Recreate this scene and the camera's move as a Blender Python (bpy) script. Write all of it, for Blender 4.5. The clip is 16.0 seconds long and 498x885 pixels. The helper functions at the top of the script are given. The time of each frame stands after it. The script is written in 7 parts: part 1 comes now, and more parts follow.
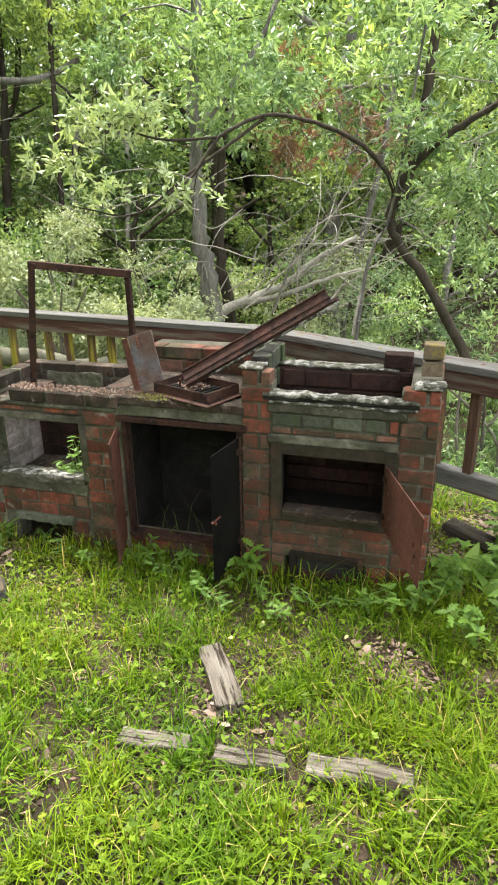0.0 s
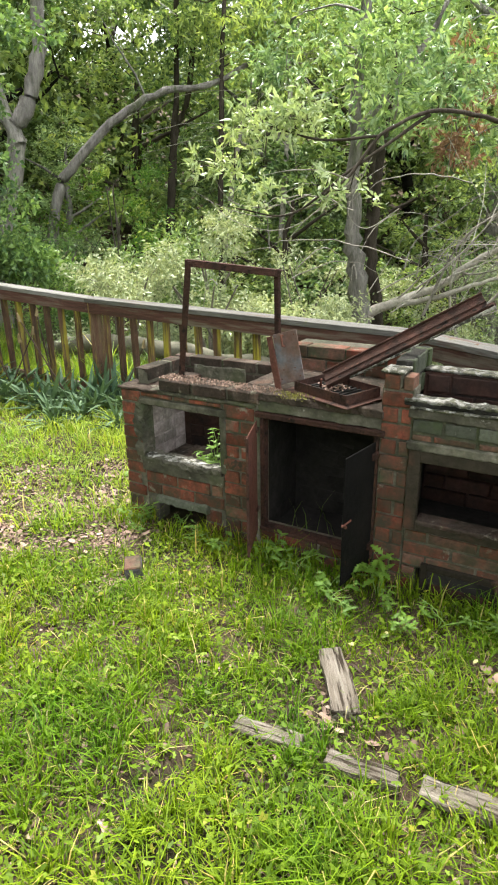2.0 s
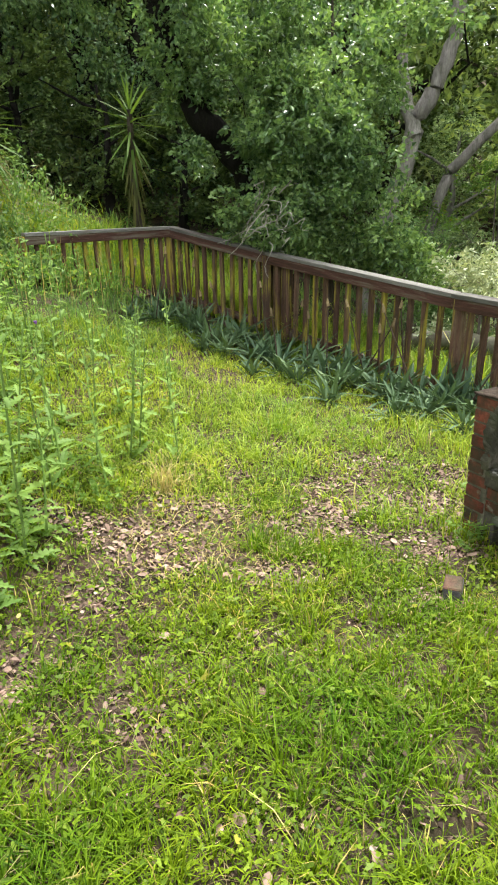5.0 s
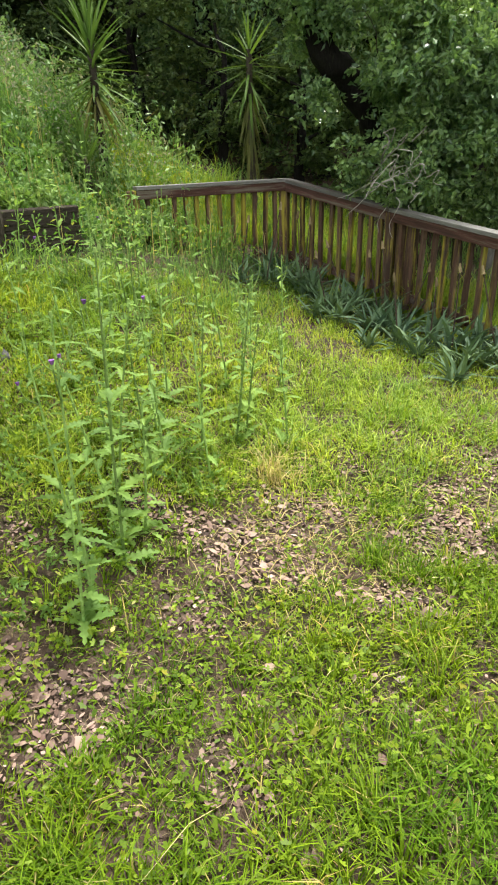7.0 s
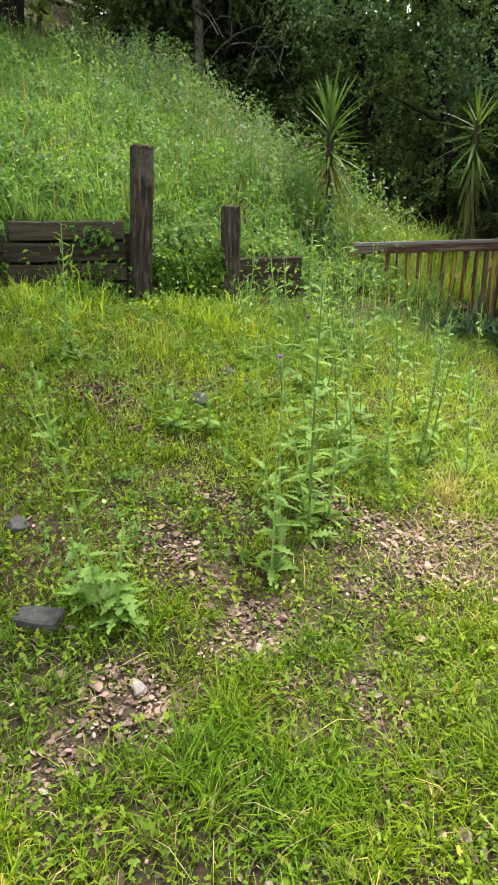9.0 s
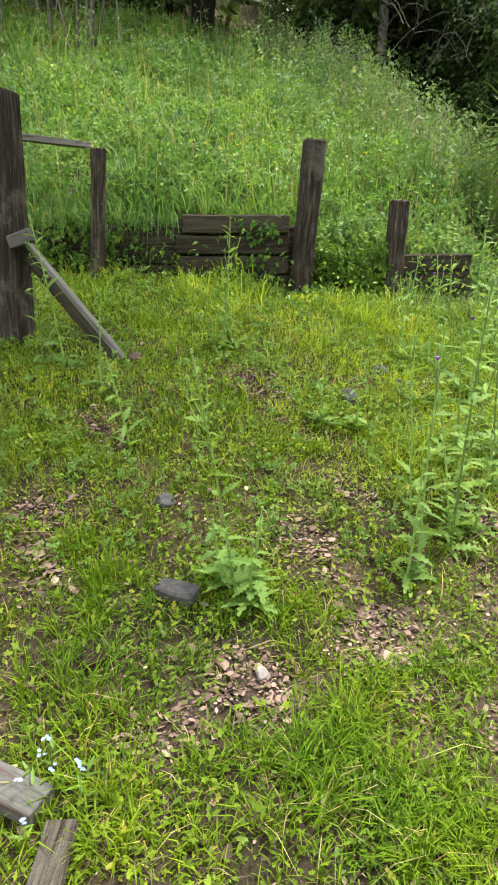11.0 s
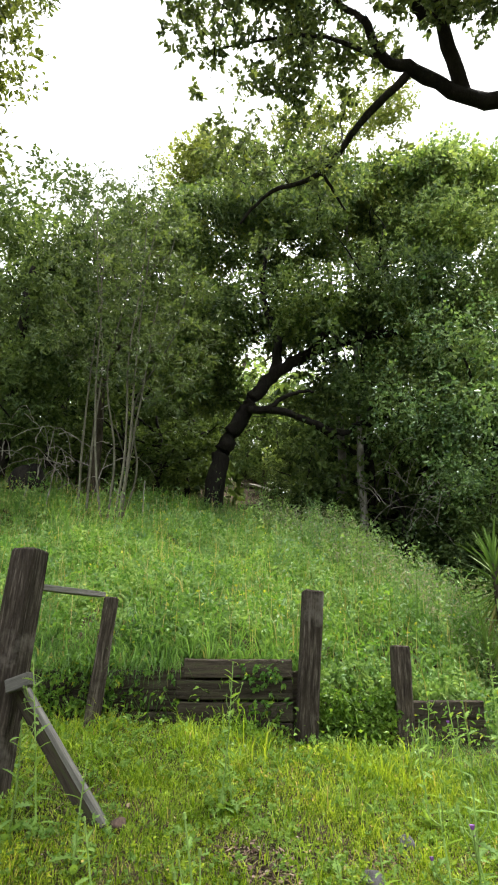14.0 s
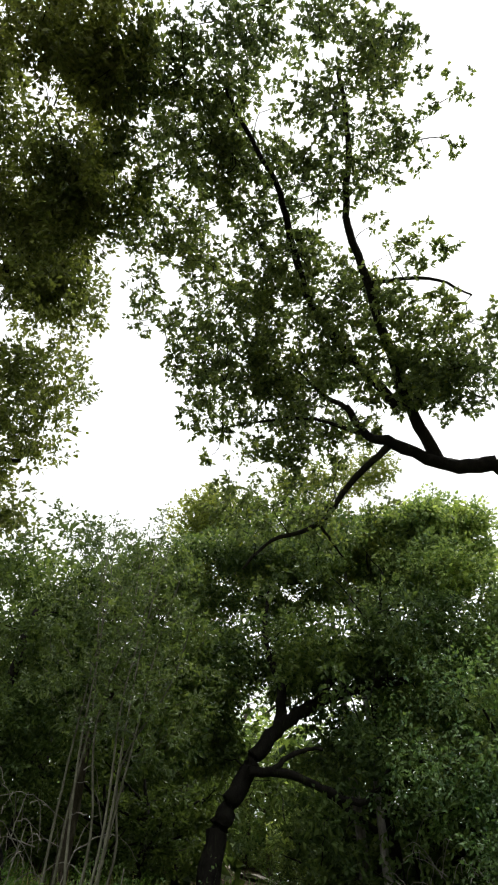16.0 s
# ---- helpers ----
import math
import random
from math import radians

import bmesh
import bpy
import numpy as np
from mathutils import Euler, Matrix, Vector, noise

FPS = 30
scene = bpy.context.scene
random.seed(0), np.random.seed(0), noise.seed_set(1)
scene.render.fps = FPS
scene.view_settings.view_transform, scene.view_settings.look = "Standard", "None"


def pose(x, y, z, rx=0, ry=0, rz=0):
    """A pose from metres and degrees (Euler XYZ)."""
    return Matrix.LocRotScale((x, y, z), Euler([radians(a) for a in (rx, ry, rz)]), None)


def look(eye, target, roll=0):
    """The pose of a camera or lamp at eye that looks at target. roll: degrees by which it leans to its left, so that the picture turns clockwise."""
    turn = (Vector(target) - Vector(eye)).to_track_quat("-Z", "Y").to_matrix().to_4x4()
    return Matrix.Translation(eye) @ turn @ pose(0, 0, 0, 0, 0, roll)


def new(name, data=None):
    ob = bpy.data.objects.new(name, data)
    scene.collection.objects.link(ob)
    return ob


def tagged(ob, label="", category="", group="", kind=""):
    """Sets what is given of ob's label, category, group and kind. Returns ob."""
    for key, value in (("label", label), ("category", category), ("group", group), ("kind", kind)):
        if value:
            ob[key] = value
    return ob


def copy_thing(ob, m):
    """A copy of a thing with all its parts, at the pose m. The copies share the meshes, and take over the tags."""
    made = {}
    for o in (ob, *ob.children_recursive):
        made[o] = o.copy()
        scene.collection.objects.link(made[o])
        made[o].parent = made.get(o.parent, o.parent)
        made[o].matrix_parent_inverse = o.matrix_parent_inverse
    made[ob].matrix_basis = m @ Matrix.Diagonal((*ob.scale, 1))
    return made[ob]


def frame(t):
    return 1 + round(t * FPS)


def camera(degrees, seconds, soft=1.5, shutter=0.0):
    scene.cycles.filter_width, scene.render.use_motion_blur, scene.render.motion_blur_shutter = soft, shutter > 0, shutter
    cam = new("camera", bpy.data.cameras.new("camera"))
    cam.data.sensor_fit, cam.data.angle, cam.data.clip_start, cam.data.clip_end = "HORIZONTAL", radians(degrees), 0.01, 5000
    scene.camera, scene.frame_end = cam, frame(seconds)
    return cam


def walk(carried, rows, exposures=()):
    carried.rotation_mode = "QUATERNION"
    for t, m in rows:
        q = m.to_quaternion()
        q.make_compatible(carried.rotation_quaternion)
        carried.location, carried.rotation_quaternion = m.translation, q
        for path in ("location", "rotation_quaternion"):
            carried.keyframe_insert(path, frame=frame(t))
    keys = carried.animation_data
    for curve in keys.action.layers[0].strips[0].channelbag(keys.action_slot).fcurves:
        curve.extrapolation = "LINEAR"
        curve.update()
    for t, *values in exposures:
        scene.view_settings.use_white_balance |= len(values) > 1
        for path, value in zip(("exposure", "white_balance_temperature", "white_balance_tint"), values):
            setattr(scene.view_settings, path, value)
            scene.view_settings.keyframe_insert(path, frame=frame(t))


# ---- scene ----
# camera: seconds, eye, yaw to the left of north, pitch, roll
PATH = [
    (0.0, 0, 0, 1.55, 0.07, -20.56, -0.58), (0.5, 0, 0, 1.55, 2.17, -20.58, -0.56), (1.0, 0, 0, 1.55, 5.17, -20.56, -0.56),
    (1.5, 0, 0, 1.55, 9.13, -20.52, -0.71), (2.0, 0, 0, 1.55, 13.58, -20.40, -0.84), (2.5, 0, 0, 1.55, 18.23, -20.30, -1.04),
    (3.0, 0, 0, 1.55, 23.44, -20.15, -1.27), (3.5, 0, 0, 1.55, 29.08, -20.04, -1.41), (4.0, 0, 0, 1.55, 34.68, -19.95, -1.22),
    (4.5, -0.02, 0.02, 1.55, 40.29, -20.0, -1.1), (5.0, -0.107, 0.078, 1.551, 45.74, -20.63, -0.8),
    (5.2, -0.15, 0.10, 1.555, 47.75, -21.0, -0.85), (6.3, -0.40, 0.235, 1.59, 53.3, -23.9, -1.15),
    (7.3, -0.467, 0.26, 1.60, 57.75, -24.5, -1.25), (7.5, -0.437, 0.255, 1.577, 59.93, -23.88, -1.3),
    (8.0, -0.06, 0.03, 1.55, 64.98, -19.9, -0.9), (8.5, 0, 0, 1.55, 70.93, -19.32, -0.4),
    (9.0, 0, 0, 1.55, 73.83, -19.39, -0.34), (9.5, 0, 0, 1.55, 77.0, -19.38, -0.19), (10.0, 0, 0, 1.55, 85.82, -19.93, 0.05),
    (10.2, 0, 0, 1.55, 87.46, -20.1, 0.0), (11.2, 0, 0, 1.55, 88.4, -19.6, 0.15), (11.8, 0, 0, 1.55, 88.6, -14.2, 0.22),
    (12.3, 0, 0, 1.55, 88.62, -6.8, 0.29), (12.5, 0, 0, 1.55, 88.6, -3.63, 0.32), (13.0, 0, 0, 1.55, 88.6, 4.33, 0.32),
    (13.5, 0, 0, 1.55, 88.57, 12.22, 0.4), (14.0, 0, 0, 1.55, 88.57, 20.04, 0.41), (14.5, 0, 0, 1.55, 88.6, 27.91, 0.46),
    (15.0, 0, 0, 1.55, 88.82, 35.78, 0.6), (15.5, 0, 0, 1.55, 89.04, 43.64, 0.87), (16.0, 0, 0, 1.55, 89.31, 51.35, 1.12),
]


def aim(x, y, z, yaw, pitch, roll):
    a, p = radians(yaw), radians(pitch)
    way = Vector((-math.sin(a) * math.cos(p), math.cos(a) * math.cos(p), math.sin(p)))
    eye = Vector((x, y, z))
    return look(eye, eye + 2 * way, roll)


cam = camera(44.24, 16.0, soft=2.0)
EXPOSURES = [(0.0, 1.5), (1.5, 1.48), (3.0, 1.4), (5.0, 1.2), (8.0, 1.08), (10.0, 1.13), (12.3, 1.4), (13.0, 1.52), (13.5, 1.46), (14.5, 0.78), (15.0, 0.5), (15.5, 0.36), (16.0, 0.28)]
walk(cam, [(r[0], aim(*r[1:])) for r in PATH], EXPOSURES)

# ---- light: a bright, thinly overcast sky and a soft sun ----
SUN_EL, SUN_AZ = 67.0, 334.0
world = bpy.data.worlds.new("sky")
scene.world = world
world.use_nodes = True
wn = world.node_tree
sky = wn.nodes.new("ShaderNodeTexSky")
sky.sky_type, sky.sun_disc = "NISHITA", False
sky.sun_elevation, sky.sun_rotation = radians(SUN_EL), radians(SUN_AZ)
veil = wn.nodes.new("ShaderNodeMix")
veil.data_type = "RGBA"
veil.inputs[0].default_value = 0.8
veil.inputs[7].default_value = (16.4, 16.5, 16.2, 1)
wn.links.new(sky.outputs[0], veil.inputs[6])
wn.links.new(veil.outputs[2], wn.nodes["Background"].inputs[0])
wn.nodes["Background"].inputs[1].default_value = 0.086
sun_data = bpy.data.lights.new("sun", "SUN")
sun_data.energy, sun_data.angle, sun_data.color = 4.9, radians(17), (1.0, 0.965, 0.89)
sun = new("sun", sun_data)
sa = radians(SUN_AZ)
sun_way = Vector((math.sin(sa) * math.cos(radians(SUN_EL)), math.cos(sa) * math.cos(radians(SUN_EL)), math.sin(radians(SUN_EL))))
sun.matrix_world = look(sun_way * 40, (0, 0, 0))

# ---- materials ----


def ramp(nt, stops):
    node = nt.nodes.new("ShaderNodeValToRGB")
    while len(node.color_ramp.elements) < len(stops):
        node.color_ramp.elements.new(0.5)
    for el, (at, col) in zip(node.color_ramp.elements, stops):
        el.position, el.color = at, (*col, 1) if len(col) == 3 else col
    return node


def mix(nt, fac, a, b, how="MIX"):
    node = nt.nodes.new("ShaderNodeMix")
    node.data_type, node.blend_type = "RGBA", how
    for slot, value in ((0, fac), (6, a), (7, b)):
        if isinstance(value, (int, float)):
            node.inputs[slot].default_value = value
        elif isinstance(value, tuple):
            node.inputs[slot].default_value = (*value, 1)
        else:
            nt.links.new(value, node.inputs[slot])
    return node.outputs[2]


def noise_tex(nt, scale, vector=None, w=None, detail=5.0, rough=0.6):
    node = nt.nodes.new("ShaderNodeTexNoise")
    node.noise_dimensions = "4D"
    node.inputs["Scale"].default_value, node.inputs["Detail"].default_value = scale, detail
    node.inputs["Roughness"].default_value = rough
    if vector is not None:
        nt.links.new(vector, node.inputs["Vector"])
    if w is not None:
        nt.links.new(w, node.inputs["W"])
    return node.outputs[0]


def surface(name, cols, scale=6.0, rough=0.85, metal=0.0, bump=0.4, stain=None, stretch=(1, 1, 1), stain2=None, vary=0.35, grain=6.0, depth=0.01, grime=None):
    """A worn solid surface: mottled base, fine grain, one or two kinds of stain."""
    m = bpy.data.materials.new(name)
    m.use_nodes = True
    nt = m.node_tree
    bsdf = nt.nodes["Principled BSDF"]
    co = nt.nodes.new("ShaderNodeTexCoord")
    mp = nt.nodes.new("ShaderNodeMapping")
    mp.inputs["Scale"].default_value = stretch
    nt.links.new(co.outputs["Object"], mp.inputs[0])
    info = nt.nodes.new("ShaderNodeObjectInfo")
    w = nt.nodes.new("ShaderNodeMath")
    w.operation = "MULTIPLY"
    w.inputs[1].default_value = 37.0
    nt.links.new(info.outputs["Random"], w.inputs[0])
    n1 = noise_tex(nt, scale, mp.outputs[0], w.outputs[0])
    n2 = noise_tex(nt, scale * grain, mp.outputs[0], w.outputs[0], 6.0, 0.7)
    stops = [(0.3 + 0.4 * i / max(1, len(cols) - 1), c) for i, c in enumerate(cols)]
    col = ramp(nt, stops)
    nt.links.new(n1, col.inputs[0])
    fine = ramp(nt, [(0.3, (0.48, 0.48, 0.48)), (0.7, (1.32, 1.32, 1.32))])
    nt.links.new(n2, fine.inputs[0])
    out = mix(nt, 0.8, col.outputs[0], fine.outputs[0], "MULTIPLY")
    one = ramp(nt, [(0.0, (1 - vary,) * 3), (1.0, (1 + vary * 0.6,) * 3)])
    nt.links.new(info.outputs["Random"], one.inputs[0])
    out = mix(nt, 1.0, out, one.outputs[0], "MULTIPLY")
    for k, st in enumerate((stain, stain2)):
        if st:
            c, s, lo, hi = st
            n3 = noise_tex(nt, s, co.outputs["Object"] if k else mp.outputs[0], w.outputs[0], 7.0, 0.65)
            gate = ramp(nt, [(lo, (0, 0, 0)), (hi, (1, 1, 1))])
            nt.links.new(n3, gate.inputs[0])
            out = mix(nt, gate.outputs[0], out, c)
    if grime:
        geo = nt.nodes.new("ShaderNodeNewGeometry")
        c, s, lo, hi = grime
        n4 = noise_tex(nt, s, geo.outputs["Position"], None, 8.0, 0.68)
        gate = ramp(nt, [(lo, (0, 0, 0)), (hi, (0.85, 0.85, 0.85))])
        nt.links.new(n4, gate.inputs[0])
        out = mix(nt, gate.outputs[0], out, c)
    nt.links.new(out, bsdf.inputs["Base Color"])
    bsdf.inputs["Roughness"].default_value, bsdf.inputs["Metallic"].default_value = rough, metal
    bsdf.inputs["Specular IOR Level"].default_value = 0.12 if rough > 0.65 else 0.5
    bp = nt.nodes.new("ShaderNodeBump")
    bp.inputs["Strength"].default_value, bp.inputs["Distance"].default_value = bump, depth
    nt.links.new(n2, bp.inputs["Height"])
    nt.links.new(bp.outputs[0], bsdf.inputs["Normal"])
    return m


def foliage(name, dark, light, trans=0.35, rough=0.5, patch=0.8, odd=None, spec=0.4, drift_cols=((0.62, 0.68, 0.75), (1.3, 1.22, 1.0)), by_object=False):
    """Leaves or blades: each island its own tone, with larger drifts of tone, and light passing through."""
    m = bpy.data.materials.new(name)
    m.use_nodes = True
    nt = m.node_tree
    bsdf = nt.nodes["Principled BSDF"]
    geo = nt.nodes.new("ShaderNodeNewGeometry")
    r = ramp(nt, [(0.0, dark), (0.9, light)] + ([(0.955, light), (0.965, odd)] if odd else []))
    nt.links.new(geo.outputs["Random Per Island"], r.inputs[0])
    info = nt.nodes.new("ShaderNodeObjectInfo")
    own = ramp(nt, [(0.0, (0.74, 0.78, 0.8)), (1.0, (1.24, 1.18, 1.1))])
    nt.links.new(info.outputs["Random"], own.inputs[0])
    n = noise_tex(nt, patch, geo.outputs["Position"], None, 4.0, 0.6)
    drift = ramp(nt, [(0.32, drift_cols[0]), (0.68, drift_cols[1])])
    nt.links.new(n, drift.inputs[0])
    col = mix(nt, 1.0, r.outputs[0], drift.outputs[0], "MULTIPLY")
    if by_object:
        col = mix(nt, 1.0, col, own.outputs[0], "MULTIPLY")
    nt.links.new(col, bsdf.inputs["Base Color"])
    bsdf.inputs["Roughness"].default_value = rough
    bsdf.inputs["Specular IOR Level"].default_value = spec
    tr = nt.nodes.new("ShaderNodeBsdfTranslucent")
    nt.links.new(mix(nt, 1.0, col, (1.15, 1.1, 0.6), "MULTIPLY"), tr.inputs[0])
    ms = nt.nodes.new("ShaderNodeMixShader")
    ms.inputs[0].default_value = trans
    nt.links.new(bsdf.outputs[0], ms.inputs[1])
    nt.links.new(tr.outputs[0], ms.inputs[2])
    nt.links.new(ms.outputs[0], nt.nodes["Material Output"].inputs[0])
    return m


M_SOIL = surface("soil", [(0.032, 0.021, 0.015), (0.08, 0.055, 0.039), (0.15, 0.11, 0.08)], 9.0, 0.95, bump=0.9, grain=16, depth=0.02,
                 stain=((0.03, 0.028, 0.014), 1.6, 0.46, 0.62), stain2=((0.17, 0.13, 0.085), 24, 0.58, 0.68))
M_BRICK = surface("old red brick", [(0.1, 0.036, 0.026), (0.225, 0.064, 0.041), (0.3, 0.09, 0.056)], 9, 0.9, bump=0.7,
                  stain=((0.045, 0.04, 0.03), 9, 0.48, 0.64), stain2=((0.2, 0.185, 0.155), 17, 0.58, 0.66), vary=0.5, grime=((0.04, 0.04, 0.026), 7.0, 0.4, 0.6))
M_BRICK_SMEAR = surface("mortar-smeared brick", [(0.1, 0.075, 0.058), (0.15, 0.075, 0.055), (0.19, 0.17, 0.145)], 9, 0.92, bump=0.7,
                        stain=((0.06, 0.075, 0.04), 8, 0.52, 0.66), stain2=((0.19, 0.06, 0.04), 9, 0.52, 0.62), grime=((0.035, 0.04, 0.024), 7.0, 0.42, 0.62))
M_BRICK_PALE = surface("limewashed brick", [(0.28, 0.24, 0.225), (0.48, 0.42, 0.405)], 5, 0.9, bump=0.6, stain=((0.09, 0.07, 0.06), 6, 0.5, 0.68), vary=0.15, grime=((0.1, 0.095, 0.08), 6.0, 0.46, 0.66))
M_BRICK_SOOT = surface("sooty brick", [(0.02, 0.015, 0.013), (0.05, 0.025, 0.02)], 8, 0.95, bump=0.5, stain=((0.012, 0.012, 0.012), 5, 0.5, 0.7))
M_MORTAR = surface("dirty mortar", [(0.085, 0.08, 0.063), (0.19, 0.175, 0.14)], 10, 0.95, bump=0.8, stain=((0.05, 0.065, 0.03), 4, 0.48, 0.66), grime=((0.03, 0.032, 0.022), 5.0, 0.42, 0.64))
M_CONC = surface("weathered concrete", [(0.07, 0.068, 0.052), (0.135, 0.128, 0.1), (0.22, 0.205, 0.17)], 6, 0.93, bump=0.8,
                 stain=((0.06, 0.07, 0.035), 3.5, 0.5, 0.66), stain2=((0.32, 0.31, 0.28), 19, 0.6, 0.66), grime=((0.028, 0.027, 0.02), 5.0, 0.42, 0.62))
M_KERB = surface("brown-stained kerb brick", [(0.03, 0.024, 0.019), (0.065, 0.048, 0.039), (0.11, 0.088, 0.072)], 12, 0.95, bump=0.9,
                 stain=((0.025, 0.023, 0.017), 8, 0.47, 0.62), stain2=((0.16, 0.145, 0.12), 18, 0.6, 0.68), grime=((0.08, 0.045, 0.033), 9.0, 0.54, 0.66))
M_BRICK_GREEN = surface("green-stained dark brick", [(0.04, 0.044, 0.034), (0.075, 0.082, 0.064), (0.11, 0.115, 0.095)], 9, 0.92, bump=0.6,
                        stain=((0.05, 0.066, 0.03), 6, 0.5, 0.66), stain2=((0.24, 0.24, 0.21), 26, 0.62, 0.68), vary=0.3)
M_CAPSTONE = surface("tan mossy stone", [(0.09, 0.07, 0.05), (0.19, 0.15, 0.11)], 9, 0.92, bump=0.8, stain=((0.22, 0.17, 0.03), 7, 0.52, 0.62), stain2=((0.06, 0.055, 0.04), 8, 0.55, 0.68))
M_TAR = surface("black weathered mortar", [(0.012, 0.012, 0.011), (0.04, 0.038, 0.034)], 12, 0.9, bump=1.0)
M_OVENIRON = surface("olive-brown oven iron", [(0.022, 0.019, 0.014), (0.042, 0.034, 0.025)], 9, 0.8, 0.1, bump=0.5, stain=((0.085, 0.045, 0.03), 7, 0.55, 0.7))
M_PLASTER = surface("flaking whitewashed mortar", [(0.24, 0.23, 0.21), (0.56, 0.55, 0.52)], 20, 0.9, bump=1.0, stain=((0.05, 0.05, 0.04), 24, 0.44, 0.53), stain2=((0.1, 0.1, 0.07), 40, 0.52, 0.58))
# soot black, with the shade inside closed hollows put into the colour
M_SOOT_SHADE = surface("soot and shade black lining", [(0.009, 0.0085, 0.008), (0.03, 0.028, 0.026)], 5, 0.95, bump=0.5)
M_RUST_DK = surface("dark rusted iron", [(0.022, 0.015, 0.013), (0.055, 0.03, 0.024), (0.085, 0.04, 0.03)], 16, 0.75, 0.2, bump=0.8, stain=((0.012, 0.01, 0.009), 26, 0.54, 0.64), stain2=((0.16, 0.075, 0.05), 44, 0.63, 0.7))
M_RUST_RED = surface("red rusted sheet iron", [(0.095, 0.04, 0.03), (0.15, 0.066, 0.05)], 7, 0.7, 0.2, bump=0.4, stain=((0.07, 0.035, 0.03), 12, 0.57, 0.7),
                     stain2=((0.3, 0.22, 0.19), 60, 0.7, 0.74))
M_RUST_BLUE = surface("heat-blued rusted sheet iron", [(0.17, 0.07, 0.05), (0.15, 0.1, 0.09), (0.16, 0.2, 0.28)], 5, 0.5, 0.4, bump=0.3,
                      stain=((0.22, 0.08, 0.045), 6, 0.56, 0.7))
M_IRON_BLK = surface("black sheet iron", [(0.002, 0.002, 0.0018), (0.005, 0.0048, 0.0045), (0.011, 0.01, 0.009)], 6, 0.75, 0.0, bump=0.35, stain=((0.1, 0.055, 0.04), 30, 0.66, 0.72))
M_RAIL = surface("worn grey deck timber", [(0.10, 0.097, 0.09), (0.2, 0.195, 0.185)], 3.5, 0.85, bump=0.7, stretch=(0.5, 7, 7),
                 stain=((0.09, 0.045, 0.035), 3, 0.56, 0.7), stain2=((0.09, 0.1, 0.04), 9, 0.62, 0.74))
M_RED = surface("faded red stained timber", [(0.04, 0.025, 0.021), (0.085, 0.042, 0.033), (0.11, 0.085, 0.068)], 3.5, 0.85, bump=0.7, stretch=(0.5, 7, 7),
                stain=((0.14, 0.125, 0.1), 3.5, 0.5, 0.66), stain2=((0.03, 0.022, 0.02), 5, 0.6, 0.75))
M_BAL = surface("mossy stained baluster timber", [(0.055, 0.038, 0.028), (0.105, 0.06, 0.042), (0.14, 0.11, 0.075)], 4, 0.88, bump=0.6, stretch=(7, 7, 0.5),
                stain=((0.27, 0.23, 0.035), 2.4, 0.5, 0.6), stain2=((0.035, 0.028, 0.022), 5, 0.55, 0.75))
M_TIE = surface("weathered dark timber", [(0.022, 0.017, 0.014), (0.085, 0.068, 0.056), (0.23, 0.2, 0.175)], 5, 0.9, bump=1.0, stretch=(12, 12, 1.1), depth=0.025,
                stain=((0.028, 0.022, 0.018), 3, 0.48, 0.64), stain2=((0.2, 0.18, 0.16), 2.2, 0.56, 0.7))
M_TIE_H = surface("weathered sleeper timber", [(0.025, 0.021, 0.017), (0.068, 0.055, 0.044), (0.11, 0.092, 0.074)], 4, 0.9, bump=1.0, stretch=(0.6, 9, 9), depth=0.02,
                  stain=((0.05, 0.06, 0.025), 4, 0.52, 0.68))
M_PLANK = surface("silvered old plank", [(0.11, 0.09, 0.07), (0.22, 0.19, 0.155), (0.32, 0.29, 0.245)], 4, 0.9, bump=1.0, stretch=(0.8, 12, 12), depth=0.015,
                  stain=((0.045, 0.034, 0.024), 6, 0.5, 0.58))
M_BARK_GREY = surface("grey bark", [(0.13, 0.12, 0.11), (0.25, 0.235, 0.22), (0.36, 0.34, 0.31)], 3, 0.95, bump=1.0, stretch=(3, 3, 0.7), depth=0.03,
                      stain=((0.07, 0.09, 0.04), 2, 0.55, 0.7))
M_BARK_PALE = surface("pale bleached bark", [(0.24, 0.22, 0.195), (0.46, 0.43, 0.38)], 4, 0.9, bump=0.7, stain=((0.13, 0.12, 0.09), 5, 0.55, 0.7))
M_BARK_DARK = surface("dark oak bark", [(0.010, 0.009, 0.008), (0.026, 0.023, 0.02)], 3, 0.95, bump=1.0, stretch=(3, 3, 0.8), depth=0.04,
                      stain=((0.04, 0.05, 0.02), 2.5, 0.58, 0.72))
M_BARK_OLIVE = surface("brown-grey bark", [(0.04, 0.033, 0.025), (0.09, 0.075, 0.06)], 3.5, 0.95, bump=0.8, stretch=(3, 3, 0.8), depth=0.02)
M_BARK_SAPLING = surface("olive-grey sapling bark", [(0.07, 0.068, 0.05), (0.15, 0.145, 0.11)], 5, 0.9, bump=0.4)
M_TRACK = surface("pale dry dirt", [(0.3, 0.27, 0.24), (0.5, 0.46, 0.42)], 2, 0.95, bump=0.5)
M_SILVER = surface("silvered handrail timber", [(0.15, 0.145, 0.135), (0.3, 0.29, 0.275)], 3.5, 0.85, bump=0.8, stretch=(0.5, 9, 9), stain=((0.05, 0.045, 0.04), 4, 0.54, 0.66))
M_STONE = surface("grey stone", [(0.05, 0.048, 0.05), (0.13, 0.125, 0.13)], 9, 0.9, bump=0.8)
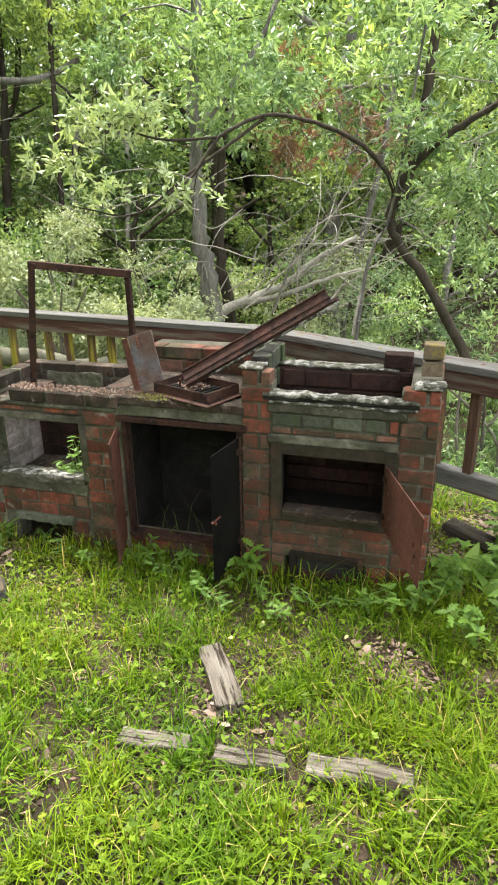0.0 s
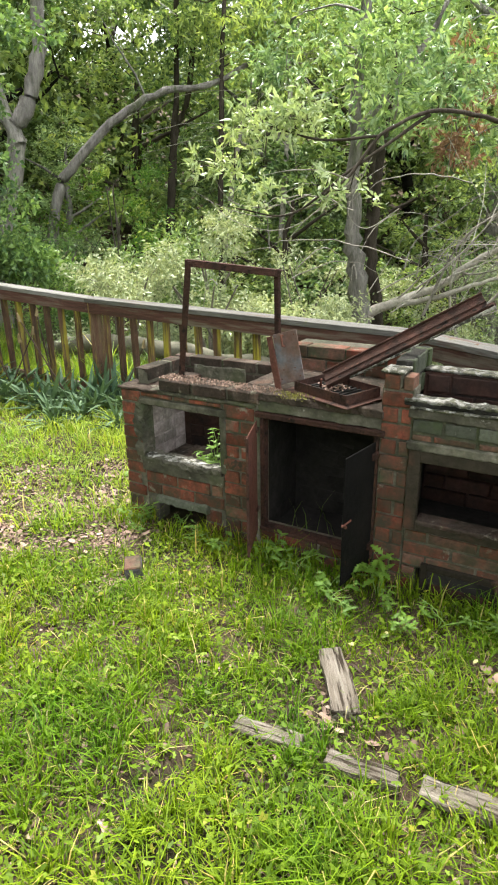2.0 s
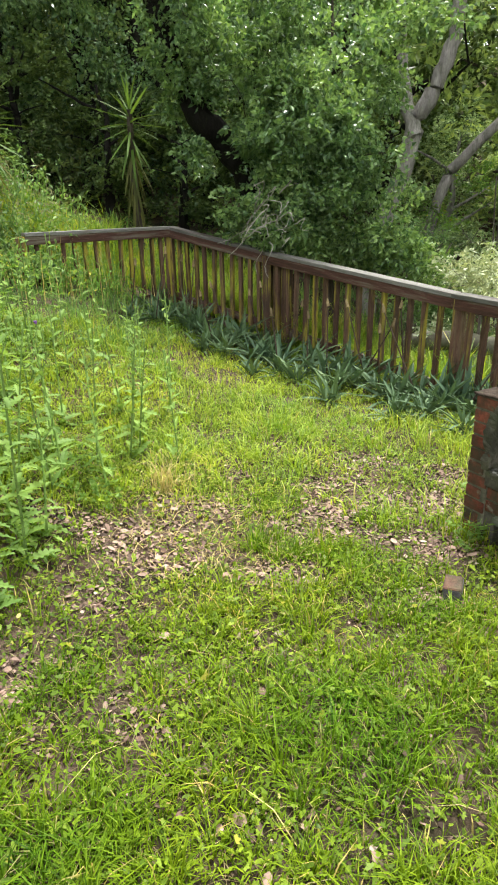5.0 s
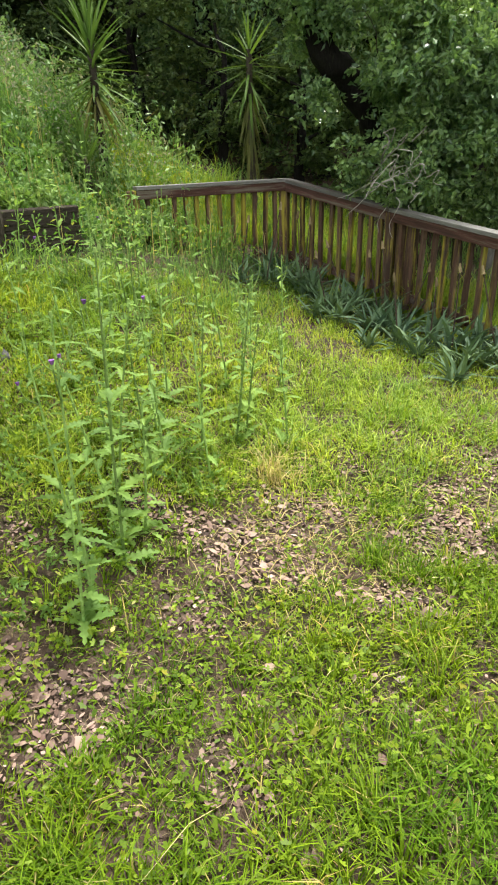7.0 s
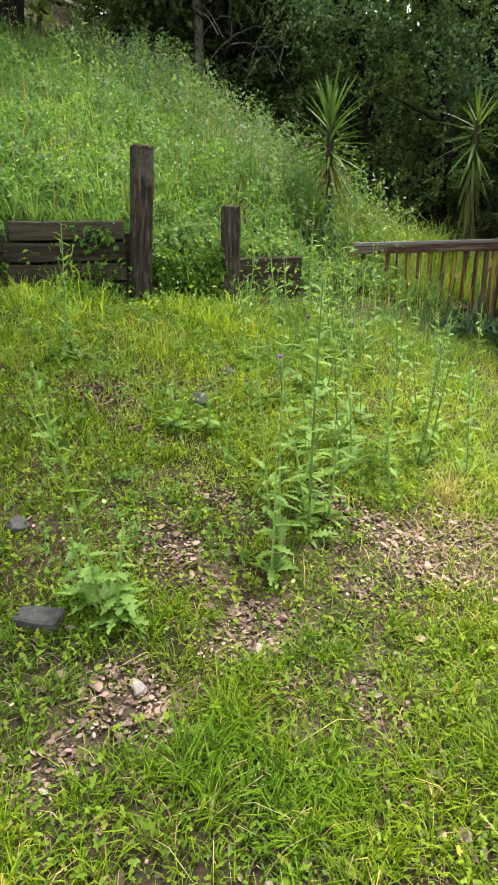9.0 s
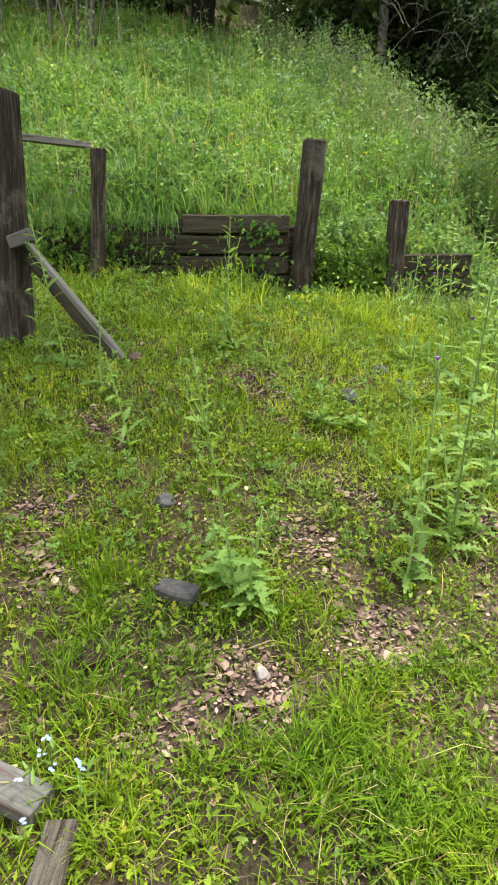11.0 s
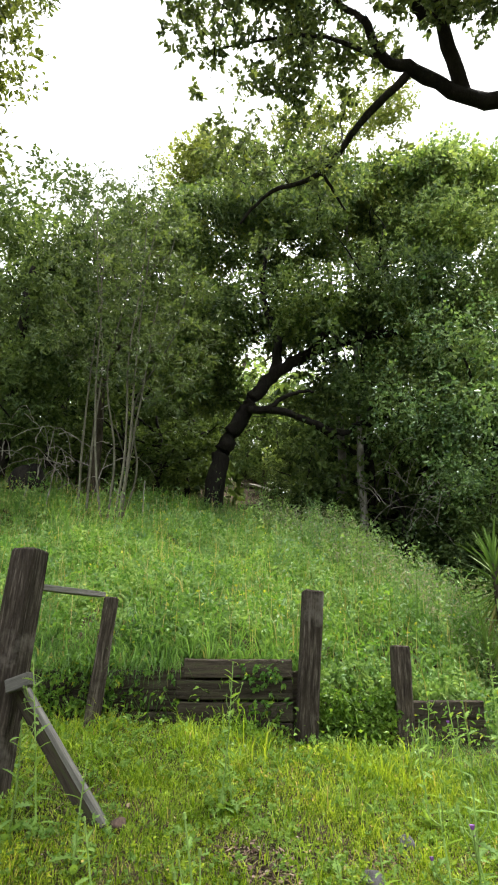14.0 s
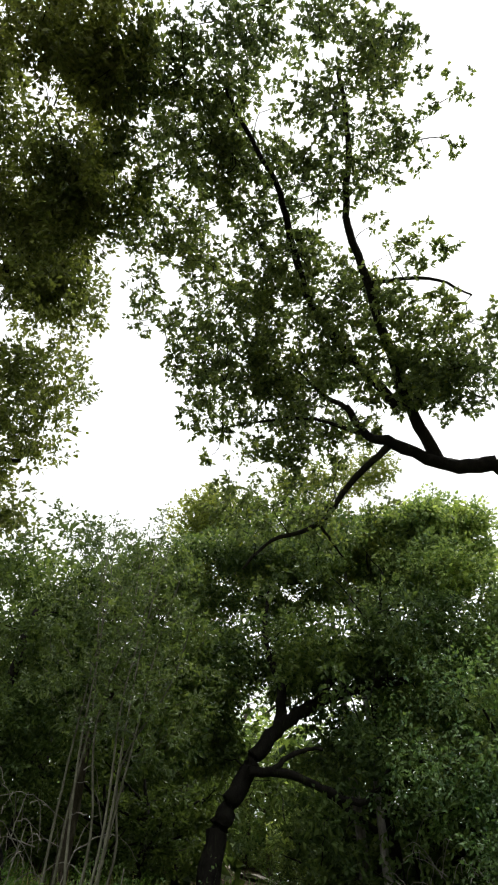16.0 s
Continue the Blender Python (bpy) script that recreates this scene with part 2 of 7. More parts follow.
M_GRASS = foliage("fresh meadow grass", (0.053, 0.112, 0.006), (0.195, 0.31, 0.014), 0.45, 0.55, 1.7, spec=0.12, odd=(0.42, 0.36, 0.13), drift_cols=((0.62, 0.78, 0.8), (1.4, 1.18, 1.0)))
# yellower grass, brightened so that sunlight is put into its colour
M_GRASS_SUNTINT = foliage("yellow-green grass with sunlight in its colour", (0.125, 0.22, 0.021), (0.38, 0.51, 0.054), 0.45, 0.55, 1.3, spec=0.3, odd=(0.46, 0.4, 0.15), drift_cols=((0.62, 0.78, 0.8), (1.35, 1.15, 1.0)))
M_GRASS_FAR = foliage("tall hillside grass", (0.07, 0.155, 0.042), (0.18, 0.32, 0.098), 0.5, 0.55, 0.9, odd=(0.3, 0.27, 0.14), drift_cols=((0.5, 0.62, 0.75), (1.4, 1.3, 0.95)))
M_HILLWEED = foliage("blue-green weed leaves", (0.1, 0.2, 0.07), (0.22, 0.35, 0.135), 0.4, 0.55, 1.1, drift_cols=((0.55, 0.66, 0.8), (1.4, 1.25, 0.9)))
M_HILLGREEN = foliage("sappy green weed leaves", (0.065, 0.165, 0.03), (0.17, 0.32, 0.068), 0.45, 0.5, 0.8, spec=0.3, odd=(0.36, 0.4, 0.06), drift_cols=((0.55, 0.68, 0.75), (1.35, 1.2, 0.95)))
M_SEED = foliage("grey-brown seed heads", (0.15, 0.17, 0.11), (0.3, 0.31, 0.21), 0.3, 0.7)
M_STRAW = foliage("dry straw", (0.36, 0.30, 0.12), (0.5, 0.43, 0.2), 0.3, 0.6)
M_YELLOW = foliage("yellowed leaves", (0.42, 0.4, 0.14), (0.6, 0.58, 0.3), 0.3, 0.6, 3.0, spec=0.2)
M_COVER = foliage("low broad-leaved weeds", (0.066, 0.125, 0.012), (0.205, 0.31, 0.022), 0.4, 0.5, 1.9, spec=0.2, odd=(0.26, 0.27, 0.035), drift_cols=((0.68, 0.75, 0.8), (1.35, 1.2, 1.0)))
M_LITTER = foliage("dead fallen leaves", (0.11, 0.066, 0.05), (0.35, 0.25, 0.2), 0.08, 0.7, 3.0, odd=(0.4, 0.33, 0.27), spec=0.3, drift_cols=((0.62, 0.6, 0.6), (1.2, 1.15, 1.15)))
M_LITTER_OLD = foliage("rotted grey-brown leaves", (0.035, 0.024, 0.018), (0.15, 0.105, 0.085), 0.05, 0.8, 3.0, spec=0.2, drift_cols=((0.6, 0.6, 0.6), (1.25, 1.2, 1.2)))
M_THATCH = foliage("dry thatch stems", (0.16, 0.125, 0.07), (0.36, 0.3, 0.17), 0.15, 0.7, 3.0, spec=0.2)
M_FORGET = foliage("pale blue petals", (0.22, 0.32, 0.6), (0.36, 0.47, 0.74), 0.3, 0.6, 3.0, spec=0.2)
M_BAY = foliage("glossy bay leaves", (0.085, 0.18, 0.07), (0.41, 0.56, 0.28), 0.36, 0.36, 0.7, spec=0.8)
M_PALE = foliage("pale yellow-green leaves", (0.22, 0.32, 0.14), (0.5, 0.6, 0.38), 0.3, 0.4, 0.8, spec=0.8)
M_SHRUB = foliage("pale sage shrub leaves", (0.19, 0.25, 0.14), (0.44, 0.5, 0.33), 0.22, 0.5, 0.9, spec=0.6)
M_OAK = foliage("dark live-oak leaves", (0.045, 0.1, 0.032), (0.155, 0.275, 0.078), 0.4, 0.35, 0.8)
M_OAK_HILL = foliage("dark olive oak leaves", (0.045, 0.09, 0.034), (0.2, 0.285, 0.1), 0.42, 0.4, 0.5, drift_cols=((0.45, 0.52, 0.6), (1.4, 1.3, 1.0)))
# the sun on these crowns is put into the yellower leaf colour
M_SUNLIT = foliage("yellow-olive leaves with sun in their colour", (0.11, 0.15, 0.04), (0.29, 0.35, 0.1), 0.45, 0.45, 0.5)
M_WEEDLEAF = foliage("fresh green weed leaves", (0.07, 0.165, 0.022), (0.23, 0.38, 0.058), 0.4, 0.5, 2.0, by_object=True)
# light falling through the crown from above is put into this colour
M_OAK_OLIVE = foliage("olive-green oak leaves lit from above", (0.075, 0.1, 0.033), (0.19, 0.235, 0.075), 0.5, 0.5, 0.6)
M_SAPLING = foliage("thin grey-green leaves", (0.05, 0.085, 0.032), (0.14, 0.2, 0.075), 0.4, 0.45, 0.7)
M_OAK_HIGH = foliage("dark oak leaves against the sky", (0.05, 0.08, 0.034), (0.17, 0.23, 0.095), 0.5, 0.45, 0.6, odd=(0.16, 0.2, 0.04))
# darker oak leaf copy: the wood's shade is put into its colour
M_OAK_DULL = foliage("dull oak leaves with shade in their colour", (0.038, 0.068, 0.025), (0.12, 0.178, 0.062), 0.35, 0.6, 0.6, spec=0.15)
# lighter oak leaf copy: light missing at the corner is in its colour
M_OAK_CORNER = foliage("glossy oak leaves lightened for open shade", (0.05, 0.12, 0.045), (0.24, 0.38, 0.145), 0.4, 0.38, 0.6, spec=0.6, drift_cols=((0.45, 0.55, 0.65), (1.35, 1.25, 1.0)))
M_WOOD = foliage("mixed woodland leaves", (0.068, 0.145, 0.05), (0.37, 0.51, 0.2), 0.42, 0.42, 0.35, spec=0.7, by_object=True, drift_cols=((0.5, 0.6, 0.72), (1.4, 1.25, 0.95)))
M_DEAD = foliage("faded red-brown dead leaves", (0.2, 0.11, 0.075), (0.4, 0.25, 0.18), 0.25, 0.7)
M_TWIG = surface("thin grey twigs", [(0.1, 0.09, 0.075), (0.2, 0.18, 0.15)], 9, 0.9, bump=0.3)
M_ALOE = foliage("blue-green fleshy leaves", (0.042, 0.088, 0.05), (0.11, 0.18, 0.1), 0.1, 0.6, 1.5, spec=0.18, by_object=True)
M_STALK = surface("dry brown flower stalk", [(0.05, 0.035, 0.03), (0.1, 0.07, 0.055)], 12, 0.9, bump=0.3)
M_POD = surface("dry seed head", [(0.17, 0.13, 0.07), (0.3, 0.23, 0.13)], 20, 0.9, bump=0.3)
M_YUCCA = foliage("yucca blades", (0.055, 0.11, 0.026), (0.12, 0.21, 0.05), 0.25, 0.55, 1.2, spec=0.15, by_object=True)
M_YUCCA_DRY = foliage("fading yucca skirt blades", (0.085, 0.1, 0.035), (0.17, 0.17, 0.065), 0.2, 0.6, 1.2, spec=0.12, by_object=True)
M_THISTLE = foliage("light green thistle leaves", (0.145, 0.265, 0.055), (0.31, 0.47, 0.14), 0.45, 0.6, 1.5, spec=0.25, by_object=True, drift_cols=((0.78, 0.84, 0.85), (1.2, 1.12, 1.0)))
M_STEM = surface("green plant stem", [(0.15, 0.25, 0.06), (0.24, 0.35, 0.1)], 12, 0.7, bump=0.2)
M_PURPLE = surface("purple thistle bloom", [(0.14, 0.06, 0.22), (0.24, 0.11, 0.33)], 40, 0.8, bump=0.5)
M_MOSS = foliage("dry moss", (0.12, 0.12, 0.025), (0.22, 0.2, 0.06), 0.1, 0.8)

# ---- building helpers ----
rng = np.random.default_rng(7)


def np_mesh(name, verts, faces, material, smooth=False):
    """A mesh from arrays of corners and of faces that all have the same number of corners."""
    me = bpy.data.meshes.new(name)
    verts, faces = np.asarray(verts, np.float32), np.asarray(faces, np.int32)
    n, k = faces.shape
    me.vertices.add(len(verts))
    me.vertices.foreach_set("co", verts.ravel())
    me.loops.add(n * k)
    me.loops.foreach_set("vertex_index", faces.ravel())
    me.polygons.add(n)
    me.polygons.foreach_set("loop_start", np.arange(n, dtype=np.int32) * k)
    me.update(calc_edges=True)
    me.polygons.foreach_set("use_smooth", np.full(n, smooth))
    me.materials.append(material)
    return me


def bm_mesh(name, bm, material, smooth=False):
    me = bpy.data.meshes.new(name)
    bm.to_mesh(me)
    bm.free()
    me.materials.append(material)
    if smooth:
        me.polygons.foreach_set("use_smooth", np.full(len(me.polygons), True))
    return me


def part(name, data, material, parent, label="", m=None, smooth=False):
    """Links a bmesh or a mesh as one object under a thing or a part."""
    if isinstance(data, bmesh.types.BMesh):
        data = bm_mesh(name, data, material, smooth)
    ob = new(name, data)
    ob.parent = parent
    if m is not None:
        ob.matrix_basis = m
    return tagged(ob, label)


def thing(name, label, category, m=None, group="", kind="", data=None):
    ob = new(name, data)
    if m is not None:
        ob.matrix_basis = m
    return tagged(ob, label, category, group, kind)


def box(bm, lo, hi, bevel=0.0, m=None):
    """A box between two corners, its edges worn by bevel."""
    lo, hi = Vector(lo), Vector(hi)
    size, mid = hi - lo, (hi + lo) / 2
    t = bmesh.new()
    bmesh.ops.create_cube(t, size=1, matrix=Matrix.Translation(mid) @ Matrix.Diagonal((*size, 1)))
    if bevel:
        bmesh.ops.bevel(t, geom=list(t.edges), offset=bevel, segments=1, affect="EDGES")
    if m is not None:
        bmesh.ops.transform(t, matrix=m, verts=list(t.verts))
    me = bpy.data.meshes.new("tmp")
    t.to_mesh(me)
    t.free()
    bm.from_mesh(me)
    bpy.data.meshes.remove(me)
    return bm


def boxes(*some, bevel=0.004):
    bm = bmesh.new()
    for lo, hi in some:
        box(bm, lo, hi, bevel)
    return bm


def rough_up(bm, amount, scale=6.0, cuts=0, seed=0.0):
    """Uneven, chipped faces and edges."""
    if cuts:
        bmesh.ops.subdivide_edges(bm, edges=list(bm.edges), cuts=cuts, use_grid_fill=True)
    for v in bm.verts:
        v.co += noise.noise_vector(v.co * scale + Vector((seed, seed * 1.7, 3.1))) * amount
    return bm


def beam_matrix(p0, p1, roll=0.0):
    """A frame at p0 with x along the way to p1 and z as near upright as may be."""
    p0, p1 = Vector(p0), Vector(p1)
    x = (p1 - p0).normalized()
    up = Vector((0, 0, 1)) if abs(x.z) < 0.95 else Vector((0, 1, 0))
    y = up.cross(x).normalized()
    z = x.cross(y)
    m = Matrix((x, y, z)).transposed().to_4x4()
    m.translation = p0
    return m @ Matrix.Rotation(radians(roll), 4, "X")


def catmull(points, per=5):
    p = np.asarray(points, float)
    if len(p) < 3:
        return np.linspace(p[0], p[-1], per + 1)
    q = np.vstack([2 * p[0] - p[1], p, 2 * p[-1] - p[-2]])
    out = []
    for i in range(1, len(q) - 2):
        t = np.linspace(0, 1, per, endpoint=False)[:, None]
        a, b, c, d = q[i - 1], q[i], q[i + 1], q[i + 2]
        out.append(0.5 * (2 * b + (c - a) * t + (2 * a - 5 * b + 4 * c - d) * t**2 + (3 * b - a - 3 * c + d) * t**3))
    return np.vstack(out + [p[-1:]])


def tube(points, r0, r1, sides=7, per=4, wobble=0.0):
    """A tapered limb along points: corners and quads."""
    path = catmull(points, per)
    n = len(path)
    if wobble:
        step_len = np.linalg.norm(np.diff(path, axis=0), axis=1).mean()
        path[1:-1] += rng.normal(0, min(wobble, 0.09 * step_len), (n - 2, 3))
    way = np.gradient(path, axis=0)
    way /= np.linalg.norm(way, axis=1)[:, None] + 1e-9
    ref = np.where(np.abs(way[:, 2:3]) < 0.9, [[0, 0, 1.0]], [[1.0, 0, 0]])
    a = np.cross(way, ref)
    a /= np.linalg.norm(a, axis=1)[:, None]
    b = np.cross(way, a)
    rad = np.linspace(r0, r1, n)[:, None, None] * (1 + rng.normal(0, 0.07, (n, sides, 1)))
    th = np.linspace(0, 2 * np.pi, sides, endpoint=False)[None, :, None]
    v = path[:, None] + rad * (np.cos(th) * a[:, None] + np.sin(th) * b[:, None])
    i, j = np.meshgrid(np.arange(n - 1), np.arange(sides), indexing="ij")
    k = (j + 1) % sides
    f = np.stack([i * sides + j, i * sides + k, (i + 1) * sides + k, (i + 1) * sides + j], -1).reshape(-1, 4)
    return v.reshape(-1, 3), f


def join(pieces):
    vs, fs, at = [], [], 0
    for v, f in pieces:
        vs.append(v)
        fs.append(f + at)
        at += len(v)
    return np.vstack(vs), np.vstack(fs)


def leaves(pos, length, width, hang=0.0, ways=None, flat=0.0):
    """One leaf for each place: a folded lozenge with its own direction. Corners and triangles."""
    n = len(pos)
    d = rng.normal(size=(n, 3)) if ways is None else ways + rng.normal(0, 0.55, (n, 3))
    d[:, 2] -= hang
    d /= np.linalg.norm(d, axis=1)[:, None]
    s = np.cross(d, rng.normal(size=(n, 3)) * (1 - flat) + np.array([0, 0, 1.0]) * flat * 3)
    s /= np.linalg.norm(s, axis=1)[:, None] + 1e-9
    up = np.cross(s, d)
    ln = np.asarray(length) * rng.uniform(0.65, 1.3, (n, 1))
    wd = np.asarray(width) * rng.uniform(0.7, 1.25, (n, 1))
    base, tip = pos - d * ln * 0.5, pos + d * ln * 0.5 - np.array([0, 0, 0.12]) * ln
    mid = pos - d * ln * 0.06
    v = np.stack([base, mid + s * wd * 0.5 + up * wd * 0.22, tip, mid - s * wd * 0.5 + up * wd * 0.22], 1).reshape(-1, 3)
    q = np.arange(n)[:, None] * 4
    f = np.stack([q + [0, 1, 2], q + [0, 2, 3]], 1).reshape(-1, 3)
    return v, f


def blades(pos, height, width, lean, away=None):
    """Grass: each blade bends over from its foot. Corners and triangles."""
    n = len(pos)
    a = rng.uniform(0, 2 * np.pi, n) if away is None else away
    out = np.stack([np.cos(a), np.sin(a), 0 * a], 1)
    side = np.stack([-np.sin(a), np.cos(a), 0 * a], 1)
    h = np.asarray(height).reshape(-1, 1) * rng.uniform(0.5, 1.25, (n, 1))
    w = width * rng.uniform(0.6, 1.3, (n, 1))
    ln = lean * rng.uniform(0.15, 1.3, (n, 1)) * h
    up = np.array([0, 0, 1.0])
    mid = pos + up * h * 0.55 + out * ln * 0.35
    tip = pos + up * h * (1 - 0.25 * lean) + out * ln
    v = np.stack([pos - side * w * 0.5, pos + side * w * 0.5, mid - side * w * 0.4, mid + side * w * 0.4, tip], 1).reshape(-1, 3)
    q = np.arange(n)[:, None] * 5
    f = np.stack([q + [0, 1, 3], q + [0, 3, 2], q + [2, 3, 4]], 1).reshape(-1, 3)
    return v, f


def tufts(centres, per, spread, height, width, lean):
    """Grass in tufts: blades that fan out from each centre on the ground."""
    n = len(centres)
    c = np.repeat(centres, per, axis=0)
    grow = np.repeat(np.asarray(height) * rng.lognormal(0, 0.28, n), per)
    off = rng.normal(0, 1, (len(c), 2)) * spread * np.repeat(rng.uniform(0.6, 1.5, (n, 1)), per, axis=0)
    away = np.arctan2(off[:, 1], off[:, 0]) + rng.normal(0, 0.6, len(c))
    return blades(on_land(c[:, :2] + off, 0.005), grow, width, lean, away)


# ---- the lie of the land ----
FENCE = [(2.3, 1.42, 0.0), (0.05, 3.74, 0.0), (-2.6, 4.95, 0.0), (-5.1, 5.3, 0.23), (-6.5, 5.0, 0.5), (-6.78, 3.22, 0.47)]


def step(v, lo, hi):
    t = np.clip((v - lo) / (hi - lo), 0, 1)
    return t * t * (3 - 2 * t)


def land(x, y):
    """Height of the ground: a yard that climbs to a low timber wall, the hill above it, a gully beyond the fence."""
    x, y = np.asarray(x, float), np.asarray(y, float)
    g = 0.25 * (-np.maximum(x, -7.5) - 1.2) - 0.17 * np.clip(y, 0, 9)
    yard = (g + np.sqrt(g * g + 0.03)) / 2 - 0.01
    fall = 1 - 0.1 * step(y, -2.5, 0.6) - 0.36 * step(y, 1.6, 5.0)
    hill = 1.55 + (0.45 * np.clip(-x - 5.8, 0, 8.0) + 0.47 * np.clip(-x - 16.0, 0, 16)) * fall - 0.19 * np.clip(y, 0, 8)
    hill = hill - 0.26 * step(y, 0.5, 0.95) * (1 - step(-x, 6.2, 7.6))
    hill = hill + 0.5 * step(-y, 2.9, 4.6) * step(-x, 8.0, 12.5)
    s = step(y, 2.2, 2.8)
    wall_x = 5.72 + 0.31 * np.clip(y - 0.8, 0, 1.6)
    up = step(-x - wall_x, 0.0, 0.08) * (1 - s) + step(-x, 6.9, 8.2) * s
    z = yard * (1 - up) + hill * up
    d = 0.8 * (y - np.interp(x, [-40, -9, -6.6, -5.1, -2.6, 0.05, 2.3, 7], [9, 6.4, 5.25, 5.5, 5.15, 3.95, 1.7, -3]))
    z = z - 1.3 * step(d, 0.0, 3.6) * np.clip((x + 6.6) / 3, 0, 1) + np.minimum(0.3 * np.maximum(d - 7, 0), 9)
    rough = 0.022 * np.sin(3.1 * x + 1.3 * y) * np.sin(2.3 * y - 0.7 * x) + 0.012 * np.sin(7.3 * x - 2.0) * np.sin(6.1 * y + 1.0)
    rough = rough + up * 0.13 * np.sin(1.9 * x + 1.1 * np.sin(1.3 * y)) * np.sin(2.3 * y + 0.8 * np.sin(1.7 * x)) * step(-x, 6.2, 7.2)
    near_stove = np.exp(-(((x + 0.2) / 1.6) ** 2 + ((y - 2.7) / 0.8) ** 2))
    return z + rough * (1 - near_stove)


def on_land(p, sink=0.0):
    p = np.asarray(p, float)
    return np.column_stack([p[:, 0], p[:, 1], land(p[:, 0], p[:, 1]) - sink])


def lz(x, y):
    return float(land(x, y))


def spaced(lo, fine_lo, fine_hi, hi, fine, n):
    """Coordinates that are fine between two bounds and widen out to the horizon."""
    t = np.linspace(0, 1, n)[1:] ** 2.2
    return np.concatenate([(fine_lo + (lo - fine_lo) * t)[::-1], np.arange(fine_lo, fine_hi, fine), fine_hi + (hi - fine_hi) * t])


gx, gy = spaced(-400, -16, 5, 400, 0.115, 26), spaced(-400, -5, 12, 400, 0.115, 26)
GX, GY = np.meshgrid(gx, gy, indexing="ij")
i, j = np.meshgrid(np.arange(len(gx) - 1), np.arange(len(gy) - 1), indexing="ij")
q = i * len(gy) + j
ground_f = np.stack([q, q + len(gy), q + len(gy) + 1, q + 1], -1).reshape(-1, 4)
ground_v = np.column_stack([GX.ravel(), GY.ravel(), land(GX, GY).ravel()])
thing("ground", "brown soil yard climbing to a grassy hillside", "ground", kind="structure", data=np_mesh("ground", ground_v, ground_f, M_SOIL, True))

# ---- the derelict brick stove ----
STOVE = pose(-1.365, 2.823, 0, 0, 0, -16.33)  # x along the front, y to the back
stove = thing("outdoor_stove", "derelict red brick outdoor stove with open rusty doors, overgrown", "brick stove", STOVE)
L, D = 2.185, 0.48

# mortar cores of the walls, set back behind the brick faces
IN = 0.007


def core(name, material, *some, rough=0.0, label="", bevel=0.004):
    bm = boxes(*some, bevel=bevel)
    if rough:
        lo, hi = some[0]
        for axis in range(3):
            n = int((hi[axis] - lo[axis]) / 0.03)
            way = Vector([float(k == axis) for k in range(3)])
            for k in range(1, n):
                bmesh.ops.bisect_plane(bm, geom=list(bm.verts) + list(bm.edges) + list(bm.faces), plane_co=Vector(lo) + way * (hi[axis] - lo[axis]) * k / n, plane_no=way)
        rough_up(bm, rough * 0.6, 14.0, 1, len(name) + 7 * lo[0])
        rough_up(bm, rough * 0.5, 47.0)
    return part(name, bm, material, stove, label)


for lo_hi in (((IN, IN, 0), (0.13, 0.1, 0.735)), ((0.13, IN, 0.155), (0.62, 0.1, 0.335)), ((0.5, IN, 0), (0.62, 0.1, 0.155)),
     ((0.13, IN, 0), (0.2, 0.1, 0.155)), ((0.62, IN, 0), (0.82, 0.1, 0.735)), ((0.13, IN, 0.69), (0.62, 0.1, 0.735)),
     ((1.385, IN, 0), (1.515, 0.1, 0.9)), ((1.515, IN, 0.115), (2.03, 0.1, 0.3)), ((1.515, IN, 0), (1.58, 0.1, 0.115)), ((1.93, IN, 0), (2.03, 0.1, 0.115)),
     ((2.03, IN, 0), (L - IN, 0.1, 0.9)), ((1.515, IN, 0.65), (2.03, 0.1, 0.835)), ((0.82, IN, 0), (1.385, 0.1, 0.118))):
    core("wall_core", M_MORTAR, lo_hi)
core("side_wall_core", M_MORTAR, ((IN, 0.1, 0), (0.1, D, 0.735)))
core("side_wall_core", M_MORTAR, ((L - 0.1, 0.1, 0), (L - IN, D, 0.9)))
core("partition_wall", M_SOOT_SHADE, ((0.72, 0.1, 0), (0.82, D - 0.07, 0.77)))
core("partition_wall", M_SOOT_SHADE, ((1.385, 0.1, 0), (1.485, D - 0.07, 0.8)))
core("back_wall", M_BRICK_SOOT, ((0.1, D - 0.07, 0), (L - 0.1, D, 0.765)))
core("hearth_floor", M_SOOT_SHADE, ((0.82, 0.1, 0.03), (1.385, D - 0.07, 0.07)))
core("oven_floor", M_SOOT_SHADE, ((1.485, 0.1, 0.2), (L - 0.1, D - 0.07, 0.26)))
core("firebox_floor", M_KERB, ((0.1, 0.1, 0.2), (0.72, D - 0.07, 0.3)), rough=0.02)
core("hearth_back", M_SOOT_SHADE, ((0.82, 0.398, 0.07), (1.385, 0.409, 0.7)))
# black wall behind the ash hole, with the hole's shade in its colour
core("ash_chamber", M_SOOT_SHADE, ((0.2, 0.3, 0), (0.5, 0.34, 0.155)))
core("lintel", M_CONC, ((0.815, 0.0, 0.715), (1.39, 0.12, 0.765)), rough=0.006, label="dark concrete lintel over the open firebox")
core("top_slab", M_KERB, ((0.70, -0.012, 0.765), (1.40, D + 0.02, 0.802)), rough=0.012, label="dark mossy concrete slab")
core("iron_lintel", M_RUST_DK, ((0.80, -0.012, 0.685), (1.41, 0.05, 0.712)))
core("oven_ceiling", M_SOOT_SHADE, ((1.485, 0.1, 0.70), (L - 0.1, D - 0.07, 0.73)))

core("limewash", M_BRICK_PALE, ((0.1, 0.1, 0.3), (0.1045, 0.41, 0.7)))

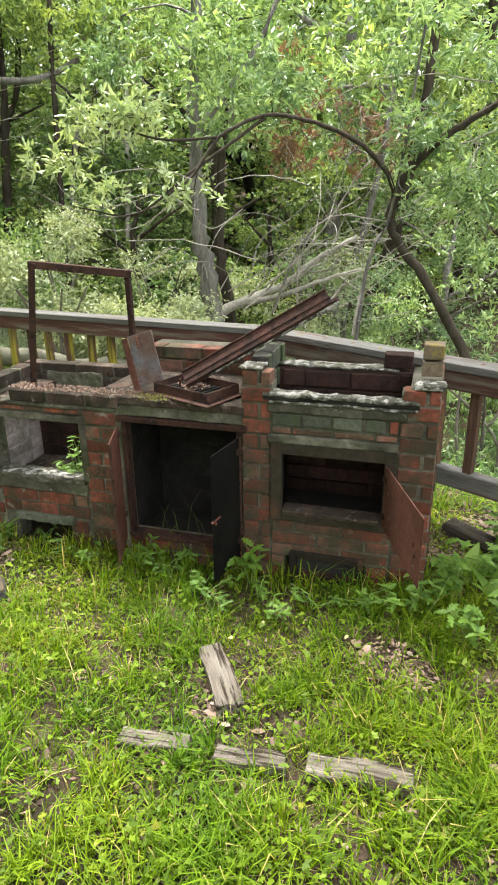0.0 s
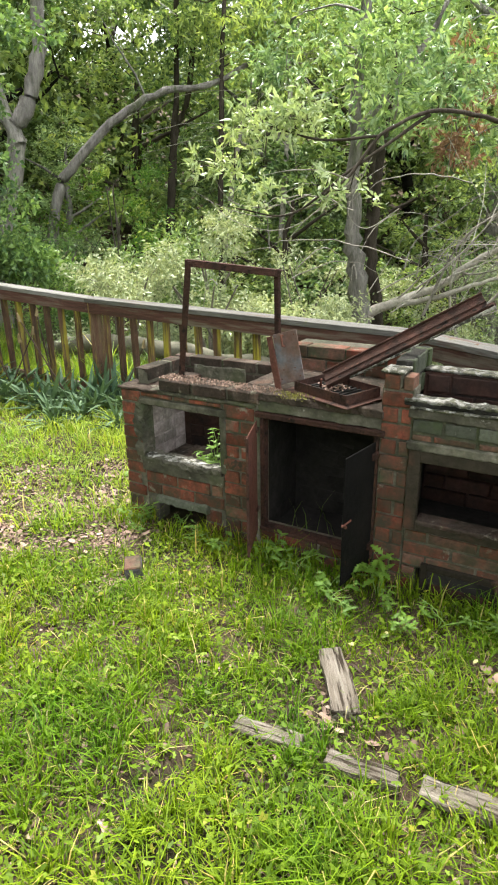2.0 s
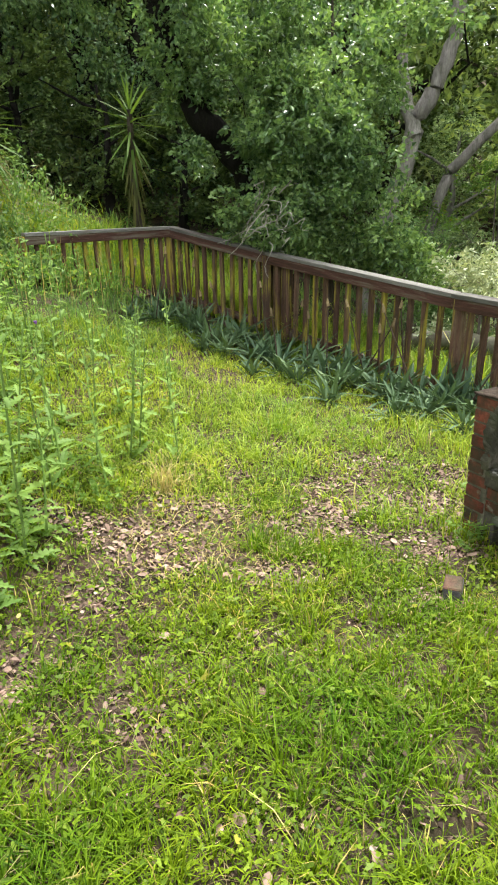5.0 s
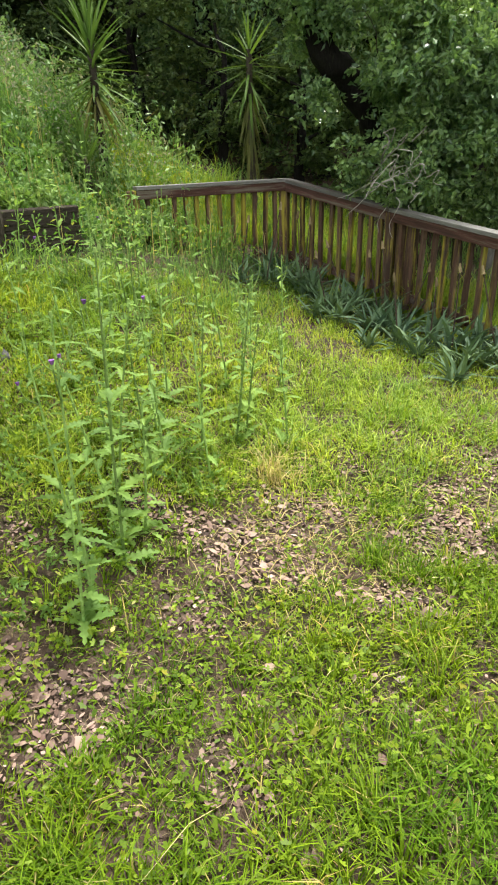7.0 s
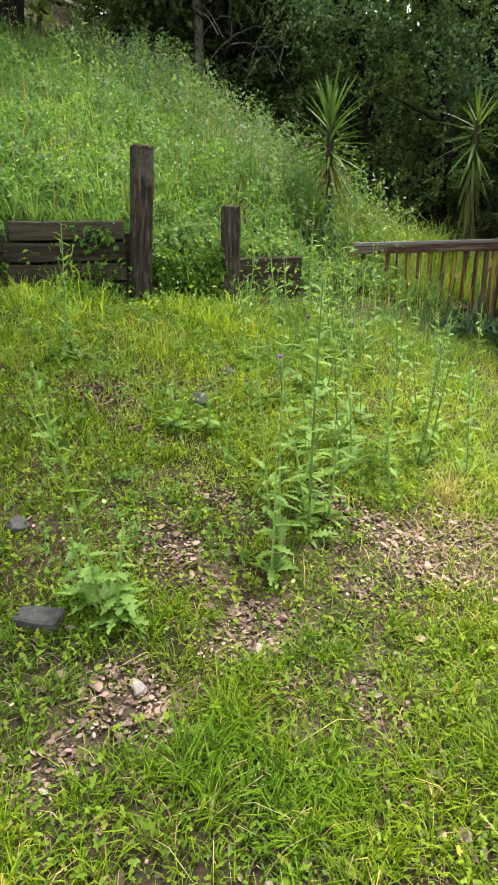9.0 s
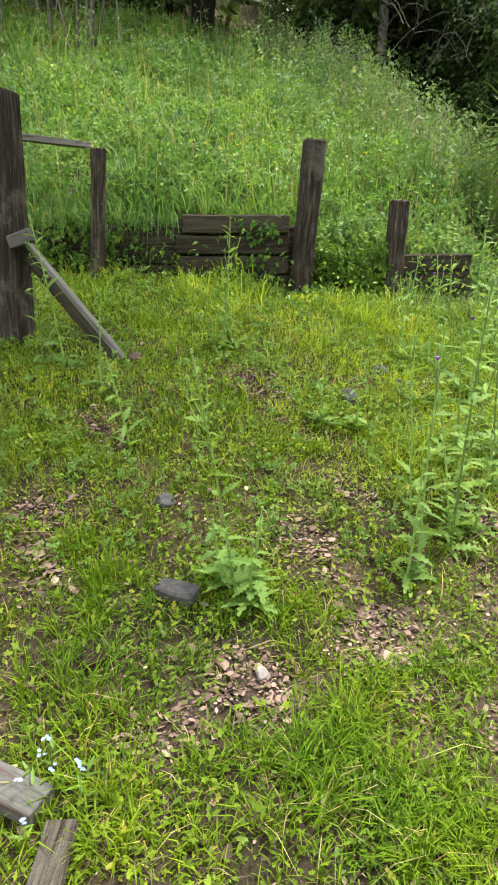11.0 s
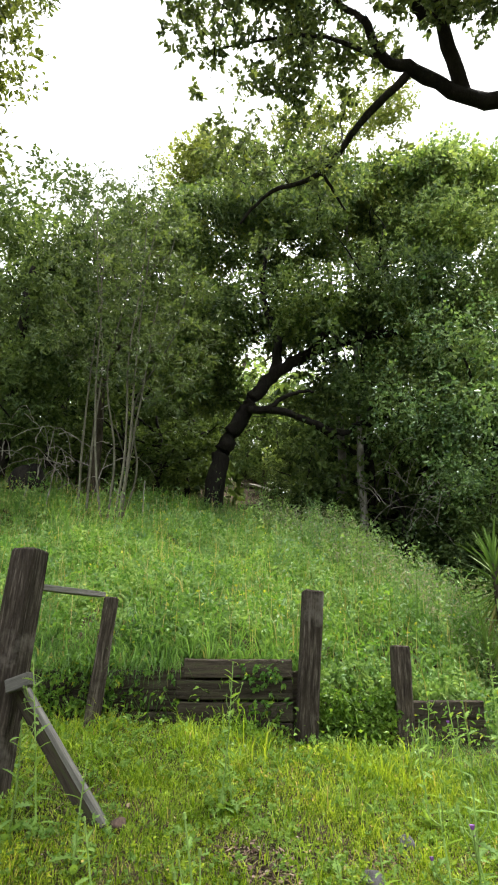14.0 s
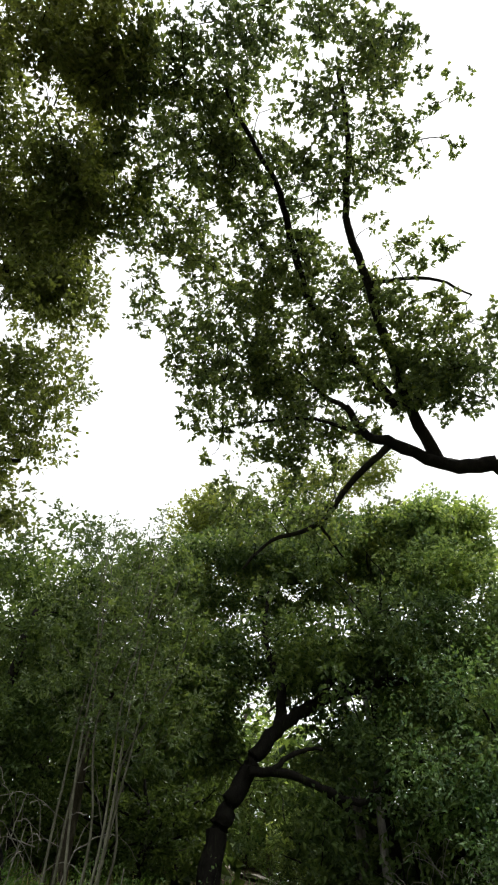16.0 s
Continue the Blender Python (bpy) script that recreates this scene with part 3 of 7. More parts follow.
# concrete sills and bands
core("window_sill", M_CONC, ((0.115, -0.016, 0.345), (0.61, 0.09, 0.374)), rough=0.02, label="flaking whitish concrete sill")
core("sill_rim", M_PLASTER, ((0.13, 0.0, 0.366), (0.6, 0.06, 0.378)), rough=0.012)
core("sill_face", M_CONC, ((0.118, -0.01, 0.293), (0.625, 0.05, 0.35)), rough=0.01)
core("window_head", M_CONC, ((0.12, -0.005, 0.655), (0.64, 0.07, 0.69)), rough=0.006, label="green-stained concrete strip")
core("jamb", M_MORTAR, ((0.088, -0.006, 0.36), (0.135, 0.08, 0.69)), rough=0.03, label="broken rough mortar jamb")
core("jamb", M_CONC, ((0.605, -0.004, 0.36), (0.64, 0.08, 0.68)), rough=0.006)
core("ash_lintel", M_BRICK_GREEN, ((0.2, -0.02, 0.126), (0.525, 0.03, 0.168)), rough=0.012, label="mossy strip over the ash hole")
core("ledge", M_PLASTER, ((1.478, -0.012, 0.853), (2.1, 0.05, 0.868)), rough=0.011, label="ledge with flaking white mortar")
core("ledge_seam", M_TAR, ((1.482, -0.008, 0.836), (2.1, 0.045, 0.856)), rough=0.007, label="black seam in the ledge")
core("ledge_lip", M_PLASTER, ((1.5, -0.016, 0.826), (2.095, 0.03, 0.836)), rough=0.01, label="ragged white mortar lip")
core("ledge_face", M_CONC, ((1.50, -0.006, 0.786), (2.06, 0.02, 0.828)), rough=0.008, label="mossy concrete band")
core("oven_head", M_CONC, ((1.50, -0.012, 0.655), (2.035, 0.03, 0.69)), rough=0.006)
core("counter_corner", M_KERB, ((-0.004, -0.008, 0.722), (0.25, 0.4, 0.738)), rough=0.008)
core("counter_edge", M_CONC, ((0.20, -0.006, 0.722), (0.8, 0.08, 0.742)), rough=0.008)

# the raised kerb round the hotplate hole
core("kerb_core", M_MORTAR, ((0.26, 0.0, 0.735), (0.825, 0.085, 0.796)))
core("kerb_core", M_MORTAR, ((0.06, 0.08, 0.735), (0.125, 0.445, 0.815)))
core("kerb_core", M_MORTAR, ((0.065, 0.408, 0.6), (0.755, 0.465, 0.822)))
core("kerb_patch", M_CONC, ((0.2, 0.392, 0.7), (0.52, 0.408, 0.785)), rough=0.012, label="grey mortar patch")
core("kerb_side", M_KERB, ((0.70, 0.1, 0.745), (0.8, 0.42, 0.806)), rough=0.006)

# upper right oven walls
core("cheek_wall", M_TAR, ((1.405, 0.1, 0.82), (1.47, 0.42, 0.99)), rough=0.008, label="dark stained mortar cheek")
core("oven_back_core", M_BRICK_SOOT, ((1.475, 0.30, 0.73), (2.1, 0.38, 0.905)))
core("oven_back_cap", M_PLASTER, ((1.475, 0.295, 0.905), (2.0, 0.385, 0.918)), rough=0.006)
core("pillar_cap", M_PLASTER, ((1.378, -0.006, 0.955), (1.475, 0.11, 0.968)), rough=0.005, label="grey mortar cap")
core("pillar_cap", M_PLASTER, ((2.075, -0.004, 0.915), (2.19, 0.09, 0.936)), rough=0.007)
core("pillar_core", M_MORTAR, ((1.39, 0.008, 0.9), (1.465, 0.1, 0.955)))
core("pillar_core", M_MORTAR, ((2.06, 0.02, 0.84), (2.178, D - 0.1, 0.915)))

# chimney stub behind the slab
core("flue_core", M_MORTAR, ((0.735, 0.50, 0.3), (1.40, 0.69, 0.92)))

BRICKS = {}


def brick_mesh(size, material):
    key = (*(round(s, 3) for s in size), material.name)
    if key not in BRICKS:
        bm = bmesh.new()
        box(bm, [-s / 2 for s in size], [s / 2 for s in size], 0.003)
        rough_up(bm, 0.003, 20.0, 0, len(BRICKS))
        BRICKS[key] = bm_mesh("brick", bm, material)
    return BRICKS[key]


brick_rng = random.Random(4)


def brick_face(u0, u1, z0, z1, at=0.0, face="front", course=0.0675, length=0.205, material=M_BRICK, mixed=0.0, shift=0.0, proud=0.0, depth=0.085):
    """Courses of single bricks in running bond on one face of the stove."""
    n = max(1, round((z1 - z0) / course))
    h = (z1 - z0) / n
    for k in range(n):
        joint = 0.011
        u = u0 - (length / 2 if (k + int(shift)) % 2 else 0.0)
        while u < u1 - 0.02:
            a, b = max(u, u0), min(u + length, u1)
            if b - a > 0.03:
                mat_here = M_BRICK_SMEAR if brick_rng.random() < mixed else material
                w = round((b - a - joint) / 0.02) * 0.02
                size = (max(0.03, min(w, b - a - joint)), depth, h - joint)
                mid, z = (a + b) / 2, z0 + (k + 0.5) * h
                out = proud + brick_rng.uniform(-0.003, 0.004)
                turn = brick_rng.uniform(-1.0, 1.0)
                if face == "front":
                    m = pose(mid, at + depth / 2 - out, z, 0, turn * 0.5, turn)
                elif face == "left":
                    m = pose(at + depth / 2 - out, mid, z, 0, 0, 90 + turn)
                elif face == "right":
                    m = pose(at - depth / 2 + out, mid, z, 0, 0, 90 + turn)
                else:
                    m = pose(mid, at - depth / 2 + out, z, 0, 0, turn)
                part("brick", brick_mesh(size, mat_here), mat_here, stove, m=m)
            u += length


# ironwork
def plate(w, h, t, bevel=0.0015):
    return boxes(((0, -t / 2, 0), (w, t / 2, h)), bevel=bevel)


door_l = part("fire_door", plate(0.25, 0.57, 0.004), M_RUST_RED, stove, "red rusted narrow iron fire door standing open", pose(0.81, -0.006, 0.1, 0, 0, -71))
for z in (0.12, 0.52):
    part("hinge", boxes(((-0.012, -0.01, z), (0.03, 0.012, z + 0.015)), bevel=0.002), M_RUST_DK, door_l)
part("door_flange", boxes(((0.246, -0.003, 0), (0.25, 0.009, 0.57)), bevel=0.0008), M_RUST_DK, door_l)
door_r = part("fire_door", plate(0.24, 0.575, 0.005), M_IRON_BLK, stove, "black iron fire door standing ajar", pose(1.376, -0.01, 0.088, 0, 0, 260))
latch = part("latch", boxes(((0.185, 0.003, 0.285), (0.255, 0.01, 0.294)), bevel=0.002), M_RUST_RED, door_r, "rusty sliding latch")
part("latch_stop", boxes(((0.225, -0.012, 0.27), (0.233, 0.014, 0.284)), bevel=0.002), M_RUST_RED, door_r)
for z in (0.08, 0.5):
    part("hinge", boxes(((-0.015, -0.008, z), (0.03, 0.012, z + 0.03)), bevel=0.002), M_RUST_DK, door_r)
part("door_frame", boxes(((0.822, 0.004, 0.085), (0.842, 0.05, 0.69)), ((1.362, 0.004, 0.085), (1.384, 0.05, 0.69)), ((0.822, -0.006, 0.112), (1.384, 0.06, 0.13)), bevel=0.002), M_RUST_DK, stove)
part("oven_frame", boxes(((1.515, -0.008, 0.298), (1.563, 0.03, 0.655)), ((1.985, -0.008, 0.298), (2.032, 0.03, 0.655)), ((1.563, -0.008, 0.298), (1.985, 0.03, 0.335)),
               ((1.563, -0.008, 0.605), (1.985, 0.03, 0.655)), bevel=0.002), M_OVENIRON, stove, "olive-brown iron oven frame")
part("oven_lip", boxes(((1.563, -0.011, 0.326), (1.985, 0.075, 0.347)), bevel=0.004), M_KERB, stove, "brownish grit on the oven sill")
door_o = part("oven_door", plate(0.455, 0.27, 0.005), M_RUST_RED, stove, "red rusted oven door swung wide open", pose(1.992, -0.014, 0.332, 0, 0, -70))
for z in (0.04, 0.2):
    part("hinge", boxes(((-0.014, -0.008, z), (0.03, 0.008, z + 0.025)), bevel=0.003), M_RUST_DK, door_o)
for u, z in ((0.06, 0.06), (0.06, 0.17), (0.1, 0.09), (0.11, 0.19), (0.14, 0.06), (0.4, 0.05)):
    part("rivet", boxes(((u, -0.006, z), (u + 0.006, -0.002, z + 0.012)), bevel=0.0015), M_RUST_BLUE, door_o)
part("latch", boxes(((0.386, -0.007, 0.125), (0.389, -0.002, 0.145)), ((0.376, -0.007, 0.142), (0.389, -0.002, 0.145)), bevel=0.001), M_RUST_DK, door_o)
part("latch_stop", boxes(((0.406, -0.007, 0.09), (0.409, -0.002, 0.108)), ((0.398, -0.007, 0.105), (0.409, -0.002, 0.108)), bevel=0.001), M_RUST_DK, door_o)
ash = part("ash_door", boxes(((1.605, -0.02, 0.0), (1.635, 0.0, 0.155)), ((1.9, -0.02, 0.0), (1.925, 0.0, 0.155)), ((1.635, -0.02, 0.125), (1.9, 0.0, 0.155)), bevel=0.003), M_OVENIRON, stove, "rusted ash door frame at grass level")
part("ash_plate", rough_up(boxes(((1.65, -0.026, 0.0), (1.9, -0.021, 0.075)), bevel=0.002), 0.003, 12, 2), M_RUST_DK, ash, "bent rusty plate")
# black backing and front sheet put the ash opening's shade into colour
core("ash_hole", M_SOOT_SHADE, ((1.58, 0.06, 0.0), (1.93, 0.1, 0.114)))
core("ash_dark", M_SOOT_SHADE, ((1.636, -0.008, 0.02), (1.899, -0.004, 0.124)))

# iron frame standing on the kerb
hoop = part("iron_hoop", rough_up(box(box(bmesh.new(), (0.0, 0.0, 0.0), (0.034, 0.005, 0.56), 0.001, pose(0, 0, 0, 0, 7.6, 0)), (0.0, 0.005, 0.0), (0.005, 0.036, 0.56), 0.001, pose(0, 0, 0, 0, 7.6, 0)), 0.001), M_RUST_DK, stove,
            "dark rusted angle-iron uprights and bar", pose(0.313, 0.09, 0.80))
part("crossbar", boxes(((0, 0, 0), (0.46, 0.036, 0.005)), ((0, 0, -0.026), (0.46, 0.005, 0)), bevel=0.001), M_RUST_DK, hoop, "", pose(0.072, 0, 0.556, 0, 5.6, 13.5))
part("upright", boxes(((0.0, 0.0, 0.0), (0.022, 0.005, 0.52)), ((0.018, 0.005, 0.0), (0.022, 0.026, 0.52)), bevel=0.001), M_RUST_DK, hoop, "", pose(0.482, 0.115, 0.0, 0, -0.6, 0))

# standing flap, tray and fallen angle iron
flap = part("flap", plate(0.128, 0.225, 0.004), M_RUST_BLUE, stove, "heat-blued rusty plate leaning upright", pose(0.882, 0.10, 0.824, -8, -17, -4))
part("flap_handle", boxes(((0.052, -0.026, 0.16), (0.06, -0.016, 0.215)), ((0.052, -0.018, 0.16), (0.06, -0.002, 0.168)), ((0.052, -0.018, 0.207), (0.06, -0.002, 0.215)), bevel=0.002), M_RUST_RED, flap, "rusty pull handle")
part("flap_edge", rough_up(boxes(((-0.034, -0.004, -0.04), (-0.004, 0.006, 0.222)), bevel=0.002), 0.004, 40, 3), M_RUST_RED, flap, "crusted red edge strip")
for dx, dz in ((0.012, 0.02), (0.11, 0.02), (0.09, 0.06), (0.03, 0.06), (0.012, 0.205), (0.112, 0.205)):
    part("rivet", boxes(((dx - 0.003, -0.005, dz - 0.003), (dx + 0.003, -0.001, dz + 0.003)), bevel=0.001), M_RUST_RED, flap)
tray = part("hotplate_tray", boxes(((0, 0, 0), (0.39, 0.25, 0.005)), ((0.04, 0.03, 0.005), (0.36, 0.034, 0.047)), ((0.04, 0.232, 0.005), (0.36, 0.236, 0.047)),
            ((0.04, 0.034, 0.005), (0.044, 0.232, 0.047)), ((0.356, 0.034, 0.005), (0.36, 0.232, 0.047)), bevel=0.001), M_RUST_DK, stove,
            "rusted flanged hotplate tray", pose(0.912, 0.064, 0.806, 1, 0, -23))
part("tray_grate", boxes(*(((0.06 + 0.028 * k, 0.05, 0.012), (0.072 + 0.028 * k, 0.22, 0.02)) for k in range(10)), bevel=0.001), M_SOOT_SHADE, tray, "black grate in the tray")
part("damper_rod", boxes(((0.0, 0, 0), (0.01, 0.01, 0.08)), bevel=0.003), M_RUST_RED, tray, "", pose(0.1, 0.12, 0.0, 20, 30, 0))
rail_bm = bmesh.new()
tip = pose(0, 0, 0, 40, 0, 0)
for lo, hi in (((0, -0.04, 0), (0.72, 0.034, 0.005)), ((0, 0.029, 0.005), (0.72, 0.034, 0.016)), ((0, -0.016, 0.005), (0.72, -0.012, 0.011)), ((0, -0.04, -0.022), (0.74, -0.035, 0)), ((0, -0.035, -0.022), (0.75, -0.01, -0.017))):
    box(rail_bm, lo, hi, 0.001, tip)
fallen = part("fallen_rail", rough_up(rail_bm, 0.002, 20), M_RUST_DK, stove, "dark rusted channel iron propped aslant", beam_matrix((1.09, 0.115, 0.866), (1.67, 0.30, 1.207)))
part("paint_crust", rough_up(box(bmesh.new(), (0.1, -0.043, -0.026), (0.74, -0.038, -0.012), 0.001, tip), 0.008, 34, 4), M_PLASTER, fallen, "flaking pale paint along its lower edge")
# raised black chips painted in for the shade inside bolt holes
for k in range(9):
    part("bolt_hole", box(bmesh.new(), (0.06 + 0.075 * k, -0.03, 0.003), (0.075 + 0.075 * k, -0.022, 0.0065), 0.001, tip), M_SOOT_SHADE, fallen)
gp = np.column_stack([rng.normal(1.0, 0.045, 330), rng.uniform(-0.02, 0.05, 330), rng.uniform(0.795, 0.815, 330)])
tagged(part("moss", np_mesh("moss", *leaves(gp, 0.013, 0.007, hang=0.3), M_MOSS), M_MOSS, stove, "yellowish dry moss on the slab edge"), kind="stuff")

# loose grit and dead leaves on the kerb
gp = np.column_stack([rng.uniform(0.26, 0.9, 900), rng.uniform(-0.008, 0.09, 900), rng.uniform(0.804, 0.81, 900)])
tagged(part("leaf_debris", np_mesh("leaf_debris", *leaves(gp, 0.012, 0.006, flat=0.9), M_LITTER), M_LITTER, stove, "dry leaf debris on the kerb"), kind="stuff")
gp = np.column_stack([rng.normal(1.13, 0.035, 60), rng.normal(0.13, 0.025, 60), np.full(60, 0.832)])
tagged(part("leaf_debris", np_mesh("leaf_debris", *leaves(gp, 0.02, 0.012, flat=0.8), M_LITTER), M_LITTER, stove), kind="stuff")

# ---- fence ----
fence = thing("fence", "faded red timber railing with a worn grey cap rail", "fence")
HIGH = 0.90


def beam(name, p0, p1, w, h, material, parent, lift=0.0, label="", roll=0.0):
    """A sawn timber from p0 to p1, w across and h deep, hanging below the line."""
    ln = (Vector(p1) - Vector(p0)).length
    bm = boxes(((0, -w / 2, -h), (ln, w / 2, 0)), bevel=min(w, h) * 0.08)
    m = beam_matrix(Vector(p0) + Vector((0, 0, lift)), Vector(p1) + Vector((0, 0, lift)), roll)
    return part(name, bm, material, parent, label, m)


def baluster_mesh(h):
    bm = boxes(((-0.022, -0.022, 0), (0.022, 0.022, h)), bevel=0.003)
    return bm_mesh("baluster", bm, M_BAL)


bal_mesh, bal_short = baluster_mesh(HIGH - 0.02), baluster_mesh(HIGH - 0.36)
post_bm = boxes(((-0.05, -0.05, -0.1), (0.05, 0.05, HIGH - 0.04)), bevel=0.005)
post_mesh = bm_mesh("post", post_bm, M_BAL)
fence_rng = random.Random(3)
for k, (a, b) in enumerate(zip(FENCE, FENCE[1:])):
    a, b = Vector(a), Vector(b)
    way = (b - a)
    flat = Vector((way.x, way.y, 0))
    side = Vector((-flat.y, flat.x, 0)).normalized()
    yaw = math.degrees(math.atan2(way.y, way.x))
    top_a, top_b = a + Vector((0, 0, HIGH)), b + Vector((0, 0, HIGH))
    inset = way.normalized() * 0.004
    beam("cap_rail", top_a + inset, top_b - inset, 0.14, 0.036, M_RAIL, fence, 0, "worn grey cap rail")
    beam("side_rail", top_a + inset - side * -0.045, top_b - inset + side * 0.045, 0.036, 0.088, M_RED, fence, -0.038)
    if k == 0:
        beam("bottom_rail", a + Vector((0, 0, 0.37)), b + Vector((0, 0, 0.37)), 0.07, 0.09, M_RAIL, fence, 0)
    else:
        beam("bottom_rail", a + Vector((0, 0, 0.10)) - side * 0.045, b + Vector((0, 0, 0.10)) - side * 0.045, 0.036, 0.088, M_RED, fence, 0)
    n = int(flat.length / (0.186 if k < 2 else 0.165 if k == 2 else 0.142))
    for s in range(1, n + 1):
        p = a + way * (s / (n + 1))
        m = pose(p.x, p.y, p.z + (0.36 if k == 0 else 0.0), fence_rng.uniform(-1, 1), fence_rng.uniform(-1, 1), yaw + fence_rng.uniform(-4, 4))
        part("baluster", bal_short if k == 0 else bal_mesh, M_BAL, fence, m=m)
for k, p in enumerate(FENCE):
    part("post", post_mesh, M_BAL, fence, m=pose(p[0] + (0.05 if k == 2 else 0.0), p[1] - 0.02, p[2], 0, 0, 8 * k))
    if k == 3:
        for dx in (0.13, 0.25):
            part("post", post_mesh, M_BAL, fence, m=pose(p[0] + dx, p[1] + 0.03, p[2], 0, 0, -4))

# ---- low timber wall and its posts on the uphill side ----


def tie(name, label, category, p0, p1, w, h, material, rough=0.006, group="", cuts=3):
    ln = (Vector(p1) - Vector(p0)).length
    bm = bmesh.new()
    box(bm, (0, -w / 2, -h / 2), (ln, w / 2, h / 2), min(w, h) * 0.07)
    rough_up(bm, rough, 7.0, cuts, ln)
    return thing(name, label, category, beam_matrix(p0, p1), group, data=bm_mesh(name, bm, material))


def upright(name, label, category, x, y, z0, z1, w, lean=(0, 0), turn=0.0, group=""):
    bm = bmesh.new()
    box(bm, (-w / 2, -w / 2, 0), (w / 2, w / 2, z1 - z0), w * 0.08)
    rough_up(bm, 0.009, 6.0, 4, x)
    return thing(name, label, category, pose(x, y, z0, lean[0], lean[1], turn), group, data=bm_mesh(name, bm, M_TIE))


upright("timber_post", "tall square weathered timber post", "post", -5.50, 0.60, 0.7, 2.18, 0.17, (-4.2, 0.5), 4, "posts along the timber wall")
upright("timber_post", "short split weathered timber post", "post", -5.78, 1.50, 0.75, 1.73, 0.15, (-0.8, 0), 3, "posts along the timber wall")
upright("timber_post", "thick dark square gate post", "post", -4.25, -1.47, 0.55, 2.29, 0.19, (-3.0, 0), -14, "posts along the timber wall")
upright("timber_post", "leaning grey post beside a handrail", "post", -5.45, -1.14, 0.8, 2.10, 0.12, (-4.5, 1.5), 8, "posts along the timber wall")
for k, z in enumerate((0.93, 1.10, 1.27, 1.43)):
    tie("sleeper", "dark weathered timber sleeper in a low wall", "sleeper", (-5.70 - 0.012 * k, -2.9 + 0.02 * k, z), (-5.70 - 0.012 * k, 0.62, z), 0.15, 0.158, M_TIE_H, group="sleepers of the timber wall")
for z, y0 in ((1.53, -0.40), (1.36, -0.46), (1.19, -0.44), (1.03, -0.3)):
    tie("sleeper", "short grey-brown sleeper proud of the low wall", "sleeper", (-5.60, y0, z), (-5.60, 0.52, z), 0.12, 0.15, M_TIE_H, group="sleepers of the timber wall")
for k, z in enumerate((0.85, 1.02, 1.18)):
    tie("sleeper", "dark weathered timber sleeper in a low wall", "sleeper", (-5.74, 0.80, z), (-6.22, 2.35, z), 0.15, 0.16, M_TIE_H, group="sleepers of the timber wall")
tie("handrail", "grey weathered handrail board", "handrail", (-4.6, -1.62, 2.10), (-5.66, -1.17, 2.14), 0.09, 0.045, M_SILVER, 0.004)
brace_z = lz(-4.03, -0.76)
brace = tie("brace_board", "dark board with a silvery edge leaning against a gate post", "board", (-4.22, -1.36, 1.42), (-3.98, -0.72, brace_z - 0.02), 0.035, 0.10, M_TIE_H, 0.004)
brace_len = (Vector((-4.22, -1.36, 1.42)) - Vector((-3.98, -0.72, brace_z - 0.02))).length
part("worn_edge", rough_up(boxes(((0.0, -0.026, 0.03), (brace_len, 0.026, 0.062)), bevel=0.003), 0.003, 8.0, 3), M_SILVER, brace, "silvered worn upper edge")
tie("wood_block", "small weathered wood block", "wood block", (-4.10, -1.37, 1.42), (-4.06, -1.22, 1.47), 0.08, 0.08, M_RAIL, 0.003)

# ---- planks, bricks and stones lying in the grass ----


def plank(x0, y0, x1, y1, w, label, lift=0.02):
    tie("plank", label, "plank", (x0, y0, lz(x0, y0) + lift), (x1, y1, lz(x1, y1) + lift), w, 0.04, M_PLANK, 0.017, "planks in the grass", 4)


plank(-0.42, 1.475, -0.19, 1.43, 0.06, "rotten silver plank sunk in grass")
plank(-0.12, 1.40, 0.10, 1.355, 0.055, "rotten silver plank sunk in grass", 0.02)
plank(0.15, 1.355, 0.46, 1.285, 0.075, "rotten silver plank sunk in grass")
plank(-0.155, 1.88, -0.07, 1.57, 0.085, "short rotten plank lying in grass", 0.034)
plank(-1.16, -0.43, -0.72, -0.46, 0.075, "broken grey plank in the grass", 0.04)


tie("plank", "grey weathered board end among small blue flowers", "plank", (-1.3, -0.72, lz(-1.3, -0.72) + 0.05), (-1.2, -0.5, lz(-1.2, -0.5) + 0.045), 0.1, 0.05, M_RAIL, 0.006, "planks in the grass", 3)


def lump(name, label, category, x, y, size, material, z=0.0, turn=0.0, group=""):
    bm = bmesh.new()
    bmesh.ops.create_icosphere(bm, subdivisions=3, radius=1)
    rough_up(bm, 0.3, 1.4, 0, x * 3 + y)
    bmesh.ops.transform(bm, matrix=Matrix.Diagonal((*size, 1)), verts=list(bm.verts))
    return thing(name, label, category, pose(x, y, lz(x, y) + z, 0, 0, turn), group, data=bm_mesh(name, bm, material, True))


loose = bmesh.new()
box(loose, (-0.04, -0.055, 0), (0.04, 0.055, 0.07), 0.008)
lone = thing("loose_brick", "loose grey-caked brick end up in the grass", "brick", pose(-1.085, 2.225, 0.012, 3, -3, 24), data=bm_mesh("loose_brick", rough_up(loose, 0.004, 15), M_STONE))
part("broken_end", rough_up(boxes(((-0.038, -0.053, 0.062), (0.038, 0.053, 0.074)), bevel=0.005), 0.004, 15), M_BRICK_SMEAR, lone, "faded red broken end")
bm = boxes(((-0.06, -0.04, 0), (0.06, 0.04, 0.035)), bevel=0.006)
thing("loose_brick", "dark broken brick in the grass", "brick", pose(-1.70, -0.46, lz(-1.7, -0.46), 5, 0, 15), data=bm_mesh("loose_brick", bm, M_BRICK_SOOT))
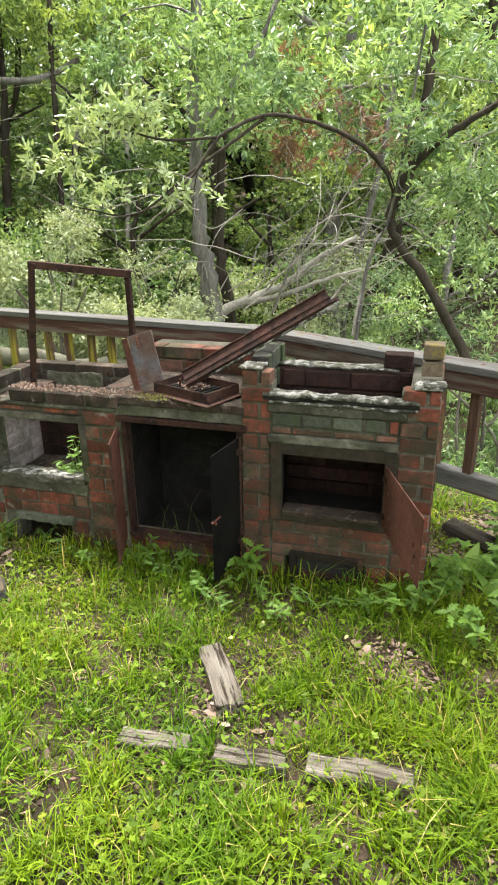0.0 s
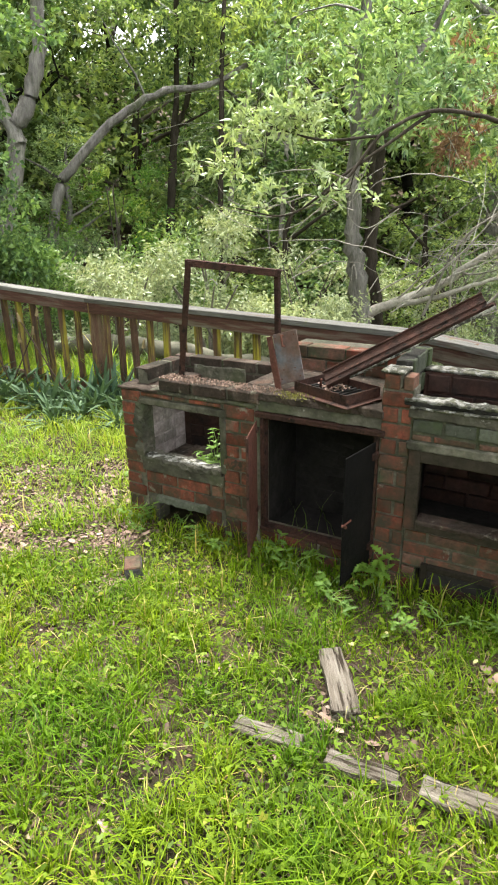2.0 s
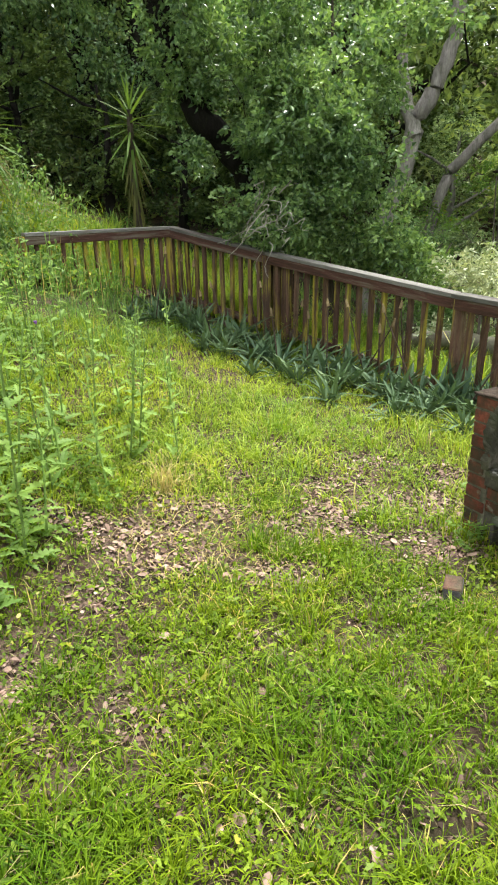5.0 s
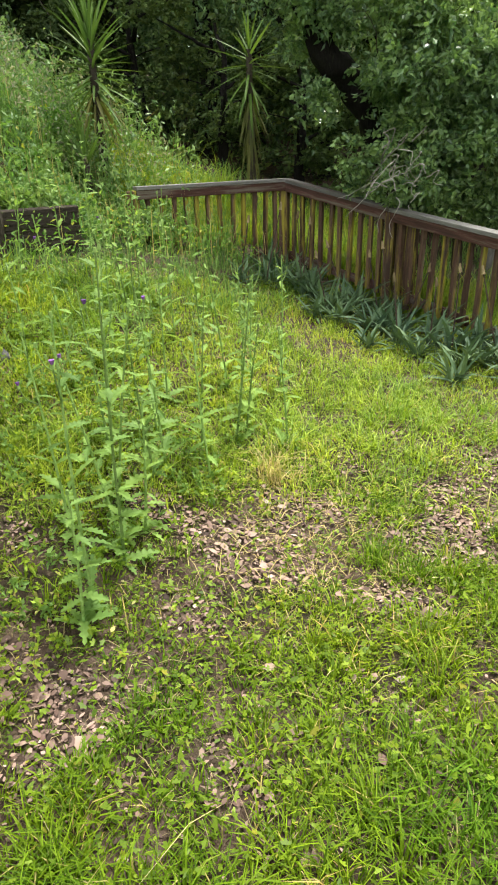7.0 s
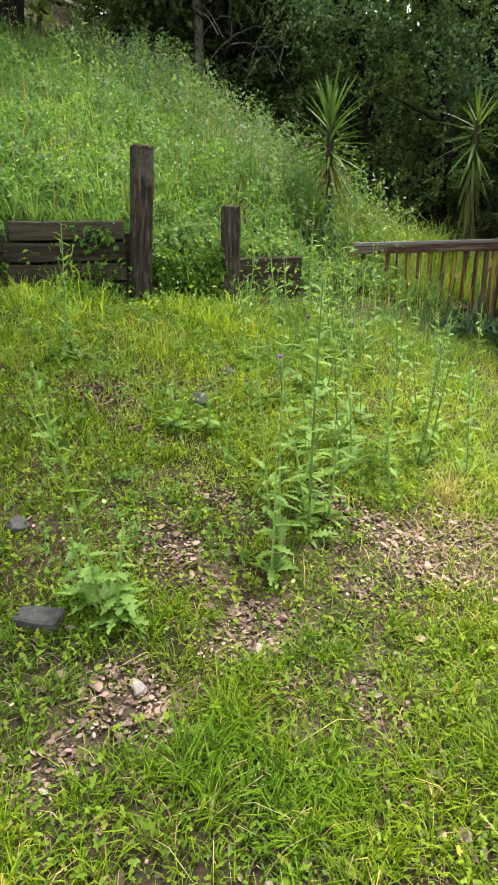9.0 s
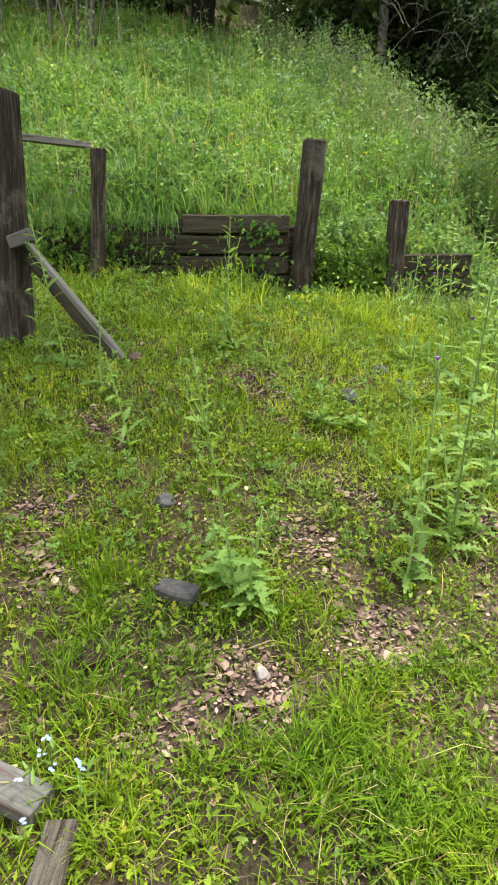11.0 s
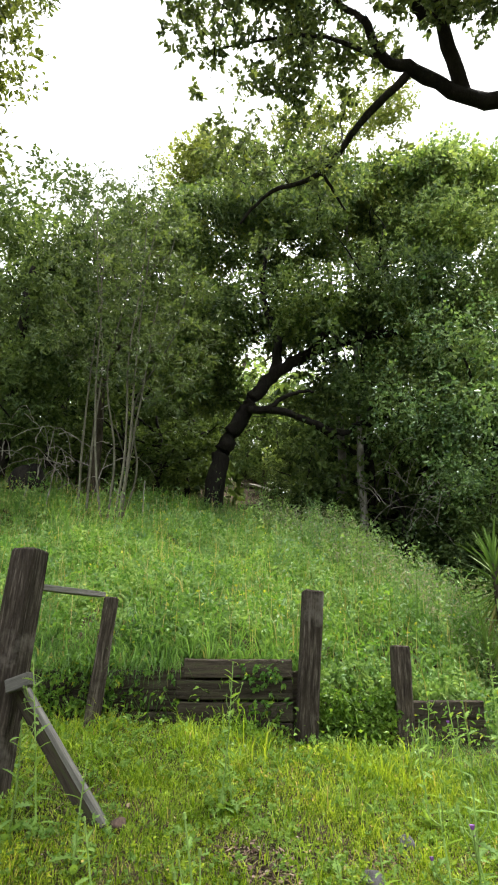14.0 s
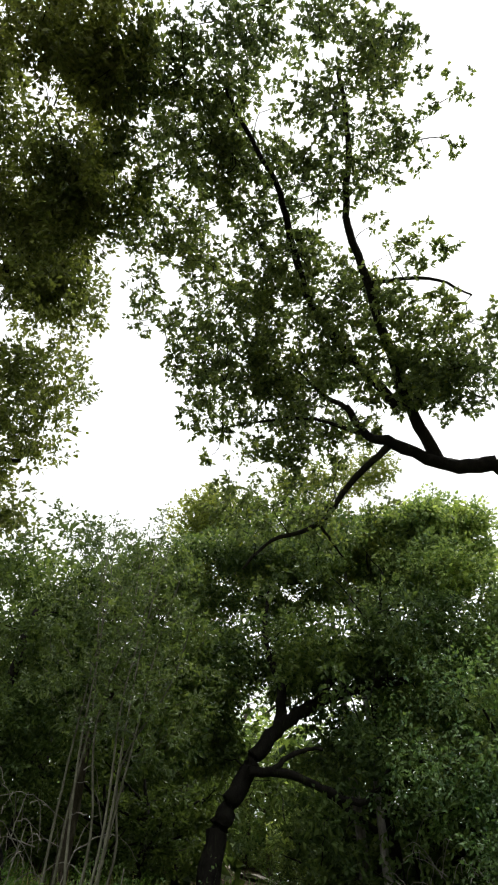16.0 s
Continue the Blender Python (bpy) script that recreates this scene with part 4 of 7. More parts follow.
bm = boxes(((-0.2, -0.05, 0), (0.22, 0.05, 0.06)), bevel=0.006)
thing("rotten_board", "dark wet board behind the stove", "board", pose(1.12, 2.6, 0.02, 0, 4, -50), data=bm_mesh("rotten_board", bm, M_TIE_H))
slab = bmesh.new()
box(slab, (-0.085, -0.04, 0), (0.085, 0.04, 0.05), 0.008)
thing("stone", "dark broken paving stone half sunk in soil", "stone", pose(-1.98, -0.20, lz(-1.98, -0.2) + 0.005, 6, -4, 60), data=bm_mesh("stone", rough_up(slab, 0.008, 14, 1), M_STONE))
lump("stone", "small pale stone on soil", "stone", -1.63, 0.10, (0.03, 0.022, 0.02), M_BRICK_PALE, 0.01)
lump("stone", "brown stone by the leaning board", "stone", -3.98, -0.62, (0.08, 0.05, 0.04), M_STALK, 0.02)
lump("stone", "small grey stone in grass", "stone", -3.75, 0.75, (0.1, 0.07, 0.05), M_STONE, 0.01)
lump("stone", "small grey stone in grass", "stone", -2.55, -0.30, (0.06, 0.05, 0.03), M_STONE, 0.01)
lump("stone", "grey stone by the low wall", "stone", -4.2, 1.05, (0.08, 0.06, 0.05), M_STONE, 0.01)

# ---- trees ----


def clumps(centres, radii, per, length, width, hang=0.15, squash=0.75, sprig=7, tight=0.2):
    """Leaves in sprigs, the sprigs gathered in uneven clumps about the given centres."""
    n = max(1, round(per / sprig))
    c = np.repeat(np.asarray(centres, float), n, axis=0)
    r = np.repeat(np.broadcast_to(np.asarray(radii, float), len(centres)), n)[:, None]
    off = rng.normal(size=c.shape)
    off /= np.linalg.norm(off, axis=1)[:, None] + 1e-9
    off *= rng.uniform(0.1, 1, (len(c), 1)) ** 0.5
    off[:, 2] *= squash
    hub = np.repeat(c + off * r, sprig, axis=0)
    grow = np.repeat(off + rng.normal(0, 0.3, off.shape) + [0, 0, 0.25], sprig, axis=0)
    spread = rng.normal(size=hub.shape)
    size = np.maximum(np.repeat(r, sprig, axis=0) * tight, 0.45 * np.max(length))
    return leaves(hub + spread * size * 0.6 + grow * size * 0.5, length, width, hang, ways=0.9 * spread + grow)


def in_ellipsoid(n, centre, radii, hollow=0.35, low=-1.0):
    """Places for clumps in a crown; a large crown falls into separate flat masses."""
    d = rng.normal(size=(n * 3, 3))
    d /= np.linalg.norm(d, axis=1)[:, None]
    d *= rng.uniform(hollow, 1, (len(d), 1)) ** 0.6
    d = d[d[:, 2] > low][:n]
    if n >= 40:
        d = d[rng.integers(0, max(5, n // 6), n)] + rng.normal(0, 1, (n, 3)) * [0.17, 0.17, 0.075]
    return np.asarray(centre) + d * np.asarray(radii)


def tree(name, label, limbs, twigs_from, crown, bark, leaf_mat, per=90, leaf=(0.1, 0.04), clump=0.4, group="", hang=0.15, twig_r=0.012, category="tree", base=None):
    """A tree of given limbs; a twig runs from the nearest limb point to each clump of the crown."""
    limb_tubes, pieces, pts = [], [], []
    for points, r0, r1 in limbs:
        limb_tubes.append(tube(points, r0, r1, 9 if r0 > 0.05 else 6, 5, min(0.04, r0 * 0.13)))
        pts.append(catmull(points, 5)[3:] if len(points) > 2 else catmull(points, 6)[3:])
    pts = np.vstack(pts)
    crown = np.asarray(crown, float)
    if twigs_from:
        some = crown[:: max(1, len(crown) // twigs_from)]
        some = some[np.argsort([np.linalg.norm(pts - c, axis=1).min() for c in some])]
        for c in some:
            d = np.linalg.norm(pts - c, axis=1) + 0.6 * np.maximum(0, pts[:, 2] - c[2])
            p = pts[d.argmin()]
            mid = (p + c) / 2 + rng.normal(0, 0.1, 3) + [0, 0, 0.08 * d.min()]
            pieces.append(tube([p, mid, c], twig_r * (1 + 0.5 * d.min()), twig_r * 0.35, 4, 3, 0.03 * min(1.0, d.min())))
            pts = np.vstack([pts, mid, c])
    if base is None:
        base = np.asarray(limbs[0][0][0], float)
    origin = Matrix.Translation(Vector(base))
    root = thing(name, label, category, origin, group)
    for k, (v, f) in enumerate(limb_tubes):
        kind_name = "limb" if k and category != "shrub" else "stem" if category == "shrub" else "trunk"
        part(kind_name, np_mesh(kind_name, v - base, f, bark, True), bark, root)
    if pieces:
        v, f = join(pieces)
        tagged(part("branchwork", np_mesh("branchwork", v - base, f, bark, True), bark, root), kind="stuff")
    v, f = clumps(crown, rng.uniform(0.6, 1.3, len(crown)) * clump, per, *leaf, hang=hang)
    part("crown", np_mesh("crown", v - base, f, leaf_mat), leaf_mat, root)
    return root


def foot(points, sink=0.3):
    """Carries the first point of a limb straight down into the ground."""
    x, y, z = points[0]
    g = lz(x, y) - sink
    return [(x, y, g)] + ([tuple(p) for p in points] if z > g + 0.5 else [tuple(p) for p in points[1:]])


# grey trunks beyond the gully
# third limb and last clumps: an unseen crown, added to shade the stove
tree("grey_trunk_tree", "grey-barked bay tree beyond the fence, with an added unseen shading crown", [(foot([(-0.42, 7.99, 0.03), (-0.53, 7.98, 0.9), (-0.6, 7.98, 1.51), (-0.6, 7.98, 2.68), (-0.5, 7.98, 5.2)]), 0.15, 0.05),
     ([(-0.6, 7.98, 2.4), (0.1, 8.2, 3.3), (0.6, 8.3, 4.3)], 0.05, 0.02), ([(-0.5, 7.98, 5.0), (-0.2, 6.6, 6.2), (-0.1, 4.7, 6.6)], 0.05, 0.02)], 30,
     np.vstack([in_ellipsoid(70, (-0.5, 8.9, 3.3), (1.5, 0.8, 0.9)), in_ellipsoid(26, (-0.4, 7.5, 2.9), (0.9, 0.4, 0.6)), in_ellipsoid(90, (-0.1, 4.7, 6.6), (1.4, 1.3, 0.7))]), M_BARK_GREY, M_BAY, 70, (0.11, 0.035), 0.32)
tree("thin_dark_tree", "thin dark trunk beside a grey one", [(foot([(-0.22, 8.3, 0.2), (-0.35, 8.29, 0.87), (-0.35, 8.29, 1.6), (-0.2, 8.3, 3.2)]), 0.1, 0.04)], 8,
     in_ellipsoid(20, (-0.1, 8.5, 3.2), (0.7, 0.6, 0.8)), M_BARK_OLIVE, M_BAY, 60, (0.1, 0.035), 0.3)
# the arching tree
arch = [(1.36, 6.15, 1.45), (1.32, 6.06, 1.79), (1.01, 5.91, 2.09), (0.59, 5.77, 2.25), (0.15, 5.6, 2.29), (-0.22, 5.5, 2.12), (-0.45, 5.38, 1.82), (-0.63, 5.26, 1.69)]
sprays = np.vstack([in_ellipsoid(46, (-0.95, 5.3, 1.95), (0.75, 0.35, 0.42))])
tree("arching_tree", "dark leaning tree with an arching limb and pale leaves",
     [(foot([(2.40, 5.93, -0.55), (2.14, 5.93, 0.17), (1.77, 6.05, 0.82), (1.42, 6.14, 1.29), (1.33, 6.16, 1.52)]), 0.06, 0.036),
      (arch, 0.026, 0.010), ([(1.33, 6.16, 1.5), (1.46, 6.03, 1.89), (1.78, 5.84, 2.19), (2.07, 5.63, 2.37), (2.6, 5.5, 2.6)], 0.045, 0.02),
      ([(-0.22, 5.5, 2.12), (-0.7, 5.35, 2.1), (-1.2, 5.3, 2.25)], 0.014, 0.006), ([(0.15, 5.6, 2.27), (-0.4, 5.45, 1.9), (-0.9, 5.3, 1.55), (-1.35, 5.25, 1.6)], 0.016, 0.006)],
     40, sprays, M_BARK_OLIVE, M_PALE, 26, (0.085, 0.026), 0.2, twig_r=0.004)
tree("bay_tree", "bay tree with slender dark leaves beside the arching limb", [(foot([(2.9, 6.3, 0.0), (2.75, 6.2, 1.6), (2.5, 6.0, 3.2)]), 0.09, 0.03),
     ([(1.05, 6.11, 0.0), (1.15, 6.09, 1.09), (1.34, 6.05, 1.6), (1.5, 6.0, 3.0)], 0.022, 0.012)], 30,
     np.vstack([in_ellipsoid(75, (2.05, 6.2, 2.35), (0.95, 0.7, 1.0)), in_ellipsoid(35, (2.7, 6.4, 0.9), (0.8, 0.7, 1.0))]), M_BARK_GREY, M_BAY, 60, (0.095, 0.026), 0.3, twig_r=0.006)
tree("dead_leaf_branch", "broken branch hung with rust-brown dead leaves", [([(2.11, 9.77, 3.16), (1.65, 9.86, 3.22), (1.01, 9.95, 3.15), (0.52, 9.99, 3.14)], 0.045, 0.015)], 14,
     np.vstack([in_ellipsoid(26, (1.2, 9.4, 2.55), (1.3, 0.4, 0.55)), in_ellipsoid(8, (0.6, 9.5, 3.3), (0.4, 0.3, 0.4))]), M_BARK_GREY, M_DEAD, 49, (0.1, 0.035), 0.26, hang=0.9, category="branch", base=(2.11, 9.77, 3.16))


def fallen_limb(points, r0, r1, label, bark=M_BARK_PALE, twiggy=True):
    base = np.asarray(points[0], float)
    v, f = tube(points, r0, r1, 7, 5, r0 * 0.15)
    limb = thing("fallen_branch", label, "branch", Matrix.Translation(Vector(base)), "fallen branches", data=np_mesh("fallen_branch", v - base, f, bark, True))
    for p in catmull(points, 5)[3::3] if twiggy else ():
        d = rng.normal(0, 0.35, 3) + [0.25, 0, 0.3]
        v, f = tube([p - base, p - base + d * 0.5 + rng.normal(0, 0.05, 3), p - base + d * 1.2], r1 * 0.6, 0.003, 5, 4)
        part("twig", np_mesh("twig", v, f, bark, True), bark, limb)


fallen_limb([(-0.9, 8.0, -0.3), (-0.45, 7.99, 0.25), (0.0, 8.0, 0.5), (0.51, 7.98, 0.71), (0.86, 7.95, 0.99), (1.34, 7.89, 1.26)], 0.075, 0.03, "bleached fallen limb in the gully")
fallen_limb([(0.0, 8.0, 0.46), (0.57, 7.78, 0.63), (0.92, 7.75, 0.77), (1.39, 7.68, 0.9)], 0.04, 0.015, "bleached fallen limb in the gully")
fallen_limb([(0.18, 6.5, 0.35), (0.6, 6.47, 0.49), (0.89, 6.44, 0.73), (1.01, 6.42, 0.95)], 0.025, 0.010, "thin bleached fallen branch")
fallen_limb([(0.3, 7.6, 0.4), (0.62, 7.5, 1.2), (1.0, 7.4, 1.5), (1.5, 7.3, 1.45)], 0.018, 0.006, "thin curved bare branch")
fallen_limb([(-3.6, 5.9, 0.2), (-2.97, 5.75, 0.34), (-2.3, 5.9, 0.25), (-1.2, 6.0, 0.1), (0.2, 5.9, 0.1)], 0.1, 0.08, "grey log lying behind the fence", M_BARK_SAPLING, False)
fallen_limb([(0.9, 7.9, -0.3), (0.6, 7.8, 0.6), (0.75, 7.7, 1.3), (1.3, 7.6, 1.7)], 0.02, 0.006, "thin curved bare branch")

# bleached branches that arch out of the gully
for points, r0, r1 in (
        ([(0.05, 7.4, 0.95), (0.11, 7.46, 1.17), (0.24, 7.52, 1.33), (0.51, 7.56, 1.49), (0.82, 7.6, 1.72), (1.07, 7.63, 1.75)], 0.01, 0.004),
        ([(0.17, 6.6, 0.82), (0.46, 6.64, 1.04), (0.73, 6.68, 1.32), (0.95, 6.71, 1.63), (1.14, 6.75, 1.92), (1.26, 6.78, 2.03)], 0.01, 0.005),
        ([(-0.07, 7.6, 0.42), (0.29, 7.65, 0.71), (0.47, 7.71, 1.1), (0.76, 7.74, 1.37), (1.05, 7.77, 1.48)], 0.008, 0.003),
        ([(-0.24, 7.5, 0.67), (0.05, 7.56, 0.83), (0.43, 7.61, 0.99), (0.75, 7.64, 1.1), (1.1, 7.66, 1.26), (1.33, 7.69, 1.27)], 0.009, 0.003),
        ([(-0.44, 7.19, 1.14), (-0.3, 7.25, 1.39), (-0.05, 7.32, 1.54), (0.28, 7.37, 1.51), (0.5, 7.42, 1.38)], 0.006, 0.002),
        ([(1.02, 6.01, 0.41), (1.06, 6.07, 0.64), (1.13, 6.12, 0.96), (1.21, 6.16, 1.27), (1.33, 6.2, 1.4)], 0.014, 0.008),
        ([(-0.55, 5.37, 1.73), (-0.72, 5.41, 1.62), (-1.05, 5.42, 1.53), (-1.33, 5.42, 1.56), (-1.59, 5.41, 1.65), (-1.78, 5.42, 1.76)], 0.007, 0.002),
        ([(-0.74, 5.35, 1.7), (-1.07, 5.35, 1.61), (-1.34, 5.35, 1.63), (-1.49, 5.38, 1.72), (-1.6, 5.41, 1.91)], 0.006, 0.002),
        ([(-0.35, 5.49, 1.85), (-0.56, 5.53, 1.7), (-0.87, 5.55, 1.47), (-1.17, 5.56, 1.42), (-1.48, 5.54, 1.52), (-1.71, 5.54, 1.71)], 0.005, 0.002),
        ([(-0.27, 5.59, 2.0), (-0.45, 5.64, 1.7), (-0.76, 5.67, 1.55), (-0.99, 5.69, 1.31), (-0.92, 5.77, 1.14)], 0.005, 0.002),
        ([(-0.04, 5.8, 1.58), (-0.31, 5.85, 1.42), (-0.48, 5.9, 1.55), (-0.39, 5.97, 1.79), (-0.17, 6.04, 1.95)], 0.005, 0.002),
        ([(-0.44, 5.28, 1.8), (-0.65, 5.32, 1.87), (-0.92, 5.34, 1.88), (-1.14, 5.36, 1.85)], 0.007, 0.002)):
    fallen_limb(points, r0, r1, "thin bleached bare branch arching over the gully", M_BARK_PALE, r0 > 0.0085)

# thin bleached twigs that arch out of the thicket


def twig_tangle(centre, spread, n, reach, label, r=0.006):
    pieces = []
    for _ in range(n):
        p = np.asarray(centre) + rng.normal(0, 1, 3) * spread
        d = rng.normal(0, 1, 3) * [reach, reach * 0.4, reach * 0.35]
        pieces.append(tube([p - d * 0.6 - [0, 0, 0.25 * reach], p + [0, 0, 0.1 * reach], p + d * 0.5 + [0, 0, 0.12 * reach], p + d - [0, 0, 0.2 * reach]], r, r * 0.35, 4, 5, 0.01))
    v, f = join(pieces)
    thing("bare_twigs", label, "twigs", Matrix.Translation(Vector(centre)), "bare twigs", "stuff", np_mesh("bare_twigs", v - np.asarray(centre), f, M_BARK_PALE, True))


twig_tangle((-0.5, 5.9, 1.5), (0.45, 0.25, 0.3), 10, 0.4, "thin pale twigs arching below the leaning limb")
twig_tangle((0.9, 7.3, 1.15), (0.45, 0.3, 0.22), 16, 0.5, "tangle of bleached bare twigs over fallen limbs")
twig_tangle((-2.4, 11.4, 3.4), (1.3, 0.5, 0.8), 30, 0.8, "thin grey bare twigs in the wood")
twig_tangle((2.0, 6.0, 1.9), (0.5, 0.3, 0.5), 20, 0.45, "thin bare twigs among bay leaves")
twig_tangle((-11.5, -3.7, lz(-11.5, -3.7) + 1.0), (0.4, 0.8, 0.5), 44, 0.9, "tangle of grey dead branches on the hill", 0.011)
twig_tangle((-13.3, 4.3, lz(-13.3, 4.3) + 2.6), (0.4, 0.8, 0.7), 44, 0.8, "grey dead branches hanging below the oaks", 0.01)

# the oak by the fence corner, with the limb that reaches over the yard
oak_limbs = [
    (foot([(-5.80, 6.40, 0.3), (-5.89, 6.26, 1.11), (-6.07, 5.95, 1.91), (-6.22, 5.65, 2.41), (-6.35, 5.3, 2.75), (-6.7, 5.0, 4.2), (-6.5, 4.7, 6.4), (-6.1, 4.25, 8.2), (-5.93, 3.81, 8.65)]), 0.18, 0.125),
    ([(-5.99, 6.17, 1.5), (-5.87, 6.55, 2.37), (-5.58, 7.06, 3.4), (-5.2, 7.3, 5.0)], 0.14, 0.06),
    ([(-5.93, 3.81, 8.65), (-6.06, 3.16, 8.71), (-5.84, 2.3, 8.94), (-5.75, 1.86, 9.01), (-5.38, 1.54, 9.23)], 0.125, 0.05),
    ([(-5.86, 2.2, 8.88), (-6.37, 1.63, 8.54), (-6.86, 1.18, 8.16), (-7.09, 0.45, 8.0), (-7.39, 0.03, 7.68)], 0.06, 0.018),
    ([(-6.86, 1.18, 8.16), (-7.05, 1.4, 7.95), (-7.15, 1.56, 7.76)], 0.03, 0.012),
    ([(-6.03, 3.0, 8.8), (-5.39, 2.51, 9.59), (-4.05, 1.89, 10.72), (-3.21, 1.5, 11.33), (-2.19, 1.47, 11.82), (-1.35, 1.24, 12.19)], 0.10, 0.03),
    ([(-5.53, 2.39, 9.5), (-4.51, 1.09, 10.63), (-3.51, 0.63, 11.11), (-2.75, 0.38, 11.37), (-1.88, -0.24, 11.57), (-1.54, -0.41, 11.63)], 0.08, 0.02),
    ([(-4.05, 1.85, 10.73), (-3.86, 2.76, 10.58), (-3.99, 3.41, 10.3)], 0.04, 0.015),
    ([(-5.4, 1.58, 9.2), (-5.42, 1.25, 9.55), (-5.25, 0.8, 10.05)], 0.05, 0.015),
    ([(-5.75, 1.86, 9.01), (-5.6, 0.9, 9.2), (-5.9, -0.3, 9.3)], 0.04, 0.012),
]
over = np.vstack([in_ellipsoid(40, (-3.4, -0.6, 11.4), (1.3, 0.9, 0.7)), in_ellipsoid(30, (-1.3, -0.7, 12.0), (0.9, 0.9, 0.6)), in_ellipsoid(26, (-5.4, -0.4, 10.3), (0.8, 0.9, 0.7)), in_ellipsoid(60, (-5.6, 1.6, 9.95), (1.3, 1.9, 0.75)), in_ellipsoid(46, (-4.0, 1.6, 10.9), (1.2, 1.5, 0.7)), in_ellipsoid(55, (-2.2, 0.9, 11.8), (1.3, 1.5, 0.7)),
                  in_ellipsoid(9, (-7.0, 0.7, 8.1), (0.8, 1.1, 0.5)), in_ellipsoid(16, (-6.9, 0.6, 8.8), (0.7, 1.1, 0.4)), in_ellipsoid(14, (-4.7, 0.9, 10.5), (0.7, 0.8, 0.4)), in_ellipsoid(16, (-5.6, 0.8, 9.85), (0.7, 0.8, 0.4)),
                  in_ellipsoid(12, (-6.2, 1.4, 9.3), (0.6, 0.7, 0.3)), in_ellipsoid(14, (-5.0, 2.9, 10.0), (0.7, 0.7, 0.4)), in_ellipsoid(22, (-5.0, -0.4, 10.3), (1.2, 0.9, 0.8)), in_ellipsoid(22, (-4.6, 3.3, 9.6), (0.9, 0.9, 0.7))])
over = np.vstack([over, over[::2] + rng.normal(0, 0.35, over[::2].shape), in_ellipsoid(60, (-1.6, -1.4, 12.1), (1.2, 0.9, 0.6)), in_ellipsoid(40, (-3.0, -1.7, 11.4), (1.0, 0.7, 0.6))])
for n, centre, r in ((40, (-1.1, 1.31, 12.62), 0.9), (16, (-1.17, 2.16, 12.48), 0.6), (30, (-1.17, -0.05, 12.89), 0.8), (26, (-2.33, 1.65, 12.07), 0.7),
                     (40, (-2.33, -0.78, 12.27), 1.0), (36, (-3.54, -0.35, 11.32), 0.9), (26, (-4.41, -1.08, 10.46), 0.8), (30, (-3.94, 0.44, 11.05), 0.8),
                     (34, (-4.52, 1.73, 10.3), 0.8), (26, (-4.52, 2.91, 9.86), 0.7), (16, (-4.92, 3.19, 9.15), 0.6), (34, (-5.06, 0.73, 9.91), 0.9),
                     (24, (-5.51, -0.27, 9.4), 0.7), (20, (-5.77, 0.5, 8.95), 0.6), (24, (-5.21, 2.24, 9.54), 0.7)):
    over = np.vstack([over, in_ellipsoid(int(n * 0.9), centre, (r, r, r * 0.7))])
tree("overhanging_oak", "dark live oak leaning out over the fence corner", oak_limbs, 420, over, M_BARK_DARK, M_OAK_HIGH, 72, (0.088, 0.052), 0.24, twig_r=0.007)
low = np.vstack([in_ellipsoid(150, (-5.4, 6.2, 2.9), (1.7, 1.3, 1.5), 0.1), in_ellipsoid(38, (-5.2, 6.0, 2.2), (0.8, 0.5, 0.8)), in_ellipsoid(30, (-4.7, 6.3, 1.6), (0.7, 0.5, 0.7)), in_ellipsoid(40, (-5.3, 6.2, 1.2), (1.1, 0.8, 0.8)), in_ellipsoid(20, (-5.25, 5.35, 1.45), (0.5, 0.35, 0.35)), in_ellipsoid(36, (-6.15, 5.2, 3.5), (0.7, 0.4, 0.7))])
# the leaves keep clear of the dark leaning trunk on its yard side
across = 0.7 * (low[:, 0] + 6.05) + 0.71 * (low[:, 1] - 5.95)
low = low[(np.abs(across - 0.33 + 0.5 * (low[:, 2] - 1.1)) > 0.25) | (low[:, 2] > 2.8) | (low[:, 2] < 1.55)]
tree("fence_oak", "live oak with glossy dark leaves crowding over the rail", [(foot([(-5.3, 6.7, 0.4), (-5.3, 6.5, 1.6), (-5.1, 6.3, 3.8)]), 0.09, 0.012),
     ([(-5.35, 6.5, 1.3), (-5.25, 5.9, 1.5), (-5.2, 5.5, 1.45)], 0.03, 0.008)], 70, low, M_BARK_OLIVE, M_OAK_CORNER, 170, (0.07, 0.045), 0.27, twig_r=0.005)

snag = bpy.data.objects["fence_oak"]
twig_rng = random.Random(5)
for k in range(26):
    p = Vector((-4.82 + twig_rng.uniform(-0.25, 0.25), 5.02 + twig_rng.uniform(-0.1, 0.15), 1.45 + twig_rng.uniform(-0.2, 0.4)))
    d = Vector((twig_rng.uniform(-0.4, 0.25), twig_rng.uniform(-0.25, 0.05), twig_rng.uniform(-0.35, 0.1)))
    v, f = tube([p, p + d * 0.5 + Vector((0.06, 0, 0.08)), p + d * 0.9 + Vector((-0.05, 0, 0.0)), p + d * 1.3], 0.006, 0.002, 5, 4, 0.008)
    part("bare_twig", np_mesh("bare_twig", v - np.array(snag.location), f, M_BARK_PALE, True), M_BARK_PALE, snag, "bleached bare twig")
